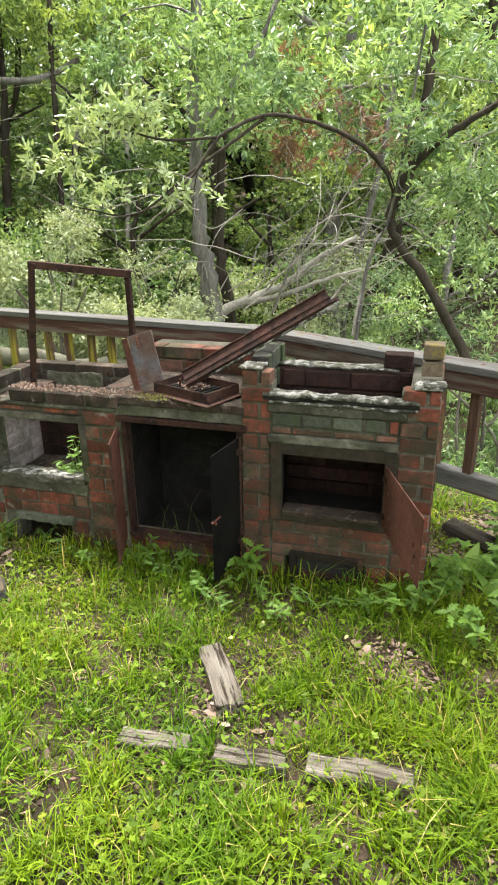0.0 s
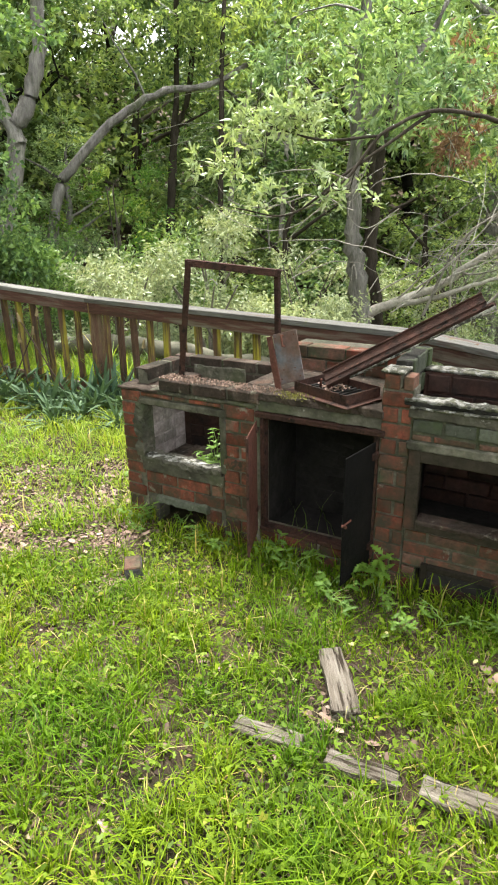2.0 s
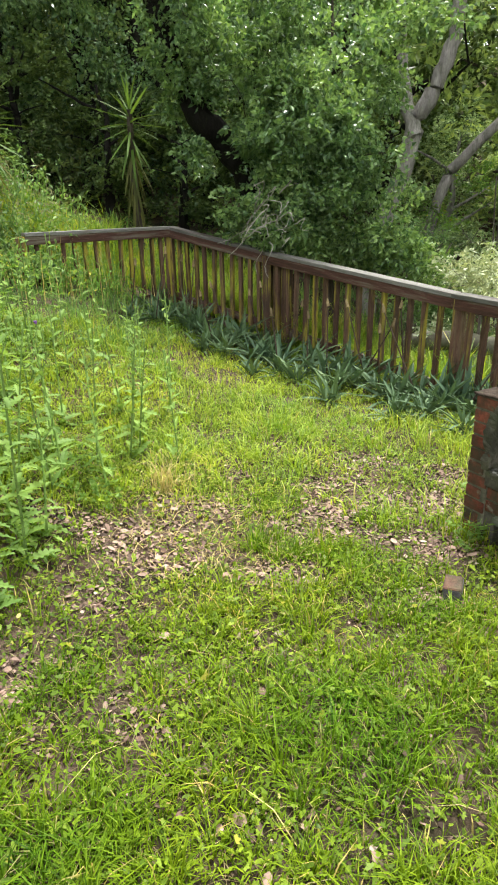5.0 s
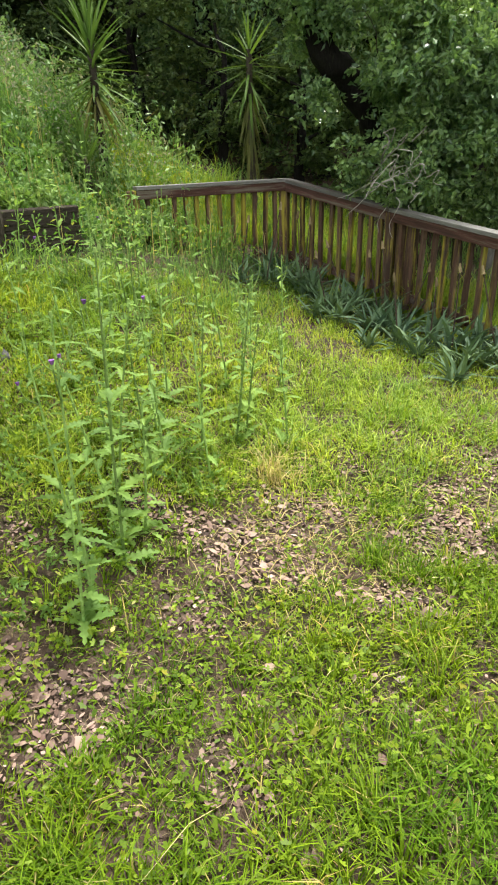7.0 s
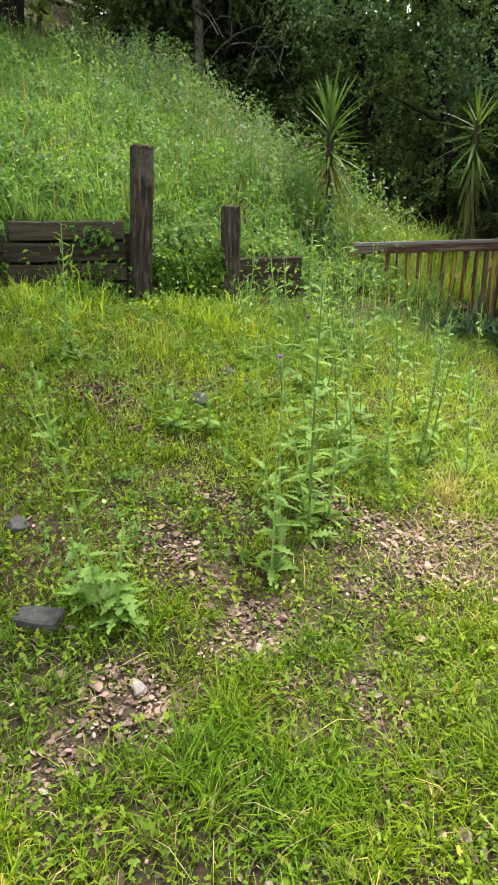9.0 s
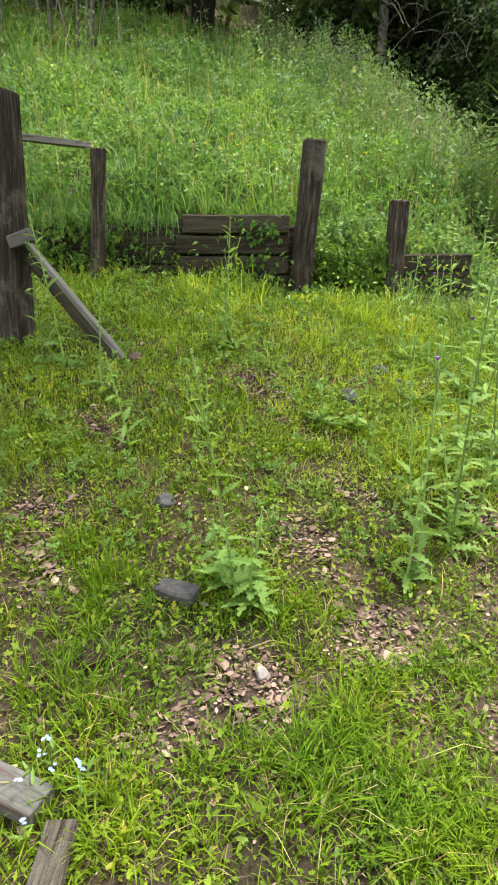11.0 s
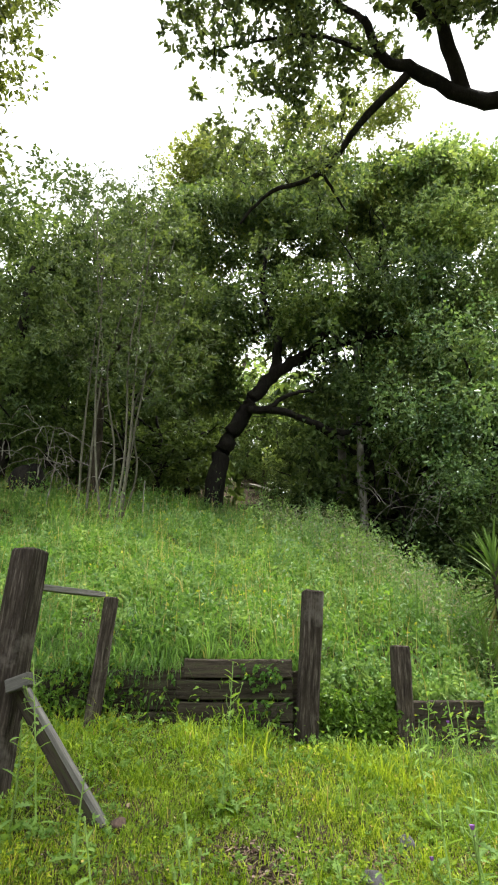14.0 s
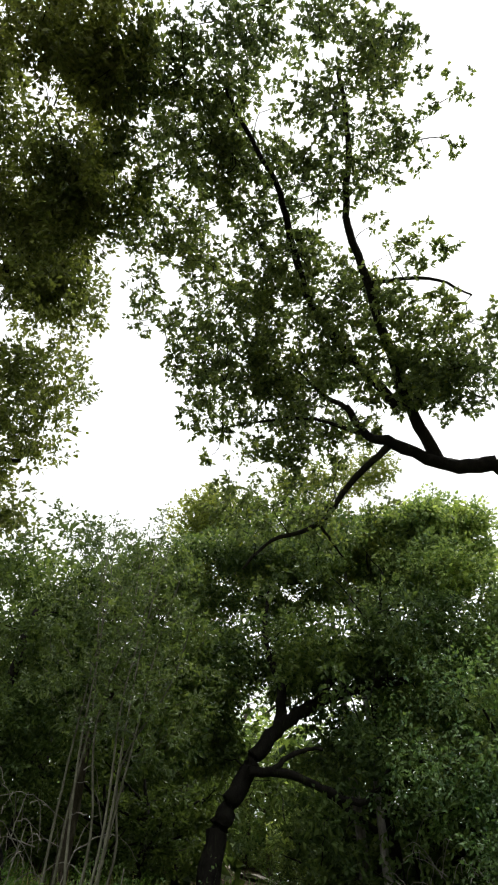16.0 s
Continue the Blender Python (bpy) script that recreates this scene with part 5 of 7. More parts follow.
# grey trunks behind
tree("grey_oak", "tall forked grey oak trunk", [(foot([(-6.3, 9.0, 0.6), (-6.03, 9.2, 1.81), (-5.76, 9.37, 2.9), (-5.5, 9.53, 3.61), (-5.37, 9.6, 4.6), (-5.2, 9.7, 7)]), 0.18, 0.08),
     ([(-5.8, 9.3, 2.6), (-6.2, 9.4, 3.8), (-6.3, 9.4, 6)], 0.12, 0.05)], 30, in_ellipsoid(90, (-5.6, 9.6, 5.4), (2.2, 1.6, 2.2)), M_BARK_GREY, M_OAK, 90, (0.1, 0.05), 0.45)
tree("leaning_oak", "leaning grey oak trunk with a low limb", [(foot([(-6.2, 10.28, 0.4), (-5.88, 10.46, 1.91), (-5.56, 10.64, 2.46), (-4.84, 10.98, 3.16), (-4.13, 11.27, 3.56), (-3.29, 11.54, 3.67), (-2.4, 11.8, 4.2)]), 0.12, 0.035)],
     20, in_ellipsoid(60, (-3.6, 11.8, 4.8), (2.2, 1.2, 1.2)), M_BARK_GREY, M_WOOD, 60, (0.11, 0.05), 0.45)
for label, pts, r0, bark in (("slim dark trunk in the wood", [(-4.51, 12.19, 0.6), (-4.39, 12.24, 2.58), (-4.27, 12.28, 3.53), (-4.1, 12.3, 6.5)], 0.10, M_BARK_OLIVE),
                             ("crooked dark trunk in the wood", [(-4.83, 13.14, 0.8), (-4.68, 13.2, 2.97), (-4.35, 13.31, 3.95), (-3.9, 13.4, 7)], 0.10, M_BARK_OLIVE),
                             ("pale thin forked stem", [(-2.4, 12.8, 0.5), (-2.23, 12.81, 3.2), (-2.16, 12.82, 4.38), (-1.6, 12.87, 6.2)], 0.07, M_BARK_PALE),
                             ("pale thin leaning stem", [(-3.5, 12.5, 0.5), (-3.08, 12.63, 3.3), (-2.6, 12.74, 4.46), (-2.0, 12.79, 6.5)], 0.07, M_BARK_PALE),
                             ("dark upright trunk in the wood", [(-3.3, 11.6, 0.3), (-3.17, 11.57, 3.9), (-3.0, 11.61, 6.5)], 0.07, M_BARK_OLIVE),
                             ("thick dark trunk among leaves", [(2.2, 10.9, 0.0), (2.6, 10.7, 2.0), (2.75, 10.4, 4.0), (2.9, 10.4, 6)], 0.13, M_BARK_OLIVE),
                             ("thin grey leaning trunk in shade", [(1.5, 9.6, 0.2), (1.85, 9.5, 1.9), (2.05, 9.6, 3.2), (2.3, 9.6, 4.6)], 0.06, M_BARK_GREY)):
    x, y, z = pts[-1]
    tree("woodland_tree", label, [(foot(pts), r0, r0 * 0.4)], 12, in_ellipsoid(52, (x, y + 0.5, z - 1.3), (1.5, 1.1, 1.6)), bark, M_WOOD, 55, (0.12, 0.045), 0.42, "trees of the gully wood")

# shrubs along the gully
shrub_rng = random.Random(9)
for k, (x, y, w, h, mat_leaf, label) in enumerate((
        (-3.2, 7.2, 0.9, 1.55, M_WOOD, "green shrub behind the rail"), (-2.2, 7.0, 0.9, 1.75, M_SHRUB, "pale sage-green shrub behind the rail"),
        (-1.5, 6.9, 0.7, 1.3, M_SHRUB, "pale sage-green shrub behind the rail"), (-2.8, 8.4, 1.1, 2.2, M_WOOD, "green shrub behind the rail"),
        (-1.9, 6.3, 0.7, 1.25, M_SHRUB, "pale sage-green shrub behind the rail"), (-0.9, 6.7, 0.6, 1.2, M_SHRUB, "pale sage-green shrub behind the rail"), (-2.9, 6.4, 0.7, 1.2, M_SHRUB, "pale sage-green shrub behind the rail"), (0.7, 7.9, 0.7, 1.5, M_SHRUB, "drooping pale green shrub over fallen limbs"),
        (-4.3, 7.4, 0.9, 1.4, M_OAK_CORNER, "dark green shrub behind the rail"), (-1.2, 8.5, 0.9, 2.2, M_SHRUB, "pale sage-green shrub behind the rail"),
        (0.9, 8.9, 1.2, 2.4, M_SHRUB, "drooping pale green shrub over fallen limbs"), (1.9, 7.2, 0.8, 1.6, M_BAY, "bushy green shrub in the gully"),
        (3.2, 6.0, 1.0, 2.2, M_BAY, "bushy green shrub in the gully"), (2.0, 5.0, 0.7, 1.2, M_BAY, "low green shrub below the fence"),
        (-4.9, 10.4, 1.2, 2.9, M_HILLGREEN, "rounded green bush in the wood"), (0.5, 6.6, 0.8, 0.9, M_SHRUB, "pale sage-green shrub behind the rail"),
        (1.1, 10.2, 1.0, 2.2, M_BAY, "bushy green shrub in the gully"), (-5.0, 8.1, 1.0, 1.6, M_OAK_CORNER, "dark green shrub behind the rail"))):
    g, h = lz(x, y), h * 1.2
    stems = [([(x, y, g - 0.1), (x + shrub_rng.uniform(-0.2, 0.2), y, g + h * 0.4), (x + shrub_rng.uniform(-0.5, 0.5) * w, y + shrub_rng.uniform(-0.4, 0.4) * w, g + h * 0.8)], 0.025, 0.008) for _ in range(4)]
    tree("shrub", label, stems, 12, in_ellipsoid(52, (x, y, g + h * 0.52), (w, w * 0.8, h * 0.5)), M_TWIG, mat_leaf, 98, (0.062, 0.022), 0.27, "shrubs beyond the fence", category="shrub", twig_r=0.004, hang=0.5 if mat_leaf is M_SHRUB else 0.15)

# a few kinds of wood tree, repeated over the far slopes


def kind_of_tree(label, seed, h, spread, leaf_mat, bark, clump_n, per, leaf):
    limbs = [([(0, 0, -0.4), (0.15, 0.1, h * 0.3), (-0.1, 0.1, h * 0.6), (0.1, -0.1, h * 0.85)], 0.2, 0.05)]
    for a in range(5):
        t = a * 1.256 + seed
        z = h * (0.28 + 0.1 * a)
        limbs.append(([(0.05, 0.05, z), (math.cos(t) * spread * 0.45, math.sin(t) * spread * 0.45, z + 0.7), (math.cos(t) * spread * 0.8, math.sin(t) * spread * 0.8, z + 1.2)], 0.08, 0.02))
    cr = np.vstack([in_ellipsoid(clump_n, (0, 0, h * 0.62), (spread, spread, h * 0.42), 0.45), in_ellipsoid(clump_n // 4, (0, 0, h * 0.2), (spread * 0.9, spread * 0.9, h * 0.2), 0.5)])
    return tree("woodland_tree", label, limbs, 20, cr, bark, leaf_mat, per, leaf, 0.62, "trees of the far wood")


kinds = [kind_of_tree("leafy green woodland tree on the far slope", 0.3, 8.0, 2.4, M_WOOD, M_BARK_OLIVE, 100, 49, (0.17, 0.09)),
         kind_of_tree("dense dark oak on the far slope", 1.1, 7.0, 2.6, M_OAK_DULL, M_BARK_DARK, 110, 63, (0.145, 0.088)),
         kind_of_tree("light green bay tree on the far slope", 2.2, 8.5, 2.1, M_BAY, M_BARK_GREY, 100, 63, (0.155, 0.066)),
         kind_of_tree("dense dark oak beyond the fence corner", 1.7, 7.0, 2.6, M_OAK_CORNER, M_BARK_DARK, 100, 119, (0.095, 0.055))]
SPOTS = [(0, 4.5, 13.5), (2, 1.8, 13.0), (0, -0.8, 14.2), (2, -3.0, 15.5), (0, -6.0, 14.5), (1, -8.6, 12.6), (0, 7.0, 11.0), (0, 3.4, 18.0), (1, 0.0, 18.5), (2, -4.0, 19.5),
         (0, -8.0, 18.0), (1, -12.0, 15.5), (3, -10.8, 9.4), (3, -12.6, 7.6), (3, -14.2, 6.5), (1, -14.6, 10.5), (1, -17.6, 4.8), (0, -12.0, 21.0), 
         (3, -12.2, 8.6), (3, -9.8, 10.0), (1, -15.4, 3.6), (1, -22.5, -4.2), (0, -21.5, 4.4), (0, -19.5, -7.0), (0, -27.0, -3.0), (1, -17.0, -9.5)]
spot_rng = random.Random(21)
used = set()
for k, x, y in SPOTS:
    s = spot_rng.uniform(0.9, 1.2)
    squat = 0.72 if y > 10 and x > -11 else 1.0
    m = pose(x, y, lz(x, y) - 0.2, 0, 0, spot_rng.uniform(0, 360))
    if k not in used:
        used.add(k)
        kinds[k].matrix_basis = m
    else:
        copy_thing(kinds[k], m @ Matrix.Diagonal((s, s, s * squat * spot_rng.uniform(0.9, 1.1), 1)))

for x, y in ((-18.5, 6.8), (-19.0, -3.4), (-18.0, -5.6), (-20.0, 4.2)):
    copy_thing(kinds[1], pose(x, y, lz(x, y) - 0.2, 0, 0, spot_rng.uniform(0, 360)) @ Matrix.Diagonal((1.3, 1.3, 1.25, 1)))

for k, x, y, w, h in ((0, -30.5, 0.4, 1.5, 1.0), (2, -32.0, -2.4, 1.5, 1.1), (0, -31.5, 3.4, 1.5, 1.0), (0, -22.5, 2.9, 0.7, 0.7), (1, -19.5, -1.5, 0.55, 0.62), (1, -24.5, -2.2, 1.0, 0.9), (1, -25.0, 4.2, 1.0, 0.9), (1, -17.5, 1.9, 0.42, 0.36)):
    copy_thing(kinds[k], pose(x, y, lz(x, y) - 0.2, 0, 0, spot_rng.uniform(0, 360)) @ Matrix.Diagonal((w, w, h, 1)))

for x, y in ((-29.5, -0.7), (-30.0, 1.5), (-31.0, 0.4)):
    copy_thing(kinds[0], pose(x, y, lz(x, y) - 2.4, 0, 0, spot_rng.uniform(0, 360)) @ Matrix.Diagonal((0.9, 0.9, 0.9, 1)))

# a pale track that crosses the slope beyond the crest
tx, ty = np.meshgrid(np.linspace(-27.2, -26.0, 7), np.linspace(-0.7, 2.6, 31), indexing="ij")
tx = tx + 0.12 * np.sin(1.3 * ty) - 0.1 * ty
i, j = np.meshgrid(np.arange(6), np.arange(30), indexing="ij")
q = i * 31 + j
thing("track", "pale dirt track crossing the far slope", "track", kind="structure", data=np_mesh("track", np.column_stack([tx.ravel(), ty.ravel(), land(tx, ty).ravel() + 0.06]), np.stack([q, q + 31, q + 32, q + 1], -1).reshape(-1, 4), M_TRACK, True))

# undergrowth that closes the view below the crowns
under = kind_of_tree("dense dark undergrowth on the slope", 0.7, 7.0, 2.6, M_OAK_DULL, M_BARK_DARK, 50, 63, (0.21, 0.125))
under.matrix_basis = pose(-20, -12, lz(-20, -12))
tagged(under, group="undergrowth on the slopes")
for k, x, y, s in ((1, -15.5, -3.0, 0.45), (1, -16.5, -2.2, 0.5), (1, -17.0, 3.0, 0.5), (1, -15.0, 4.2, 0.5), (1, -14.2, 6.2, 0.55), (1, -12.6, 5.9, 0.42), (1, -11.4, 5.6, 0.4), (1, -12.8, -5.6, 0.4), (1, -16.0, -5.2, 0.5), (1, -18.5, -3.5, 0.55),
                   (1, -10.3, 6.6, 0.38), (1, -9.2, 7.4, 0.38), (1, -13.8, -7.6, 0.5), (0, 0.4, 11.5, 0.42), (0, -1.9, 11.0, 0.45), (2, 3.0, 9.4, 0.4), (0, -3.9, 13.2, 0.45), (2, -6.4, 11.8, 0.4), (1, -7.6, 9.6, 0.42), (1, -19.0, 4.4, 0.9), (1, -20.5, 6.6, 0.9), (1, -18.2, 6.6, 0.8), (1, -18.5, 4.0, 0.75)):
    copy_thing(under if k == 1 else kinds[k], pose(x, y, lz(x, y) - 0.2, 0, 0, spot_rng.uniform(0, 360)) @ Matrix.Diagonal((s * 1.3, s * 1.3, s, 1)))

# the dark oak on the crest of the hill and the young stems beside it
oak_c = [(foot([(-14.19, -0.58, 5.07), (-14.19, -0.42, 5.88), (-14.2, -0.22, 6.64), (-14.2, 0.2, 7.47), (-14.19, 0.64, 8.17), (-14.15, 1.18, 8.72), (-14.07, 1.91, 9.18), (-13.89, 2.96, 9.49), (-13.6, 4.09, 9.58)]), 0.25, 0.1),
         ([(-13.95, 0.3, 7.5), (-13.91, 1.09, 7.46), (-13.82, 1.88, 7.14), (-13.72, 2.51, 6.84), (-13.62, 3.02, 7.07), (-13.53, 3.39, 7.51), (-13.33, 4.11, 7.56)], 0.11, 0.035),
         ([(-13.88, 0.83, 7.52), (-13.85, 1.22, 7.82), (-13.8, 1.68, 7.96), (-13.76, 1.94, 7.93)], 0.07, 0.03),
         ([(-14.17, 0.98, 8.58), (-14.16, 1.11, 9.64), (-14.18, 0.7, 10.92), (-14.18, 0.83, 12.66)], 0.14, 0.05),
         ([(-13.97, 1.9, 9.13), (-13.84, 2.69, 10.18), (-13.63, 3.59, 11.18), (-13.53, 3.99, 12.79)], 0.1, 0.04)]
cr = np.vstack([in_ellipsoid(150, (-14.2, 1.6, 12.6), (2.4, 3.8, 2.9), 0.15), in_ellipsoid(16, (-14.8, -0.3, 8.4), (0.6, 0.8, 0.9)), in_ellipsoid(26, (-14.6, -0.4, 10.4), (0.7, 0.9, 1.0)), in_ellipsoid(20, (-14.6, 1.3, 10.3), (0.5, 0.8, 0.7)), in_ellipsoid(36, (-14.6, 1.0, 15.2), (1.2, 2.4, 0.9)), in_ellipsoid(30, (-14.6, 4.6, 14.6), (1.2, 1.6, 1.0)), in_ellipsoid(14, (-14.6, 2.4, 8.3), (0.7, 1.0, 0.6)), in_ellipsoid(26, (-13.2, 1.9, 10.2), (0.9, 2.2, 0.8)), in_ellipsoid(22, (-13.4, -1.4, 8.6), (0.8, 0.9, 1.1)), in_ellipsoid(30, (-13.9, 4.7, 9.9), (1.6, 1.9, 1.3)), in_ellipsoid(14, (-13.2, 5.0, 7.5), (0.9, 1.2, 0.7)), in_ellipsoid(20, (-13.6, -1.2, 9.6), (1.2, 1.4, 1.4)), in_ellipsoid(12, (-13.17, 4.76, 10.75), (0.8, 0.9, 0.7))])
# its low limb stands clear of the leaves
cr = cr[~((cr[:, 0] > -14.3) & (cr[:, 1] > 0.2) & (cr[:, 1] < 4.4) & (cr[:, 2] > 5.9) & (cr[:, 2] < 8.5))]
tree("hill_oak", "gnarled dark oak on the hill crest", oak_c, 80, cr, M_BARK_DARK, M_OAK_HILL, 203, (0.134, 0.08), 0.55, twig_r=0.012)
bright = np.vstack([in_ellipsoid(70, (-15.8, 3.4, 15.2), (1.8, 3.0, 2.6), 0.1), in_ellipsoid(70, (-15.8, -0.8, 14.8), (1.6, 2.2, 3.2), 0.1)])
tree("sunlit_tree", "yellow-green tree rising behind the hill oak", [(foot([(-16.5, 3.0, 5), (-16.3, 3.0, 8.0), (-16.0, 2.8, 14.0)]), 0.2, 0.06)], 12, bright, M_BARK_GREY, M_SUNLIT, 245, (0.14, 0.085), 0.66)
tree("round_oak", "full green oak at the foot of the hill", [(foot([(-14.6, 6.6, 3), (-14.5, 6.5, 7.0), (-14.4, 6.4, 11.0)]), 0.25, 0.08), ([(-14.5, 6.5, 6.5), (-13.4, 5.6, 8.2), (-12.8, 5.0, 9.0)], 0.1, 0.03)], 30,
     np.vstack([in_ellipsoid(140, (-14.4, 6.4, 12.0), (2.2, 3.0, 3.8), 0.15), in_ellipsoid(20, (-13.4, 5.6, 8.2), (1.0, 1.2, 1.2)), in_ellipsoid(44, (-13.47, 6.14, 14.08), (1.0, 1.3, 1.2)), in_ellipsoid(40, (-14.42, 4.79, 14.19), (1.0, 1.3, 1.0))]), M_BARK_DARK, M_WOOD, 203, (0.143, 0.087), 0.62)
for x, y, dx, dy, h in ((-10.75, -2.1, 0.0, 0.45, 7.4), (-10.8, -2.18, 0.1, 0.2, 7.9), (-10.75, -2.25, 0.0, -0.9, 7.0), (-11.1, -2.7, 0.0, -0.45, 7.6), (-11.1, -2.85, 0.1, -0.2, 7.8), (-10.8, -2.05, 0.0, 0.75, 6.6), (-10.9, -2.3, 0.1, 0.0, 7.2), (-10.85, -2.15, -0.1, 1.2, 5.6)):
    g = lz(x, y)
    top = (x + dx, y + dy, g + h)
    tree("young_bay_stem", "slender young tree with thin grey-green leaves", [([(x, y, g - 0.2), (x + dx * 0.1, y + dy * 0.2 + spot_rng.uniform(-0.12, 0.12), g + h * 0.2), (x + dx * 0.25, y + dy * 0.35 + spot_rng.uniform(-0.22, 0.22), g + h * 0.45), (x + dx * 0.6, y + dy * 0.7 + spot_rng.uniform(-0.2, 0.2), g + h * 0.72), top], 0.026, 0.008)], 14,
         in_ellipsoid(22, (x + dx * 0.7, y + dy * 0.8, g + h * 0.72), (0.9, 0.9, h * 0.4)), M_BARK_SAPLING, M_SAPLING, 56, (0.115, 0.042), 0.34, "young stems on the hill", twig_r=0.005)
tree("hillside_tree", "dark leafy tree at the hill's edge", [(foot([(-12.2, -4.9, 5), (-12.0, -4.8, 7.0), (-11.8, -4.6, 10.0)]), 0.22, 0.07)], 30,
     np.vstack([in_ellipsoid(115, (-11.9, -4.6, 9.9), (2.0, 2.0, 2.9)), in_ellipsoid(30, (-11.5, -4.4, 6.6), (1.2, 1.0, 0.8))]), M_BARK_DARK, M_OAK_DULL, 175, (0.115, 0.06), 0.5)
left = np.vstack([in_ellipsoid(50, (-5.0, -4.2, 10.4), (2.4, 1.4, 2.4)), in_ellipsoid(90, (-2.2, -2.6, 11.6), (1.6, 1.0, 0.9)), in_ellipsoid(60, (-4.0, -3.2, 10.9), (1.3, 0.8, 0.9)), in_ellipsoid(30, (-0.9, -2.2, 12.0), (0.9, 0.8, 0.5)), in_ellipsoid(30, (-5.7, -3.6, 9.6), (1.0, 0.6, 1.0)), in_ellipsoid(14, (-6.4, -3.7, 8.2), (0.5, 0.4, 1.0)), in_ellipsoid(60, (-2.2, -3.9, 11.6), (1.6, 0.8, 0.9))])
tree("tall_oak", "tall oak whose crown hangs over the yard", [([(-4.6, -6.2, 0.4), (-4.7, -5.8, 4.0), (-4.6, -5.0, 8.0), (-4.2, -4.0, 11.5)], 0.3, 0.1), ([(-4.7, -5.4, 6.0), (-5.6, -4.2, 8.0), (-6.3, -3.5, 8.8)], 0.12, 0.03)],
     60, left, M_BARK_DARK, M_OAK_OLIVE, 140, (0.1, 0.058), 0.45, twig_r=0.007)
tree("hill_bay", "dark green tree behind the young stems", [(foot([(-13.9, -3.3, 5.2), (-13.8, -3.3, 8.0), (-13.7, -3.2, 12.5)]), 0.16, 0.05), ([(-13.8, -3.3, 8.0), (-13.3, -2.5, 10.0), (-13.2, -2.0, 11.5)], 0.07, 0.02)], 30,
     np.vstack([in_ellipsoid(120, (-13.8, -3.4, 11.2), (1.5, 2.2, 3.1), 0.15), in_ellipsoid(30, (-13.6, -5.2, 10.2), (1.0, 1.2, 2.2))]), M_BARK_OLIVE, M_OAK_HILL, 196, (0.12, 0.062), 0.55)
tree("sunlit_tree", "yellow-green tree crown showing over the hill oak", [(foot([(-15.2, 3.34, 5.0), (-15.2, 3.34, 9.0), (-15.2, 3.34, 17.9)]), 0.14, 0.04)], 16,
     np.vstack([in_ellipsoid(24, (-14.97, 4.39, 18.7), (0.9, 1.1, 0.8)), in_ellipsoid(24, (-15.43, 2.29, 17.89), (0.9, 1.1, 0.8)), in_ellipsoid(24, (-15.24, 3.32, 15.78), (0.9, 1.5, 0.9))]), M_BARK_GREY, M_SUNLIT, 140, (0.13, 0.075), 0.5)
lump("stump", "dark rotten tree stump on the hill", "stump", -11.9, -4.1, (0.35, 0.4, 0.5), M_BARK_DARK, 0.25)

# distant woods all round
a = rng.uniform(0, 2 * np.pi, 3200)
r = rng.uniform(26, 48, 3200)
c = np.column_stack([r * np.cos(a), r * np.sin(a)])
c = np.column_stack([c, land(c[:, 0], c[:, 1]) + rng.uniform(0.2, 7.5, len(c)) * np.where(c[:, 1] > 12, 2.1, 1.0)])
c = c[~((c[:, 0] < 0) & (c[:, 0] > -33) & (np.abs(c[:, 1] - 0.6) < 2.2))]
near_west = np.radians(rng.uniform(45, 135, 700))
r = rng.uniform(20, 27, 700)
nw = np.column_stack([-r * np.sin(near_west), r * np.cos(near_west)])
nw = nw[np.abs(nw[:, 1] - 0.6) > 1.2]
nw = np.column_stack([nw, land(nw[:, 0], nw[:, 1]) + rng.uniform(0.0, 5.5, len(nw))])
thing("thicket", "dark thicket closing the wood behind the hill", "thicket", kind="stuff", data=np_mesh("thicket", *clumps(nw, 1.1, 34, 0.42, 0.25), M_OAK_DULL))
a = np.radians(rng.uniform(-32, 62, 1400))
r = rng.uniform(13.5, 24, 1400)
nn = np.column_stack([-r * np.sin(a), r * np.cos(a)])
nn = np.column_stack([nn, land(nn[:, 0], nn[:, 1]) + rng.uniform(0.0, 1.0, len(nn)) * 9.0])
thing("thicket", "leafy green thicket on the slope beyond the gully", "thicket", kind="stuff", data=np_mesh("thicket", *clumps(nn, 0.85, 42, 0.2, 0.1), M_WOOD))
a = np.radians(rng.uniform(-34, 64, 1500))
r = rng.uniform(19, 27, 1500)
nn = np.column_stack([-r * np.sin(a), r * np.cos(a)])
nn = np.column_stack([nn, land(nn[:, 0], nn[:, 1]) + rng.uniform(0.0, 1.0, len(nn)) * 15.0])
thing("thicket", "dark wooded slope far beyond the gully", "thicket", kind="stuff", data=np_mesh("thicket", *clumps(nn, 1.1, 42, 0.3, 0.16), M_OAK_DULL))
thing("far_woods", "distant woods on the slopes all round", "woods", kind="stuff", data=np_mesh("far_woods", *clumps(c, 1.3, 14, 0.62, 0.36), M_WOOD))

# ---- plants of the yard ----
LEAF_CACHE = {}


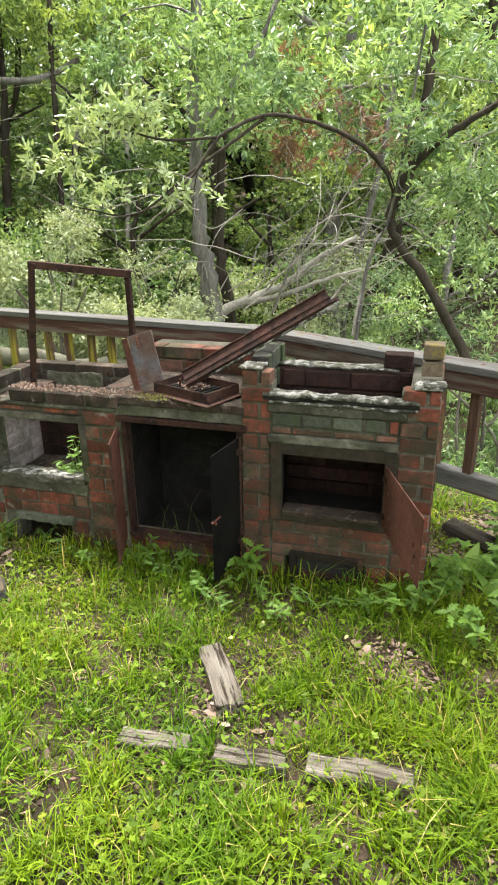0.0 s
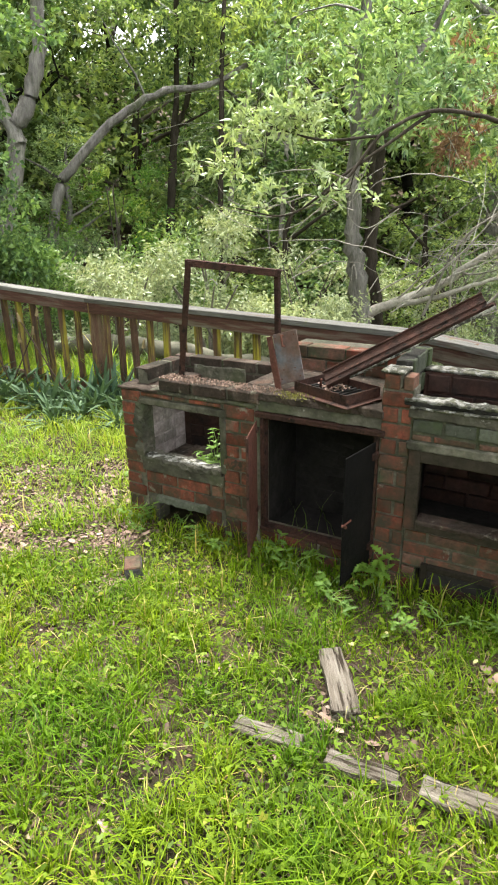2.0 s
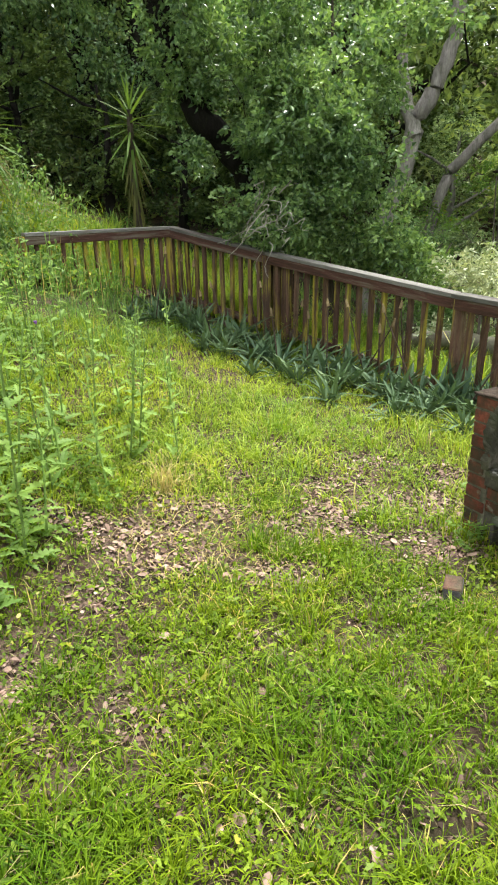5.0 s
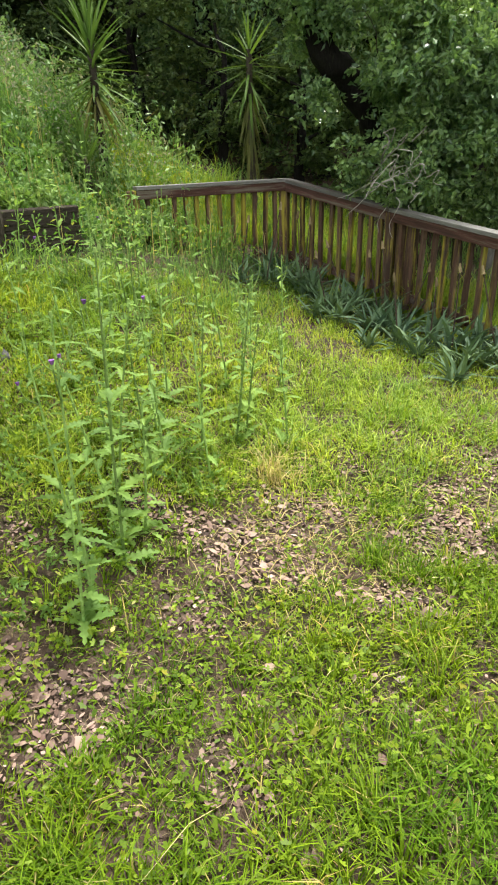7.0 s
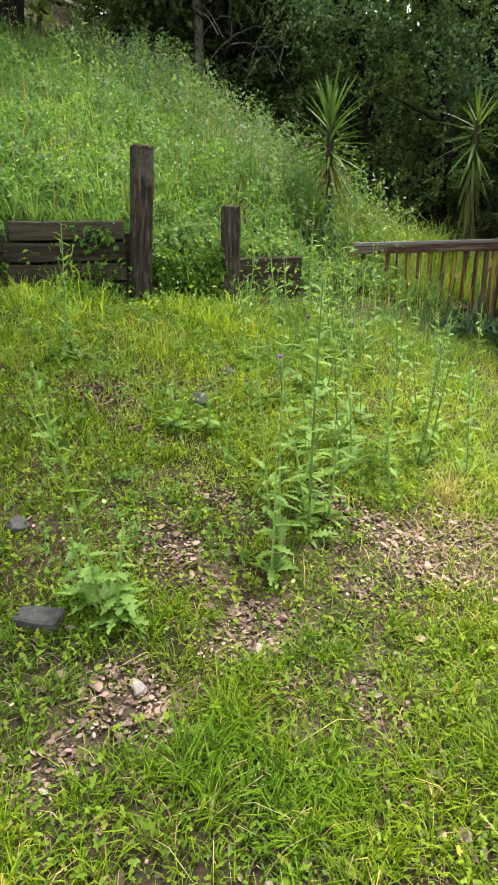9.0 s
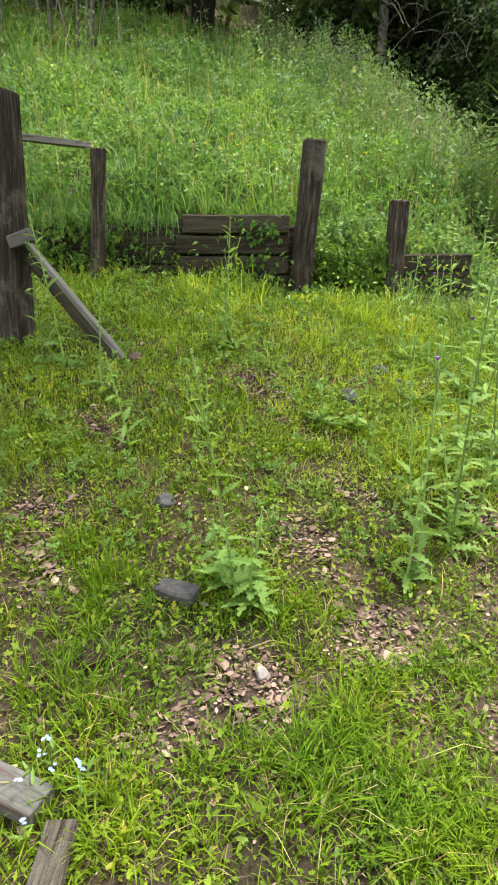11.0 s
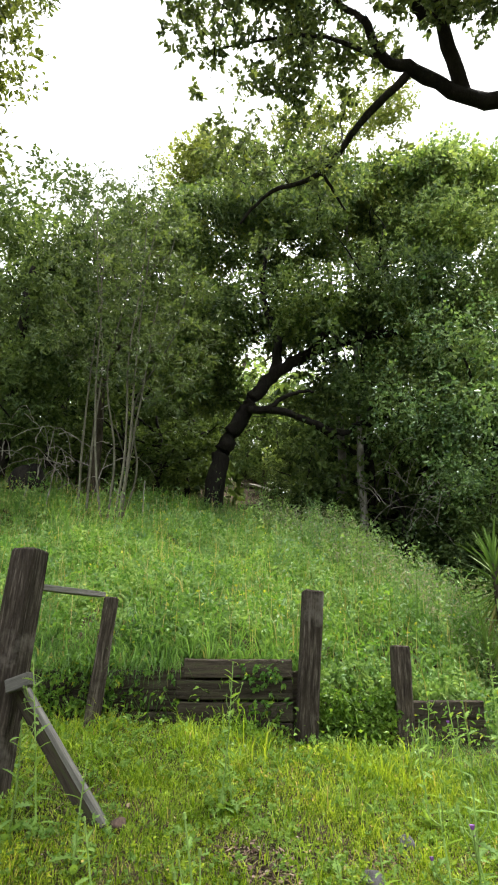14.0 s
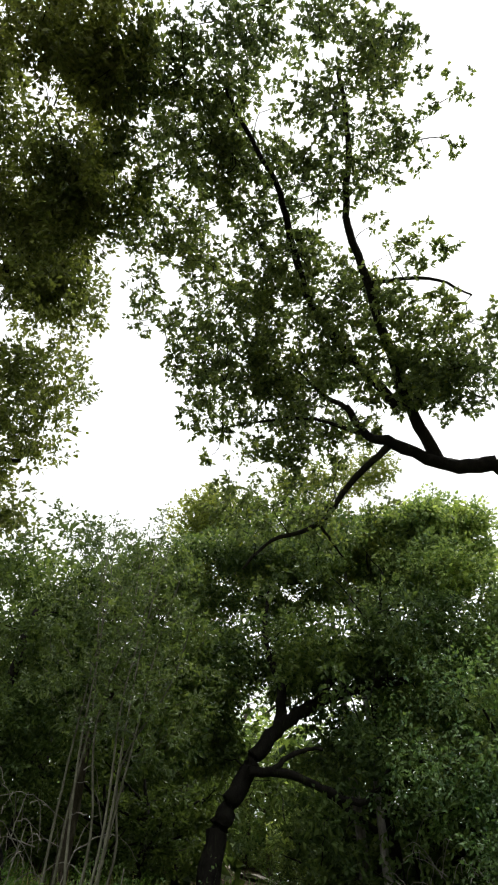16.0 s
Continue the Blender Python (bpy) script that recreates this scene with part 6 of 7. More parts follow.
def strap_leaf(key, length, width, bend, thick, material, fold=0.25, steps=5):
    """A long pointed leaf along x that bends down towards its tip, folded along its middle."""
    if key not in LEAF_CACHE:
        t = np.linspace(0, 1, steps + 1)
        w = width * 0.5 * np.minimum(1, 0.55 + 1.5 * t) * (1 - t**2.2)
        x, z = length * t * (1 - 0.15 * abs(bend) * t), -bend * length * t**2 * 0.5
        rows = [np.column_stack([x, w, z + fold * w]), np.column_stack([x, 0 * w, z - thick * (1 - t)]), np.column_stack([x, -w, z + fold * w])]
        v = np.stack(rows, 1).reshape(-1, 3)
        f = []
        for s in range(steps):
            for c in range(2):
                f.append((s * 3 + c, (s + 1) * 3 + c, (s + 1) * 3 + c + 1, s * 3 + c + 1))
        LEAF_CACHE[key] = np_mesh("leaf", v, np.array(f), material, True)
    return LEAF_CACHE[key]


def lobed_leaf(key, length, width, lobes, material):
    """A jagged, deeply lobed leaf along x."""
    if key not in LEAF_CACHE:
        v, f = [(0, 0, 0)], []
        n = lobes * 2
        for s in range(n + 1):
            t = s / n
            w = width * 0.5 * math.sin(math.pi * min(1, t * 0.85 + 0.12)) * (1.0 if s % 2 else 0.42)
            droop = -0.25 * length * t * t
            v += [(length * t + (0.02 * length if s % 2 else 0), w, droop + 0.15 * w), (length * t, 0, droop - 0.02 * length), (length * t + (0.02 * length if s % 2 else 0), -w, droop + 0.15 * w)]
        for s in range(n):
            a0, b0 = 1 + 3 * s, 1 + 3 * (s + 1)
            f += [(a0, b0, b0 + 1, a0 + 1), (a0 + 1, b0 + 1, b0 + 2, a0 + 2)]
        LEAF_CACHE[key] = np_mesh("leaf", v, np.array(f), material)
    return LEAF_CACHE[key]


plant_rng = random.Random(12)
U = plant_rng.uniform


def thistle(x, y, h, flowers, label):
    """A slender upright thistle: large jagged leaves at its foot, small ones up the stem, short branches with buds."""
    g = lz(x, y)
    root = thing("thistle", label, "thistle", pose(x, y, g, U(-7, 7), U(-7, 7), U(0, 360)), "thistles in the yard")
    bend = (U(-0.05, 0.05), U(-0.05, 0.05))
    spine = [(0, 0, -0.03), (bend[0] * 0.3, bend[1] * 0.3, h * 0.5), (bend[0], bend[1], h)]
    v, f = tube(spine, 0.0065, 0.003, 6, 5)
    part("stem", np_mesh("stem", v, f, M_STEM, True), M_STEM, root)
    path = catmull(spine, 12)
    tips = []
    if h > 0.55:
        for k in range(3):
            p = path[int(len(path) * U(0.62, 0.9))]
            a = U(0, 6.28)
            q = p + np.array([math.cos(a) * 0.06, math.sin(a) * 0.06, U(0.07, 0.14)])
            v, f = tube([p, (p + q) / 2 + [math.cos(a) * 0.012, math.sin(a) * 0.012, -0.01], q], 0.003, 0.002, 5, 3)
            part("branch", np_mesh("branch", v, f, M_STEM, True), M_STEM, root)
            tips.append(q)
    tips.append(path[-1])
    low = 4 if h > 0.4 else 10
    n = low + int(h * 30)
    for k in range(n):
        if k < low:
            t, size, pitch = 0.028 * k, U(0.6, 1.2), U(0, 55)
        else:
            t = 0.08 + 0.9 * (k - low) / max(1, n - low) + U(-0.02, 0.02)
            size, pitch = (0.95 - 0.5 * t) * U(0.6, 1.3), U(-15, 50)
        p = path[min(len(path) - 1, max(0, int(t * (len(path) - 1))))]
        me = lobed_leaf("thistle%d" % (k % 3), 0.12, 0.066 - 0.009 * (k % 3), 5 + k % 2, M_THISTLE)
        part("leaf", me, M_THISTLE, root, m=pose(p[0], p[1], max(0.012, p[2]), 0, 0, k * 137.5 + U(-25, 25)) @ pose(0, 0, 0, U(-20, 20), -pitch, 0) @ Matrix.Diagonal((size, size, size, 1)))
    for k, q in enumerate(tips):
        bm = bmesh.new()
        bmesh.ops.create_cone(bm, cap_ends=True, segments=8, radius1=0.0065, radius2=0.0045, depth=0.015, matrix=Matrix.Translation((q[0], q[1], q[2] + 0.004)))
        bud = part("bud", bm, M_STEM, root)
        if k < flowers:
            bm = bmesh.new()
            bmesh.ops.create_cone(bm, cap_ends=True, segments=9, radius1=0.005, radius2=0.009, depth=0.013, matrix=Matrix.Translation((q[0], q[1], q[2] + 0.017)))
            part("flower", bm, M_PURPLE, bud, "small purple bloom")
    return root


for x, y, h, fl in ((-2.21, 0.78, 1.05, 1), (-2.16, 0.72, 0.55, 0), (-2.39, 0.98, 1.2, 1), (-2.62, 0.86, 0.8, 1), (-2.92, 1.45, 0.9, 1), (-2.78, 1.62, 0.75, 0), (-2.98, 1.2, 0.8, 0),
                    (-3.2, 1.55, 0.7, 0), (-3.84, 2.54, 0.75, 0), (-3.1, 2.05, 0.65, 0), (-3.4, 2.3, 0.85, 0), (-1.95, 0.02, 0.95, 0), (-1.99, 0.09, 0.35, 0), (-2.02, -0.03, 0.3, 0), (-1.92, 0.07, 0.28, 0), (-3.75, 1.33, 0.95, 1),
                    (-3.97, 1.66, 0.9, 0), (-4.43, 1.28, 0.6, 0), (-4.56, 2.06, 0.75, 0), (-4.11, -0.05, 0.85, 0), (-4.2, 0.02, 0.5, 0), (-2.97, -0.51, 0.5, 0), (-3.29, 0.72, 0.33, 0), (-3.32, 0.53, 0.3, 0), (-3.9, -1.05, 0.9, 0),
                    (-3.75, -1.15, 0.6, 0), (-3.5, -0.75, 0.5, 0), (-4.2, 1.95, 0.95, 0), (-4.8, 1.9, 0.9, 1), (-5.0, 2.2, 1.0, 0), (-5.2, 2.45, 1.0, 0), (-4.9, 2.5, 0.9, 0), (-5.3, 1.9, 0.9, 0), (-4.7, 2.3, 0.85, 0), (-5.2, 1.5, 0.7, 0),
                    (-4.5, 2.6, 0.9, 0), (-3.55, 1.8, 0.75, 0), (-2.55, 1.15, 0.6, 0), (-5.45, 2.2, 1.1, 0), (-4.35, 2.3, 1.0, 0), (-2.5, 1.02, 0.85, 1), (-2.7, 1.1, 0.9, 0), (-2.85, 1.35, 0.85, 0), (-3.0, 1.7, 0.8, 0), (-3.05, 1.95, 0.9, 0), (-3.3, 2.15, 0.8, 0),
                    (-2.9, 2.2, 0.7, 0), (-3.5, 2.6, 0.9, 0), (-3.65, 2.3, 0.95, 0), (-3.2, 1.3, 0.95, 0)):
    thistle(x, y, h, fl, "tall slender green thistle with jagged leaves" if h > 0.5 else "low thistle with broad jagged leaves")


def weed(x, y, size, count, label, z=None, spread=0.1, leaf=0.75):
    g = lz(x, y) if z is None else z
    root = thing("weed", label, "weed", pose(x, y, g, 0, 0, U(0, 360)), "weeds round the stove")
    for k in range(count):
        v, f = tube([(0, 0, -0.01), (U(-1, 1) * spread * 0.4, U(-1, 1) * spread * 0.4, size * 0.5), (U(-1, 1) * spread, U(-1, 1) * spread, size * U(0.7, 1.1))], 0.0025, 0.0012, 5, 3)
        part("stem", np_mesh("stem", v, f, M_STEM, True), M_STEM, root)
        tip = v[-3:].mean(0)
        for q in range(7):
            s = size * U(0.9, 1.5) * leaf
            me = lobed_leaf("weed", 0.3, 0.2, 4, M_WEEDLEAF)
            part("leaf", me, M_WEEDLEAF, root, m=Matrix.Translation(Vector(tip) * U(0.45, 1.0)) @ pose(0, 0, 0, U(-20, 20), -U(-10, 30), q * 103 + U(-20, 20)) @ Matrix.Diagonal((s, s, s, 1)))
    return root


def at_stove(u, v):
    p = STOVE @ Vector((u, v, 0))
    return p.x, p.y


for u, v, s, n in ((0.14, -0.08, 0.13, 5), (0.2, -0.14, 0.08, 3), (0.58, -0.12, 0.11, 4), (0.72, -0.14, 0.12, 4), (0.33, 0.02, 0.08, 3), (0.95, -0.12, 0.14, 4), (1.1, -0.16, 0.14, 4), (1.25, -0.2, 0.13, 4), (1.45, -0.1, 0.2, 5),
                   (1.52, -0.2, 0.1, 4), (1.74, -0.2, 0.09, 4), (1.9, -0.18, 0.1, 4), (2.0, -0.2, 0.15, 4), (2.2, -0.12, 0.17, 5), (2.3, 0.0, 0.2, 6), (2.4, 0.15, 0.2, 6), (2.5, -0.1, 0.2, 5), (2.35, -0.3, 0.18, 5), (-0.1, 0.2, 0.14, 4),
                   (1.35, -0.32, 0.12, 4), (1.62, -0.3, 0.12, 4), (2.6, 0.25, 0.25, 6), (2.75, 0.05, 0.22, 6), (2.55, 0.5, 0.25, 6)):
    x, y = at_stove(u, v)
    weed(x, y, s, n, "bright green broad-leaved weed at the stove's foot")
for u, v, s in ((0.44, 0.10, 0.12), (0.54, 0.11, 0.15)):
    x, y = at_stove(u, v)
    weed(x, y, s, 5, "green weed sprouting inside the brick firebox", 0.3, 0.09, 0.85)
x, y = at_stove(0.5, 0.13)
weed(x, y, 0.25, 3, "green weed sprouting inside the brick firebox", 0.3, 0.04, 0.35)

# forget-me-nots round the grey board
for k in range(9):
    x, y = -1.24 + U(-0.12, 0.16), -0.52 + U(-0.16, 0.14)
    root = thing("forget_me_not", "small weed with pale blue flowers", "wildflower", pose(x, y, lz(x, y), 0, 0, U(0, 360)), "forget-me-nots")
    h = U(0.09, 0.17)
    v, f = tube([(0, 0, -0.01), (U(-0.01, 0.01), U(-0.01, 0.01), h * 0.6), (U(-0.03, 0.03), U(-0.03, 0.03), h)], 0.0018, 0.001, 5, 3)
    part("stem", np_mesh("stem", v, f, M_STEM, True), M_STEM, root)
    top = v[-5:].mean(0)
    for q in range(4):
        part("leaf", strap_leaf("forget", 0.05, 0.012, 0.3, 0.0, M_WEEDLEAF, 0.2, 4), M_WEEDLEAF, root, m=pose(0, 0, h * 0.15 * (q + 1), 0, -U(20, 50), q * 100 + U(-20, 20)))
    for q in range(3):
        petals = []
        for a in range(5):
            c, sn = math.cos(a * 1.2566), math.sin(a * 1.2566)
            petals.append((np.array([(0, 0, 0), (c * 0.004 - sn * 0.0028, sn * 0.004 + c * 0.0028, 0.001), (c * 0.0068, sn * 0.0068, 0.0015), (c * 0.004 + sn * 0.0028, sn * 0.004 - c * 0.0028, 0.001)]), np.array([(0, 1, 2, 3)])))
        v, f = join(petals)
        part("flower", np_mesh("flower", v, f, M_FORGET), M_FORGET, root, "pale blue flower", pose(top[0] + U(-0.012, 0.012), top[1] + U(-0.012, 0.012), top[2] + U(0, 0.008), U(-20, 20), U(-20, 20), U(0, 70)))

# dock leaves by the right end of the stove
for x, y in ((0.96, 2.36), (1.02, 2.18), (1.14, 2.3)):
    root = thing("dock_plant", "broad-leaved dock plant in the grass", "weed", pose(x, y, lz(x, y)), "dock plants")
    for k in range(6):
        s = U(0.8, 1.2)
        part("leaf", strap_leaf("dock", 0.17, 0.065, 0.5, 0.0, M_WEEDLEAF, 0.2, 6), M_WEEDLEAF, root, m=pose(0, 0, 0.01, 0, -U(25, 65), k * 60 + U(-20, 20)) @ Matrix.Diagonal((s, s, s, 1)))


def aloe(x, y, size, stalk, label):
    g = lz(x, y)
    root = thing("aloe", label, "aloe", pose(x + U(-0.2, 0.2), y + U(-0.14, 0.14), g - 0.02, U(-14, 14), U(-12, 12), U(0, 360)), "aloes along the fence")
    for k in range(25):
        t = k / 25
        s = size * U(0.45, 1.2) * (1 - 0.15 * t)
        part("leaf", strap_leaf("aloe%d" % (k % 3), 0.42, 0.047, 0.15 + 0.4 * (k % 3), 0.014, M_ALOE, 0.35, 5), M_ALOE, root, m=pose(0, 0, 0.02 + 0.05 * t, 0, 0, k * 137.5) @ pose(U(-0.05, 0.05), U(-0.05, 0.05), 0, U(-25, 25), -(14 + 62 * t + U(-18, 18)), 0) @ Matrix.Diagonal((s, s, s, 1)))
    if stalk:
        lean = (U(-0.12, 0.22), U(-0.05, 0.05))
        v, f = tube([(0, 0, 0), (lean[0] * 0.5, lean[1] * 0.5, stalk * 0.5), (lean[0], lean[1], stalk)], 0.008, 0.005, 6, 4)
        st = part("flower_stalk", np_mesh("flower_stalk", v, f, M_STALK, True), M_STALK, root, "dry brown flower stalk")
        bm = bmesh.new()
        bmesh.ops.create_cone(bm, cap_ends=True, segments=8, radius1=0.015, radius2=0.007, depth=0.07)
        rough_up(bm, 0.008, 60, 1)
        part("seed_head", bm, M_POD, st, "straw-coloured seed head", Matrix.Translation((lean[0], lean[1], stalk + 0.02)))
    return root


for x, y, s, st in ((-1.85, 4.45, 1.0, 0), (-2.15, 4.62, 1.15, 0.62), (-2.5, 4.5, 1.1, 0), (-2.35, 4.25, 0.9, 0), (-2.8, 4.68, 1.2, 0.85), (-3.05, 4.4, 1.0, 0.62), (-3.3, 4.75, 1.15, 0.75), (-3.55, 4.45, 1.0, 0), (-3.8, 4.7, 1.1, 0.72),
                    (-4.05, 4.35, 1.0, 0.6), (-4.3, 4.7, 1.1, 0.66), (-4.55, 4.3, 1.0, 0), (-4.8, 4.65, 1.05, 0.75), (-5.05, 4.3, 0.95, 0.55), (-5.3, 4.55, 1.0, 0), (-5.6, 4.35, 0.9, 0.7), (-5.9, 4.3, 0.95, 0), (-2.75, 4.15, 0.8, 0),
                    (-3.4, 4.1, 0.85, 0), (-4.6, 4.0, 0.8, 0), (-5.5, 4.0, 0.8, 0.8), (-3.95, 4.05, 0.8, 0), (-2.05, 4.2, 0.8, 0), (-5.15, 4.85, 1.0, 0), (-5.75, 3.75, 0.75, 0.6), (-2.0, 4.85, 1.0, 0), (-2.3, 4.8, 0.9, 0), (-2.65, 4.35, 0.85, 0), (-3.15, 4.6, 0.95, 0.7), (-3.45, 4.9, 1.0, 0), (-3.7, 4.25, 0.9, 0), (-4.15, 4.55, 0.95, 0), (-4.45, 4.9, 1.0, 0.8), (-4.95, 4.45, 0.9, 0), (-5.4, 4.2, 0.8, 0), (-4.75, 4.3, 0.85, 0), (-2.25, 4.4, 1.0, 0), (-2.45, 4.7, 1.0, 0), (-2.6, 4.6, 0.9, 0), (-2.95, 4.55, 1.0, 0), (-3.25, 4.35, 0.85, 0), (-3.6, 4.65, 0.95, 0), (-3.85, 4.45, 0.9, 0.6), (-4.0, 4.85, 1.0, 0),
                    (-4.25, 4.4, 0.85, 0), (-4.6, 4.65, 0.95, 0.7), (-4.9, 4.9, 0.95, 0), (-5.0, 4.6, 0.9, 0), (-5.25, 4.4, 0.85, 0.75), (-5.5, 4.6, 0.9, 0), (-5.75, 4.5, 0.85, 0), (-3.0, 4.75, 1.0, 0.8), (-1.95, 4.6, 0.95, 0), (-2.1, 4.4, 0.85, 0)):
    aloe(x, y, s, st, "blue-green aloe rosette by the railing" if not st else "blue-green aloe with a dry flower stalk")


def yucca(x, y, trunk_h, crown_z, skirt, label):
    g = lz(x, y)
    root = thing("yucca", label, "yucca", pose(x, y, g), "yuccas behind the fence")
    v, f = tube([(0.05, 0.02, -0.1), (0.02, 0, trunk_h * 0.5), (0, 0, trunk_h)], 0.05, 0.04, 8, 5)
    part("trunk", np_mesh("trunk", v, f, M_BARK_OLIVE, True), M_BARK_OLIVE, root)
    n = 100
    for k in range(n):
        t = k / n
        pitch = (-82 + 40 * t if t < 0.66 else -55 + 410 * (t - 0.66)) if skirt else -62 + 150 * t
        z = trunk_h - (1.15 if skirt else 0.6) * (1 - t) ** 1.1 + 0.02
        s = U(0.8, 1.15) * (0.95 if t < 0.9 else 0.8)
        mat_leaf = M_YUCCA_DRY if t < (0.6 if skirt else 0.2) else M_YUCCA
        me = strap_leaf("yucca" + mat_leaf.name, 0.64, 0.042, 0.2, 0.0, mat_leaf, 0.3, 4)
        part("leaf", me, mat_leaf, root, m=pose(0, 0, z, 0, 0, k * 137.5) @ pose(0, 0, 0, U(-20, 20), -(pitch + U(-8, 8)), 0) @ Matrix.Diagonal((s, s, s, 1)))
    return root


y2 = lz(-7.63, 3.26)
yucca(-7.63, 3.26, 2.78 - y2, 0, False, "young yucca with a spiky green crown")
y1 = lz(-7.80, 5.42)
yucca(-7.80, 5.42, 2.85 - y1, 0, True, "yucca with a drooping skirt of blades")
yucca(-7.35, 2.95, 1.65 - lz(-7.35, 2.95), 0, True, "small yucca beside the fence end")

# ---- grass, weeds and litter ----
BARE = [(-1.77, 2.74, 0.85), (-1.9, 2.45, 0.6), (-1.35, 2.5, 0.25), (-2.27, 1.65, 0.6), (-2.5, 1.35, 0.3), (-3.6, 0.25, 0.4), (-3.93, 0.86, 0.2), (-2.73, 0.49, 0.22), (-1.56, 0.01, 0.24), (-1.42, -0.13, 0.16), (-1.18, 0.06, 0.13), (-1.9, 0.56, 0.2),
        (-1.72, 0.42, 0.15), (-1.54, 0.57, 0.12), (-2.1, 0.48, 0.2), (-2.35, 0.33, 0.18), (-2.53, -0.2, 0.18), (-2.25, -0.78, 0.26), (-2.47, -0.76, 0.2), (-3.11, -0.63, 0.24), (-0.91, 0.89, 0.14), (-1.53, 0.88, 0.16), (-0.79, 2.11, 0.16),
        (1.2, 2.75, 0.45), (1.05, 2.5, 0.25), (0.62, 1.72, 0.14), (0.5, 1.85, 0.1), (0.22, 1.33, 0.08), (0.4, 1.29, 0.09), (-0.3, 1.44, 0.07), (-0.11, 1.72, 0.1), (-0.12, 1.62, 0.08), (-0.55, 1.75, 0.1)]
LUSH = [(-1.4, 0.33, 0.3), (-1.2, 0.55, 0.4), (-1.77, -0.6, 0.28), (-1.24, -0.3, 0.22), (-1.8, 0.22, 0.14), (-2.13, -0.6, 0.25), (-1.34, 1.86, 0.5), (-0.82, 1.6, 0.55), (-1.1, 1.15, 0.4), (-0.45, 1.2, 0.5), (0.3, 1.6, 0.45), (0.6, 1.2, 0.5),
        (0.0, 1.1, 0.4), (-1.75, 2.15, 0.25), (-0.4, 2.1, 0.4), (0.7, 2.1, 0.4), (-1.9, 1.9, 0.2)]


def lushness(p):
    """How thick and long the lawn stands: 0 on worn herby ground, 1 in rank patches."""
    g = np.zeros(len(p))
    for x, y, r in LUSH:
        g = np.maximum(g, np.exp(-((p[:, 0] - x) ** 2 + (p[:, 1] - y) ** 2) / (r * r)))
    wob = np.sin(4.3 * p[:, 0] + 2.1 * np.sin(3.7 * p[:, 1])) * np.sin(5.1 * p[:, 1] + 1.7 * np.sin(4.1 * p[:, 0]))
    return np.clip(0.24 + 0.7 * g + 0.24 * wob, 0.05, 1)


def in_front(p, spare=0.04):
    """Thins what stands behind the walker's back."""
    a = np.degrees(np.arctan2(-p[:, 0], p[:, 1]))
    blur = rng.uniform(0, 1, len(p)) ** 2 * 34
    return p[((a > -32 - blur) & (a < 122 + blur)) | (rng.uniform(size=len(p)) < spare)]


def bareness(p):
    b = np.zeros(len(p))
    wob = 0.25 * np.sin(9 * p[:, 0] + 4 * p[:, 1]) + 0.25 * np.sin(11 * p[:, 1] - 6 * p[:, 0])
    for x, y, r in BARE:
        d = np.hypot(p[:, 0] - x, p[:, 1] - y) / r
        b = np.maximum(b, step(-(d + 1.4 * wob), -1.05, -0.1))
    speck = 0.5 + 0.5 * np.sin(23 * p[:, 0] + 3 * np.sin(17 * p[:, 1])) * np.sin(21 * p[:, 1] + 3 * np.sin(19 * p[:, 0]))
    return b * (0.72 + 0.28 * speck)


inv = np.array(STOVE.inverted())


def keep_clear(p):
    """Not inside the stove, nor in the timber wall."""
    s = np.column_stack([p, np.zeros(len(p)), np.ones(len(p))]) @ inv.T
    inside = (s[:, 0] > -0.01) & (s[:, 0] < 2.19) & (s[:, 1] > -0.015) & (s[:, 1] < 0.7)
    wall = (p[:, 0] < -5.55) & (p[:, 0] > -5.85) & (p[:, 1] > -3) & (p[:, 1] < 0.7)
    return ~(inside | wall)


def scatter(n, x0, x1, y0, y1, centre=(0, 0), near=0.0, far=99.0, bare=0.0, tuft=0.0):
    p = np.column_stack([rng.uniform(x0, x1, n), rng.uniform(y0, y1, n)])
    r = np.hypot(p[:, 0] - centre[0], p[:, 1] - centre[1])
    ok = (r >= near) & (r < far) & keep_clear(p)
    if bare:
        ok &= rng.uniform(size=n) > bare * bareness(p)
    if tuft:
        cl = np.sin(5.3 * p[:, 0] + 2 * np.sin(3.1 * p[:, 1])) * np.sin(4.7 * p[:, 1] + 2 * np.sin(2.3 * p[:, 0]))
        ok &= rng.uniform(size=n) < 1 - tuft * (0.5 - 0.5 * cl)
    return p[ok]


def height_field(p, lo, hi):
    c = 0.5 + 0.5 * np.sin(2.9 * p[:, 0] + 1.7 * np.sin(2.2 * p[:, 1])) * np.sin(3.3 * p[:, 1] + 1.3 * np.sin(1.9 * p[:, 0]))
    return lo + (hi - lo) * c


def stuff(name, label, category, vf, material):
    return thing(name, label, category, kind="stuff", data=np_mesh(name, *vf, material))


p = in_front(scatter(15500, -4.2, 1.9, -1.6, 3.3, far=3.5, near=0.4, bare=0.93, tuft=0.55))
g = lushness(p)
ok = rng.uniform(size=len(p)) < 0.2 + 0.8 * g
p, g = p[ok], g[ok]
stuff("grass", "bright green grass tufts of the yard", "grass", tufts(p, 19, 0.019, (0.04 + 0.054 * g) * (1 - 0.4 * bareness(p)), 0.0048, 1.0), M_GRASS)
p = in_front(scatter(125000, -4.2, 1.9, -1.6, 3.3, far=3.5, near=0.4, bare=0.84, tuft=0.7))
stuff("grass", "short fine grass between the tufts", "grass", blades(on_land(p, 0.004), 0.022 + 0.03 * lushness(p), 0.004, 1.3), M_GRASS)
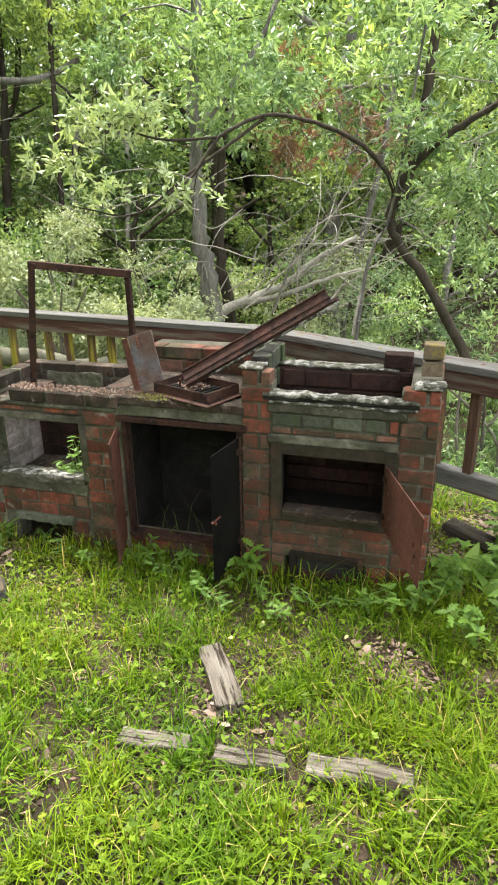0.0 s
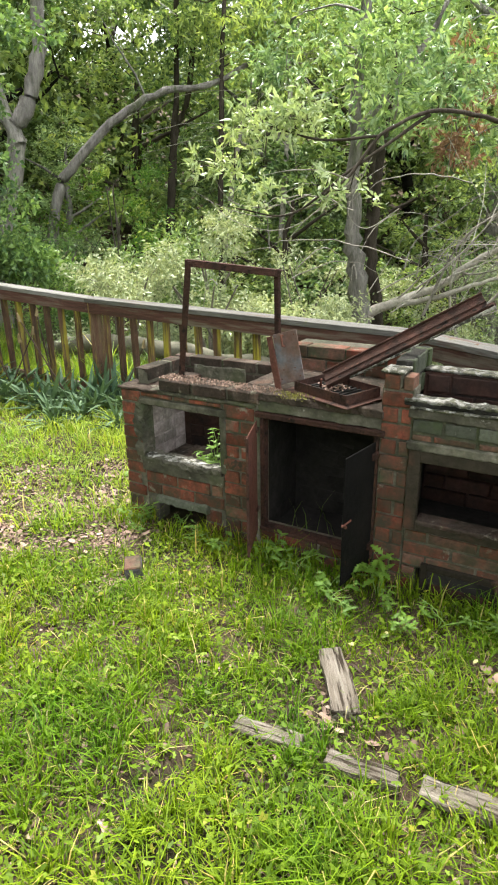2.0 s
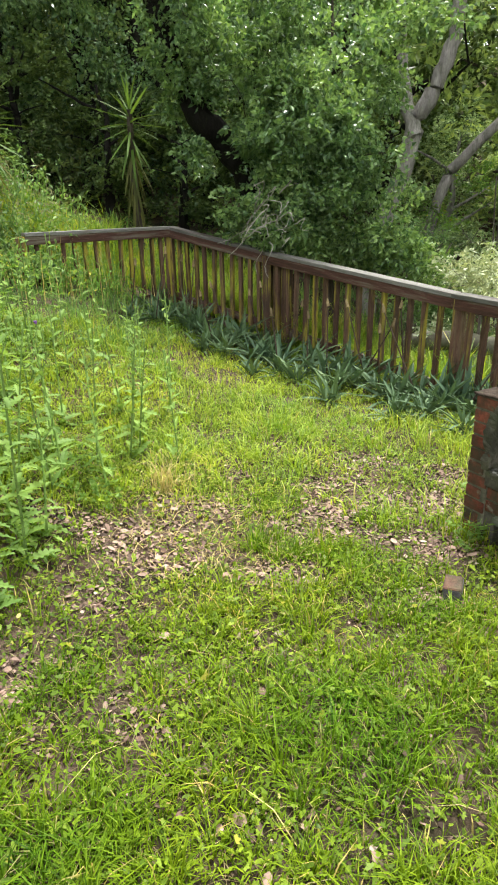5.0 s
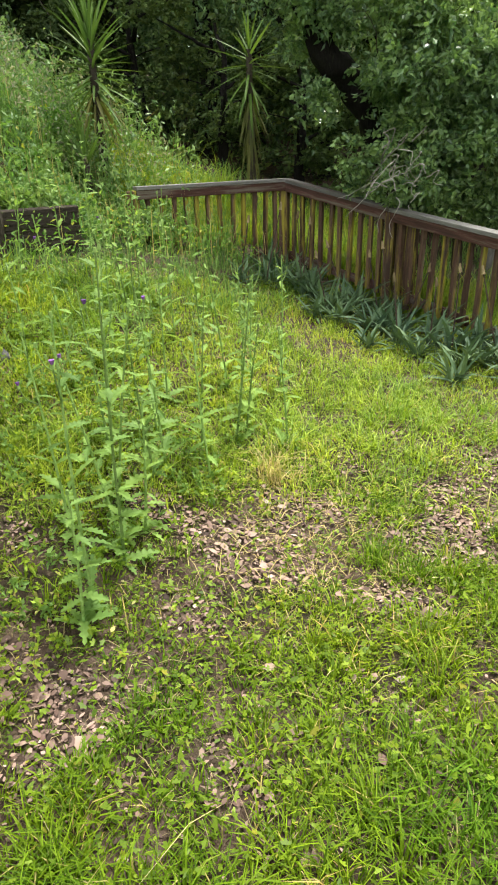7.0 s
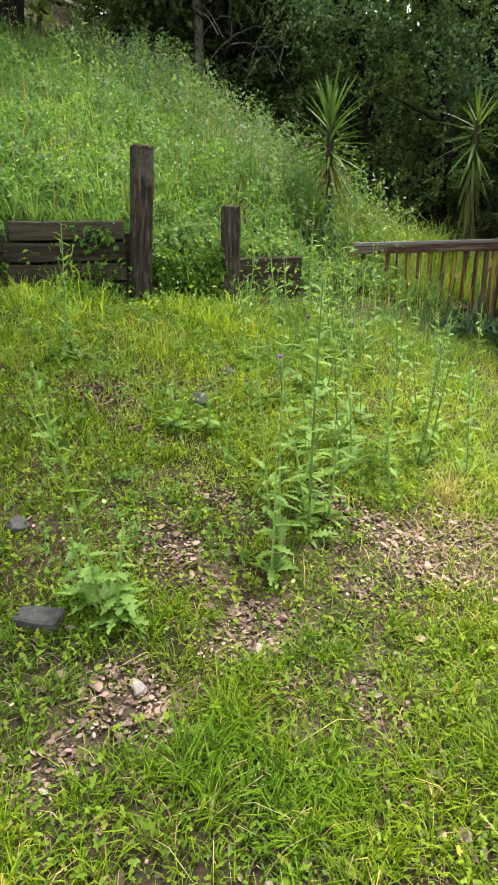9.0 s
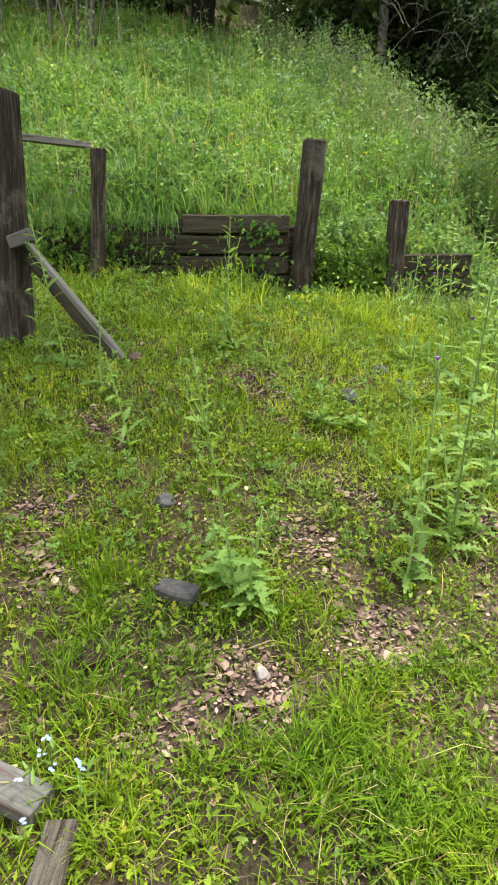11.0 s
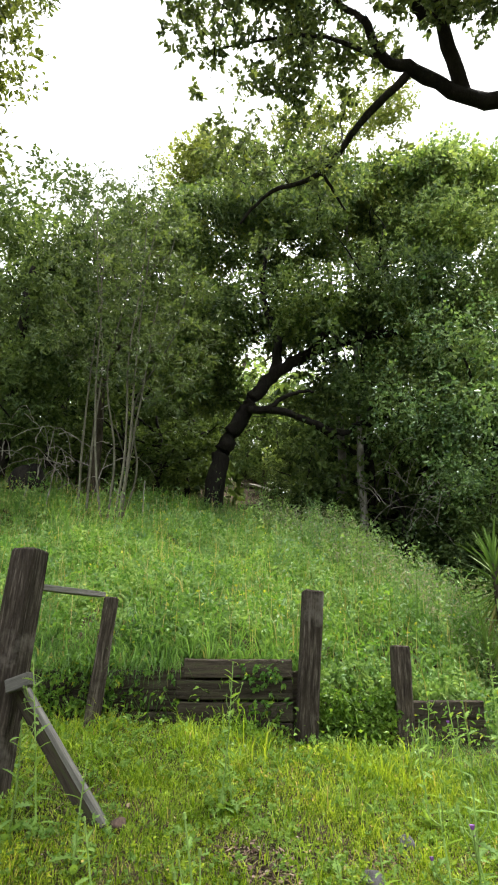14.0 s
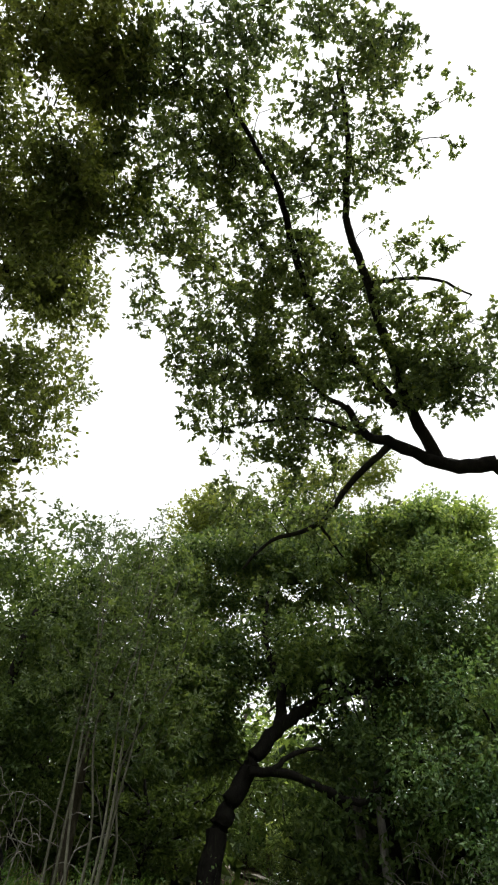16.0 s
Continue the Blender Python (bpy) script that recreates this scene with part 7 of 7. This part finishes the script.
p = in_front(scatter(19000, -6.9, 2.2, -3.4, 5.6, near=3.0, bare=0.95, tuft=0.4))
p = p[p[:, 0] > -5.6]
p = p[(p[:, 0] < 0.2) | (p[:, 1] < np.interp(p[:, 0], [0.05, 2.3], [3.3, 1.0])) | (rng.uniform(size=len(p)) < 0.15)]
green = (p[:, 1] < 1.7) & (rng.uniform(size=len(p)) < 0.72)
stuff("grass", "greener longer grass towards the timber wall", "grass", tufts(p[green], 13, 0.035, height_field(p[green], 0.045, 0.1), 0.006, 1.2), M_GRASS)
p = p[~green]
stuff("grass", "yellow-green longer grass towards the fence", "grass", tufts(p, 13, 0.035, height_field(p, 0.055, 0.13), 0.0062, 1.1), M_GRASS_SUNTINT)
p = in_front(scatter(30000, -5.6, 2.0, -3.0, 5.0, near=3.2, bare=0.7, tuft=0.5))
v3 = on_land(p)
v3[:, 2] += rng.uniform(0.01, 0.07, len(p))
stuff("ground_cover", "yellowish small-leaved weeds towards the fence", "weeds", leaves(v3, 0.024, 0.015, flat=0.5), M_COVER)
p = scatter(5600, -13.5, -5.85, -5.5, 5.5)
p = p[~((p[:, 1] > 2.3) & (p[:, 0] > -6.9)) & (p[:, 0] < -5.85 - 0.31 * np.clip(p[:, 1] - 0.8, 0, 1.6))]
stuff("tall_grass", "tall lush grass on the hillside", "grass", tufts(p, 12, 0.075, height_field(p, 0.14, 0.34), 0.012, 1.05), M_GRASS_FAR)
p = scatter(650, -6.7, -4.9, 1.4, 4.9)
stuff("tall_grass", "tall grass by the fence corner", "grass", tufts(p, 14, 0.04, height_field(p, 0.07, 0.16), 0.006, 0.9), M_GRASS_FAR)
p = scatter(1500, -9.5, 5.5, 3.2, 9.5)
p = p[p[:, 1] > np.interp(p[:, 0], [-9, -6.6, -5.1, -2.6, 0.05, 2.3], [6.0, 5.2, 5.4, 5.05, 3.85, 1.6])]
stuff("tall_grass", "rank grass in the gully beyond the fence", "grass", tufts(p, 12, 0.06, height_field(p, 0.15, 0.35), 0.012, 0.7), M_GRASS_FAR)
p = scatter(9000, -26, -13.2, -9, 9)
stuff("tall_grass", "grass beyond the hill crest", "grass", blades(on_land(p, 0.02), height_field(p, 0.2, 0.4), 0.025, 0.6), M_GRASS_FAR)
p = scatter(9000, -5.6, 9.0, -8.0, 3.6)
a = np.degrees(np.arctan2(-p[:, 0], p[:, 1]))
p = p[(((a < -36) | (a > 118)) | (np.hypot(p[:, 0], p[:, 1]) < 0.75)) & ((p[:, 0] > -4.6) | (p[:, 1] < -2.4))]
stuff("grass", "meadow grass of the rest of the yard", "grass", tufts(p, 6, 0.06, height_field(p, 0.06, 0.13), 0.012, 1.2), M_GRASS)
p = p[rng.uniform(size=len(p)) < 0.8] + rng.normal(0, 0.05, (1, 2))
v3 = on_land(p)
v3[:, 2] += 0.02
stuff("ground_cover", "low weeds of the rest of the yard", "weeds", clumps(v3, 0.09, 7, 0.055, 0.034, hang=-0.2), M_COVER)
p = np.column_stack([rng.uniform(-5.6, -4.9, 420), rng.uniform(-3.0, 2.5, 420)])
p = p[np.sin(5.1 * p[:, 1] + 2 * np.sin(3.3 * p[:, 0])) > -0.4]
stuff("tall_grass", "long grass standing against the timber wall", "grass", tufts(p, 13, 0.06, rng.uniform(0.08, 0.24, len(p)), 0.007, 1.0), M_GRASS_SUNTINT)
p = scatter(5200, -8.2, -2.4, 3.0, 7.4)
line = np.interp(p[:, 0], [-8.2, -6.6, -5.1, -2.6, 0.05], [5.4, 5.1, 5.35, 5.0, 3.8])
p = p[((p[:, 1] > line + 0.06) & (p[:, 1] < line + 1.7)) | ((p[:, 0] < -6.95) & (p[:, 1] > 3.3))]
# this grass stands under the oak; its brightness is painted sunlight
stuff("grass", "bright grass behind the railing, sunlight put into its colour", "grass", tufts(p, 12, 0.06, height_field(p, 0.18, 0.36), 0.009, 0.7), M_GRASS_SUNTINT)
# grass drooping over the timber wall
p = np.column_stack([rng.uniform(-5.92, -5.72, 260), rng.uniform(-3, 0.75, 260)])
stuff("tall_grass", "long grass drooping over the timber wall", "grass", tufts(p, 14, 0.04, np.full(len(p), 0.24), 0.009, 1.3), M_GRASS_FAR)
n = 620
y = rng.uniform(-2.9, 0.45, n)
keep = (y < -0.42) & (rng.uniform(size=n) < 0.55 + 0.45 * np.sin(4.1 * y + 0.6)) | (np.abs(y - 0.3) < 0.16)
y = y[keep]
v3 = np.column_stack([-5.58 - 0.05 * rng.uniform(size=len(y)) + 0.04 * (y > -0.45), y, 1.6 - 0.5 * rng.uniform(size=len(y)) ** 1.4])
stuff("wall_weeds", "leafy weeds hanging over the timber wall", "weeds", clumps(v3, 0.085, 14, 0.045, 0.024, hang=0.8), M_HILLGREEN)
p = np.column_stack([rng.uniform(-5.68, -5.6, 520), rng.uniform(-2.9, -0.45, 520), rng.uniform(1.48, 1.58, 520)])
v, f = blades(p, rng.uniform(0.08, 0.26, 520), 0.006, 1.6, rng.normal(0, 0.7, 520))
v[4::5, 2] -= rng.uniform(0.05, 0.3, 520)
stuff("tall_grass", "long grass hanging over the timber wall", "grass", (v, f), M_GRASS_FAR)
y = rng.uniform(0.72, 1.45, 230)
v3 = np.column_stack([-5.58 - 0.31 * np.clip(y - 0.8, 0, 1.6), y, 1.32 - 0.4 * rng.uniform(size=len(y)) ** 1.2])
stuff("wall_weeds", "leafy weeds hanging over the timber wall", "weeds", clumps(v3, 0.09, 14, 0.05, 0.026, hang=0.6), M_WEEDLEAF)
# seeding stems on the hill
p = scatter(2600, -13, -5.9, -4.5, 4.5)
stuff("seeding_grass", "pale seeding grass stems on the hillside", "grass", blades(on_land(p), np.full(len(p), 0.62), 0.006, 0.25), M_STRAW)
# tall stems with dark seed heads along the falling crest
p = scatter(1700, -12.4, -7.0, 0.2, 4.2)
p = p[(np.abs((p[:, 1] - 0.6) - (p[:, 0] + 13.5) * 0.42) < 1.0)]
v3 = on_land(p)
high = rng.uniform(0.5, 0.95, len(p))
stuff("seeding_weeds", "tall seeding weeds along the crest", "weeds", blades(v3, high, 0.007, 0.12), M_GRASS_FAR)
v3[:, 2] += high * 0.95
heads = np.repeat(v3, 4, axis=0) + rng.normal(0, 0.018, (len(v3) * 4, 3)) + np.tile(np.linspace(-0.12, 0.03, 4), len(v3))[:, None] * [0, 0, 1]
stuff("seed_heads", "brownish seed heads on tall weeds", "weeds", leaves(heads, 0.06, 0.02, hang=-1.2), M_SEED)
# tall leafy stems, thickest along the falling crest
p = np.vstack([scatter(420, -13, -6.2, -4.0, 3.8), scatter(800, -12.2, -7.0, 0.2, 4.4)])
edge = np.abs((p[:, 1] - 0.9) - (p[:, 0] + 13.5) * 0.42)
p = p[(edge < 0.9) | (rng.uniform(size=len(p)) < 0.35)]
p = p[p[:, 0] < -6.0 - 0.31 * np.clip(p[:, 1] - 0.8, 0, 1.6)]
v3 = on_land(p)
high = rng.uniform(0.5, 1.15, len(p))
stuff("tall_weeds", "tall leafy weed stems on the hillside", "weeds", blades(v3, high, 0.011, 0.12), M_GRASS_FAR)
along = np.repeat(v3, 26, axis=0) + rng.normal(0, 0.035, (len(v3) * 26, 3)) + (np.repeat(high, 26) * rng.uniform(0.05, 0.95, len(v3) * 26))[:, None] * [0, 0, 1]
stuff("tall_weeds", "pale leaves on tall weed stems", "weeds", leaves(along, 0.075, 0.026, hang=-0.4), M_HILLWEED)
p = np.column_stack([rng.uniform(-6.7, -5.8, 240), rng.uniform(0.75, 2.5, 240)])
p = p[p[:, 0] < -5.84 - 0.31 * np.clip(p[:, 1] - 0.8, 0, 1.6)]
v3 = on_land(p)
v3[:, 2] += rng.uniform(0.05, 0.3, len(p))
stuff("hill_weeds", "leafy weeds behind the low timber wall", "weeds", clumps(v3, 0.16, 18, 0.07, 0.034, hang=-0.3), M_HILLWEED)
# larger tufts and leafy mounds that break up the slope
p = scatter(300, -13.2, -5.95, -4.5, 4.2)
p = p[p[:, 0] < -6.0 - 0.31 * np.clip(p[:, 1] - 0.8, 0, 1.6)]
stuff("tall_grass", "big lush grass tufts on the hillside", "grass", tufts(p, 46, 0.12, rng.uniform(0.24, 0.5, len(p)), 0.011, 0.85), M_GRASS_FAR)
p = scatter(230, -13.2, -5.95, -4.5, 4.2)
p = p[p[:, 0] < -6.1 - 0.31 * np.clip(p[:, 1] - 0.8, 0, 1.6)]
v3 = on_land(p)
v3[:, 2] += rng.uniform(0.12, 0.3, len(p))
stuff("hill_weeds", "leafy green mounds of weeds on the hillside", "weeds", clumps(v3, rng.uniform(0.2, 0.42, len(p)), 84, 0.07, 0.033, hang=-0.3), M_HILLGREEN)
# leafy weed clumps on the hill
p = scatter(2200, -12.5, -5.9, -4.5, 3.6)
p = p[p[:, 0] < -5.9 - 0.31 * np.clip(p[:, 1] - 0.8, 0, 1.6)]
v3 = on_land(p)
v3[:, 2] += rng.uniform(0.1, 0.34, len(p))
stuff("hill_weeds", "bluish leafy weed clumps on the hillside", "weeds", clumps(v3, rng.uniform(0.08, 0.26, len(p)), 26, 0.065, 0.03, hang=-0.3), M_HILLWEED)
# weeds with broad leaves, higher along the wall
p = scatter(2400, -5.75, -4.5, -3.0, 2.6)
v3 = on_land(p)
v3[:, 2] += rng.uniform(0.02, 0.42, len(p)) * rng.uniform(0.2, 1, len(p)) * step(-p[:, 0], 4.7, 5.6)
stuff("wall_weeds", "leafy weeds crowding the timber wall", "weeds", leaves(v3, 0.055, 0.03, flat=0.4), M_WEEDLEAF)
p = scatter(46000, -13, -5.85, -4.8, 4.2)
p = p[np.sin(2.3 * p[:, 0] + 1.7 * np.sin(2.9 * p[:, 1])) * np.sin(2.7 * p[:, 1] + 1.1 * np.sin(2.1 * p[:, 0])) > rng.uniform(-1.0, 0.5, len(p))]
v3 = on_land(p)
v3[:, 2] += rng.uniform(0.1, 0.38, len(p))
stuff("hill_weeds", "leafy weeds among the hillside grass", "weeds", leaves(v3, 0.055, 0.027, flat=0.45), M_HILLGREEN)

# leafy weeds standing in the lawn towards the timber wall
p = scatter(900, -5.55, -2.2, -2.4, 1.7, bare=0.98, tuft=0.6)
v3 = on_land(p)
v3[:, 2] += rng.uniform(0.02, 0.09, len(p))
stuff("lawn_weeds", "leafy green weeds standing in the lawn", "weeds", clumps(v3, rng.uniform(0.04, 0.1, len(p)), 28, 0.03, 0.015, hang=-0.3), M_THISTLE)
p = scatter(420, -5.4, -2.0, -1.8, 1.9, bare=0.6, tuft=0.5)
v3 = on_land(p)
v3[:, 2] += rng.uniform(0.02, 0.06, len(p))
stuff("lawn_weeds", "yellowish low weeds in the lawn", "weeds", clumps(v3, rng.uniform(0.05, 0.11, len(p)), 28, 0.024, 0.015), M_GRASS_SUNTINT)

p = scatter(52000, -5.6, -2.7, -2.4, 1.9, bare=0.98, tuft=0.6)
stuff("grass", "fine pale grass towards the timber wall", "grass", blades(on_land(p), height_field(p, 0.03, 0.085), 0.0042, 1.3), M_GRASS_SUNTINT)

# low lobed leaves between the blades


def lobed_cover(label, n, size, lift, tuft):
    """Flat three-lobed leaves; the lobes meet in one corner, so that each leaf is one island."""
    p = in_front(scatter(n, -5.2, 1.9, -1.9, 3.6, near=0.7, far=5.2, bare=0.5, tuft=tuft))
    b = on_land(p)
    b[:, 2] += rng.uniform(0.006, lift, len(p))
    turn = rng.uniform(0, 2 * np.pi, len(p))
    size = rng.uniform(0.6, 1.3, (len(p), 1)) * size
    tilt = rng.normal(0, 0.4, (len(p), 2))

    def lay(xy):
        return np.column_stack([b[:, :2] + xy, b[:, 2] + (xy * tilt).sum(1)])

    pieces = []
    for lobe in (-1.0, 0.0, 1.0):
        d = np.column_stack([np.cos(turn + lobe), np.sin(turn + lobe)])
        s = np.column_stack([-d[:, 1], d[:, 0]])
        pieces.append(np.stack([lay(d * 0), lay(d * size * 0.7 + s * size * 0.36), lay(d * size * 1.2), lay(d * size * 0.7 - s * size * 0.36)], 1))
    v = np.concatenate(pieces, 1).reshape(-1, 3)
    q = np.arange(len(p))[:, None] * 12
    f = np.stack([q + [0, 1, 2, 3], q + [4, 5, 6, 7], q + [8, 9, 10, 11]], 1).reshape(-1, 4)
    f[1::3, 0], f[2::3, 0] = q[:, 0], q[:, 0]
    stuff("ground_cover", label, "weeds", (v, f), M_COVER)


lobed_cover("low lobed weed leaves among the grass", 44000, 0.0122, 0.06, 0.75)
lobed_cover("tiny creeping weed leaves on worn ground", 62000, 0.0085, 0.035, 0.45)

# dead leaves on bare soil and sprinkled through the grass


def ovals(pos, length, flat):
    """Fallen leaves: curled pointed ovals that lie nearly flat. Corners and triangles."""
    n = len(pos)
    a = rng.uniform(0, 2 * np.pi, n)
    d = np.column_stack([np.cos(a), np.sin(a), rng.normal(0, flat, n)])
    s = np.column_stack([-np.sin(a), np.cos(a), rng.normal(0, flat, n)])
    ln, wd = length.reshape(-1, 1), length.reshape(-1, 1) * rng.uniform(0.42, 0.7, (n, 1))
    up = np.array([0, 0, 1.0]) * ln * rng.uniform(-0.1, 0.16, (n, 1))
    rim = [(-0.5, 0.0), (-0.22, 0.42), (0.16, 0.46), (0.5, 0.0), (0.18, -0.44), (-0.2, -0.46)]
    v = np.stack([pos + d * ln * x + s * wd * y + up * (abs(y) * 2 + abs(x)) for x, y in rim], 1).reshape(-1, 3)
    q = np.arange(n)[:, None] * 6
    f = np.stack([q + [0, 1, 5], q + [1, 4, 5], q + [1, 2, 4], q + [2, 3, 4]], 1).reshape(-1, 3)
    return v, f


for label, n, material, thin, low, high, big in (("rotted grey-brown leaves on bare soil", 120000, M_LITTER_OLD, 0.07, 0.001, 0.006, 0.017), ("dead brown leaves on bare soil", 135000, M_LITTER, 0.03, 0.003, 0.018, 0.0155)):
    p = in_front(scatter(n, -4.6, 1.6, -1.6, 3.6, near=0.7))
    p = p[rng.uniform(size=len(p)) < thin + (1 - thin) * bareness(p) ** 1.3]
    v3 = on_land(p)
    v3[:, 2] += rng.uniform(low, high, len(p))
    stuff("leaf_litter", label, "leaf litter", ovals(v3, np.clip(big * rng.lognormal(0, 0.55, len(p)), 0.006, 0.05), 0.3), material)
p = in_front(scatter(60, -4.2, 1.0, -1.0, 3.4, near=0.8))
v3 = on_land(p)
v3[:, 2] += 0.03
stuff("yellow_leaves", "scattered yellowed weed leaves", "leaf litter", ovals(v3, rng.uniform(0.015, 0.03, len(p)), 0.25), M_YELLOW)
p = in_front(scatter(26000, -5.0, 1.6, -1.6, 3.8, near=0.7, tuft=0.6))
stuff("thatch", "fine dry thatch lying under the grass", "thatch", blades(on_land(p), 0.018 + 0.03 * rng.uniform(size=len(p)), 0.0022, 3.4), M_THATCH)
# dead straw round the worn patch
p = np.column_stack([rng.normal(-2.3, 0.42, 900), rng.normal(1.75, 0.3, 900)])
stuff("thatch", "bleached straw matted round the worn patch", "thatch", blades(on_land(p), 0.03 + 0.04 * rng.uniform(size=len(p)), 0.003, 2.6), M_STRAW)
# dry straw lying in the grass
p = scatter(900, -5.2, 1.2, -1.4, 3.9, near=0.9)
stuff("dry_straw", "dry pale grass stems lying in the lawn", "grass", blades(on_land(p), 0.05 + 0.06 * rng.uniform(size=len(p)), 0.003, 2.2), M_STRAW)
# a dry straw tuft
p = np.column_stack([rng.normal(-2.67, 0.05, 110), rng.normal(1.93, 0.05, 110)])
stuff("straw_tuft", "dry straw-coloured grass tuft", "grass", blades(on_land(p), np.full(len(p), 0.22), 0.0034, 1.1), M_STRAW)
# grass standing inside the open firebox and along the stove
q = np.array([at_stove(u, v) for u, v in zip(rng.uniform(-0.1, 2.5, 900), rng.normal(-0.07, 0.05, 900)) if not 0.22 < u < 0.5])
stuff("grass", "long grass at the stove's foot", "grass", blades(on_land(q), 0.1 + 0.08 * rng.uniform(size=len(q)), 0.005, 0.7), M_GRASS)
q = np.array([at_stove(u, v) for u, v in ((0.96, 0.14), (1.0, 0.16), (1.06, 0.13), (1.12, 0.16), (1.16, 0.14), (0.92, 0.15))])
roots = on_land(q)
roots[:, 2] = 0.07
stuff("grass", "long grass blades standing in the firebox mouth", "grass", blades(roots, np.array([0.36, 0.24, 0.3, 0.32, 0.24, 0.2]), 0.006, 0.5), M_WEEDLEAF)

# ---- bricks of the stove ----
brick_face(0.0, 0.13, 0.0, 0.722, material=M_BRICK)
brick_face(0.13, 0.62, 0.158, 0.292, shift=1, mixed=0.1)
brick_face(0.50, 0.62, 0.0, 0.15, mixed=0.4)
brick_face(0.62, 0.805, 0.0, 0.65, length=0.19, mixed=0.12)
brick_face(0.13, 0.42, 0.692, 0.722, course=0.03, mixed=0.2)
brick_face(0.42, 0.62, 0.692, 0.722, course=0.03, mixed=0.3)
brick_face(0.62, 0.80, 0.652, 0.722, mixed=0.0)
brick_face(0.82, 1.385, 0.0, 0.11, course=0.055, mixed=0.2)
brick_face(1.385, 1.515, 0.0, 0.955, length=0.16, mixed=0.1)
brick_face(1.515, 1.58, 0.0, 0.12, mixed=0.5)
brick_face(1.515, 2.03, 0.125, 0.295, shift=1, mixed=0.3)
brick_face(1.93, 2.03, 0.0, 0.12, mixed=0.3)
brick_face(2.03, 2.185, 0.0, 0.915, length=0.19, mixed=0.15)
brick_face(1.515, 1.99, 0.724, 0.786, length=0.125, material=M_BRICK_GREEN)
brick_face(1.99, 2.03, 0.724, 0.786)
brick_face(1.515, 2.03, 0.69, 0.722, course=0.035, length=0.17, material=M_BRICK_SMEAR, shift=1)
brick_face(0.255, 0.83, 0.742, 0.804, at=-0.012, course=0.06, length=0.2, material=M_KERB, depth=0.104)
brick_face(0.06, 0.76, 0.70, 0.83, at=0.40, length=0.21, material=M_KERB, depth=0.075)
brick_face(0.075, 0.40, 0.75, 0.822, at=0.05, face="left", course=0.07, material=M_KERB, depth=0.082)
brick_face(0.09, D, 0.0, 0.722, at=0.0, face="left")
brick_face(0.09, D, 0.0, 0.915, at=L, face="right")
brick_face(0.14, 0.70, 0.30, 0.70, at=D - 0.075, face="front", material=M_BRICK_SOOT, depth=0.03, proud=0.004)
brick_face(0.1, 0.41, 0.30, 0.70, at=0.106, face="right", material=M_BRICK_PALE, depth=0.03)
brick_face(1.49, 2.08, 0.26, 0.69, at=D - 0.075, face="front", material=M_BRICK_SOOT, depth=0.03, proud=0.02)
brick_face(0.84, 1.37, 0.07, 0.68, at=D - 0.075, face="front", material=M_SOOT_SHADE, depth=0.03, proud=0.006)
brick_face(1.49, 2.06, 0.735, 0.90, at=0.29, face="front", material=M_BRICK_SOOT, depth=0.03)
brick_face(0.73, 1.40, 0.52, 0.93, at=0.49, face="front", mixed=0.15, depth=0.09)
brick_face(1.93, 2.06, 0.918, 0.985, at=0.30, face="front", depth=0.09, material=M_BRICK_SOOT)
brick_face(0.1, 0.42, 0.82, 0.995, at=1.476, face="right", course=0.085, length=0.16, material=M_BRICK_GREEN, depth=0.076)
brick_face(2.085, 2.185, 0.94, 1.075, at=0.10, face="front", depth=0.09, material=M_CAPSTONE, length=0.2)
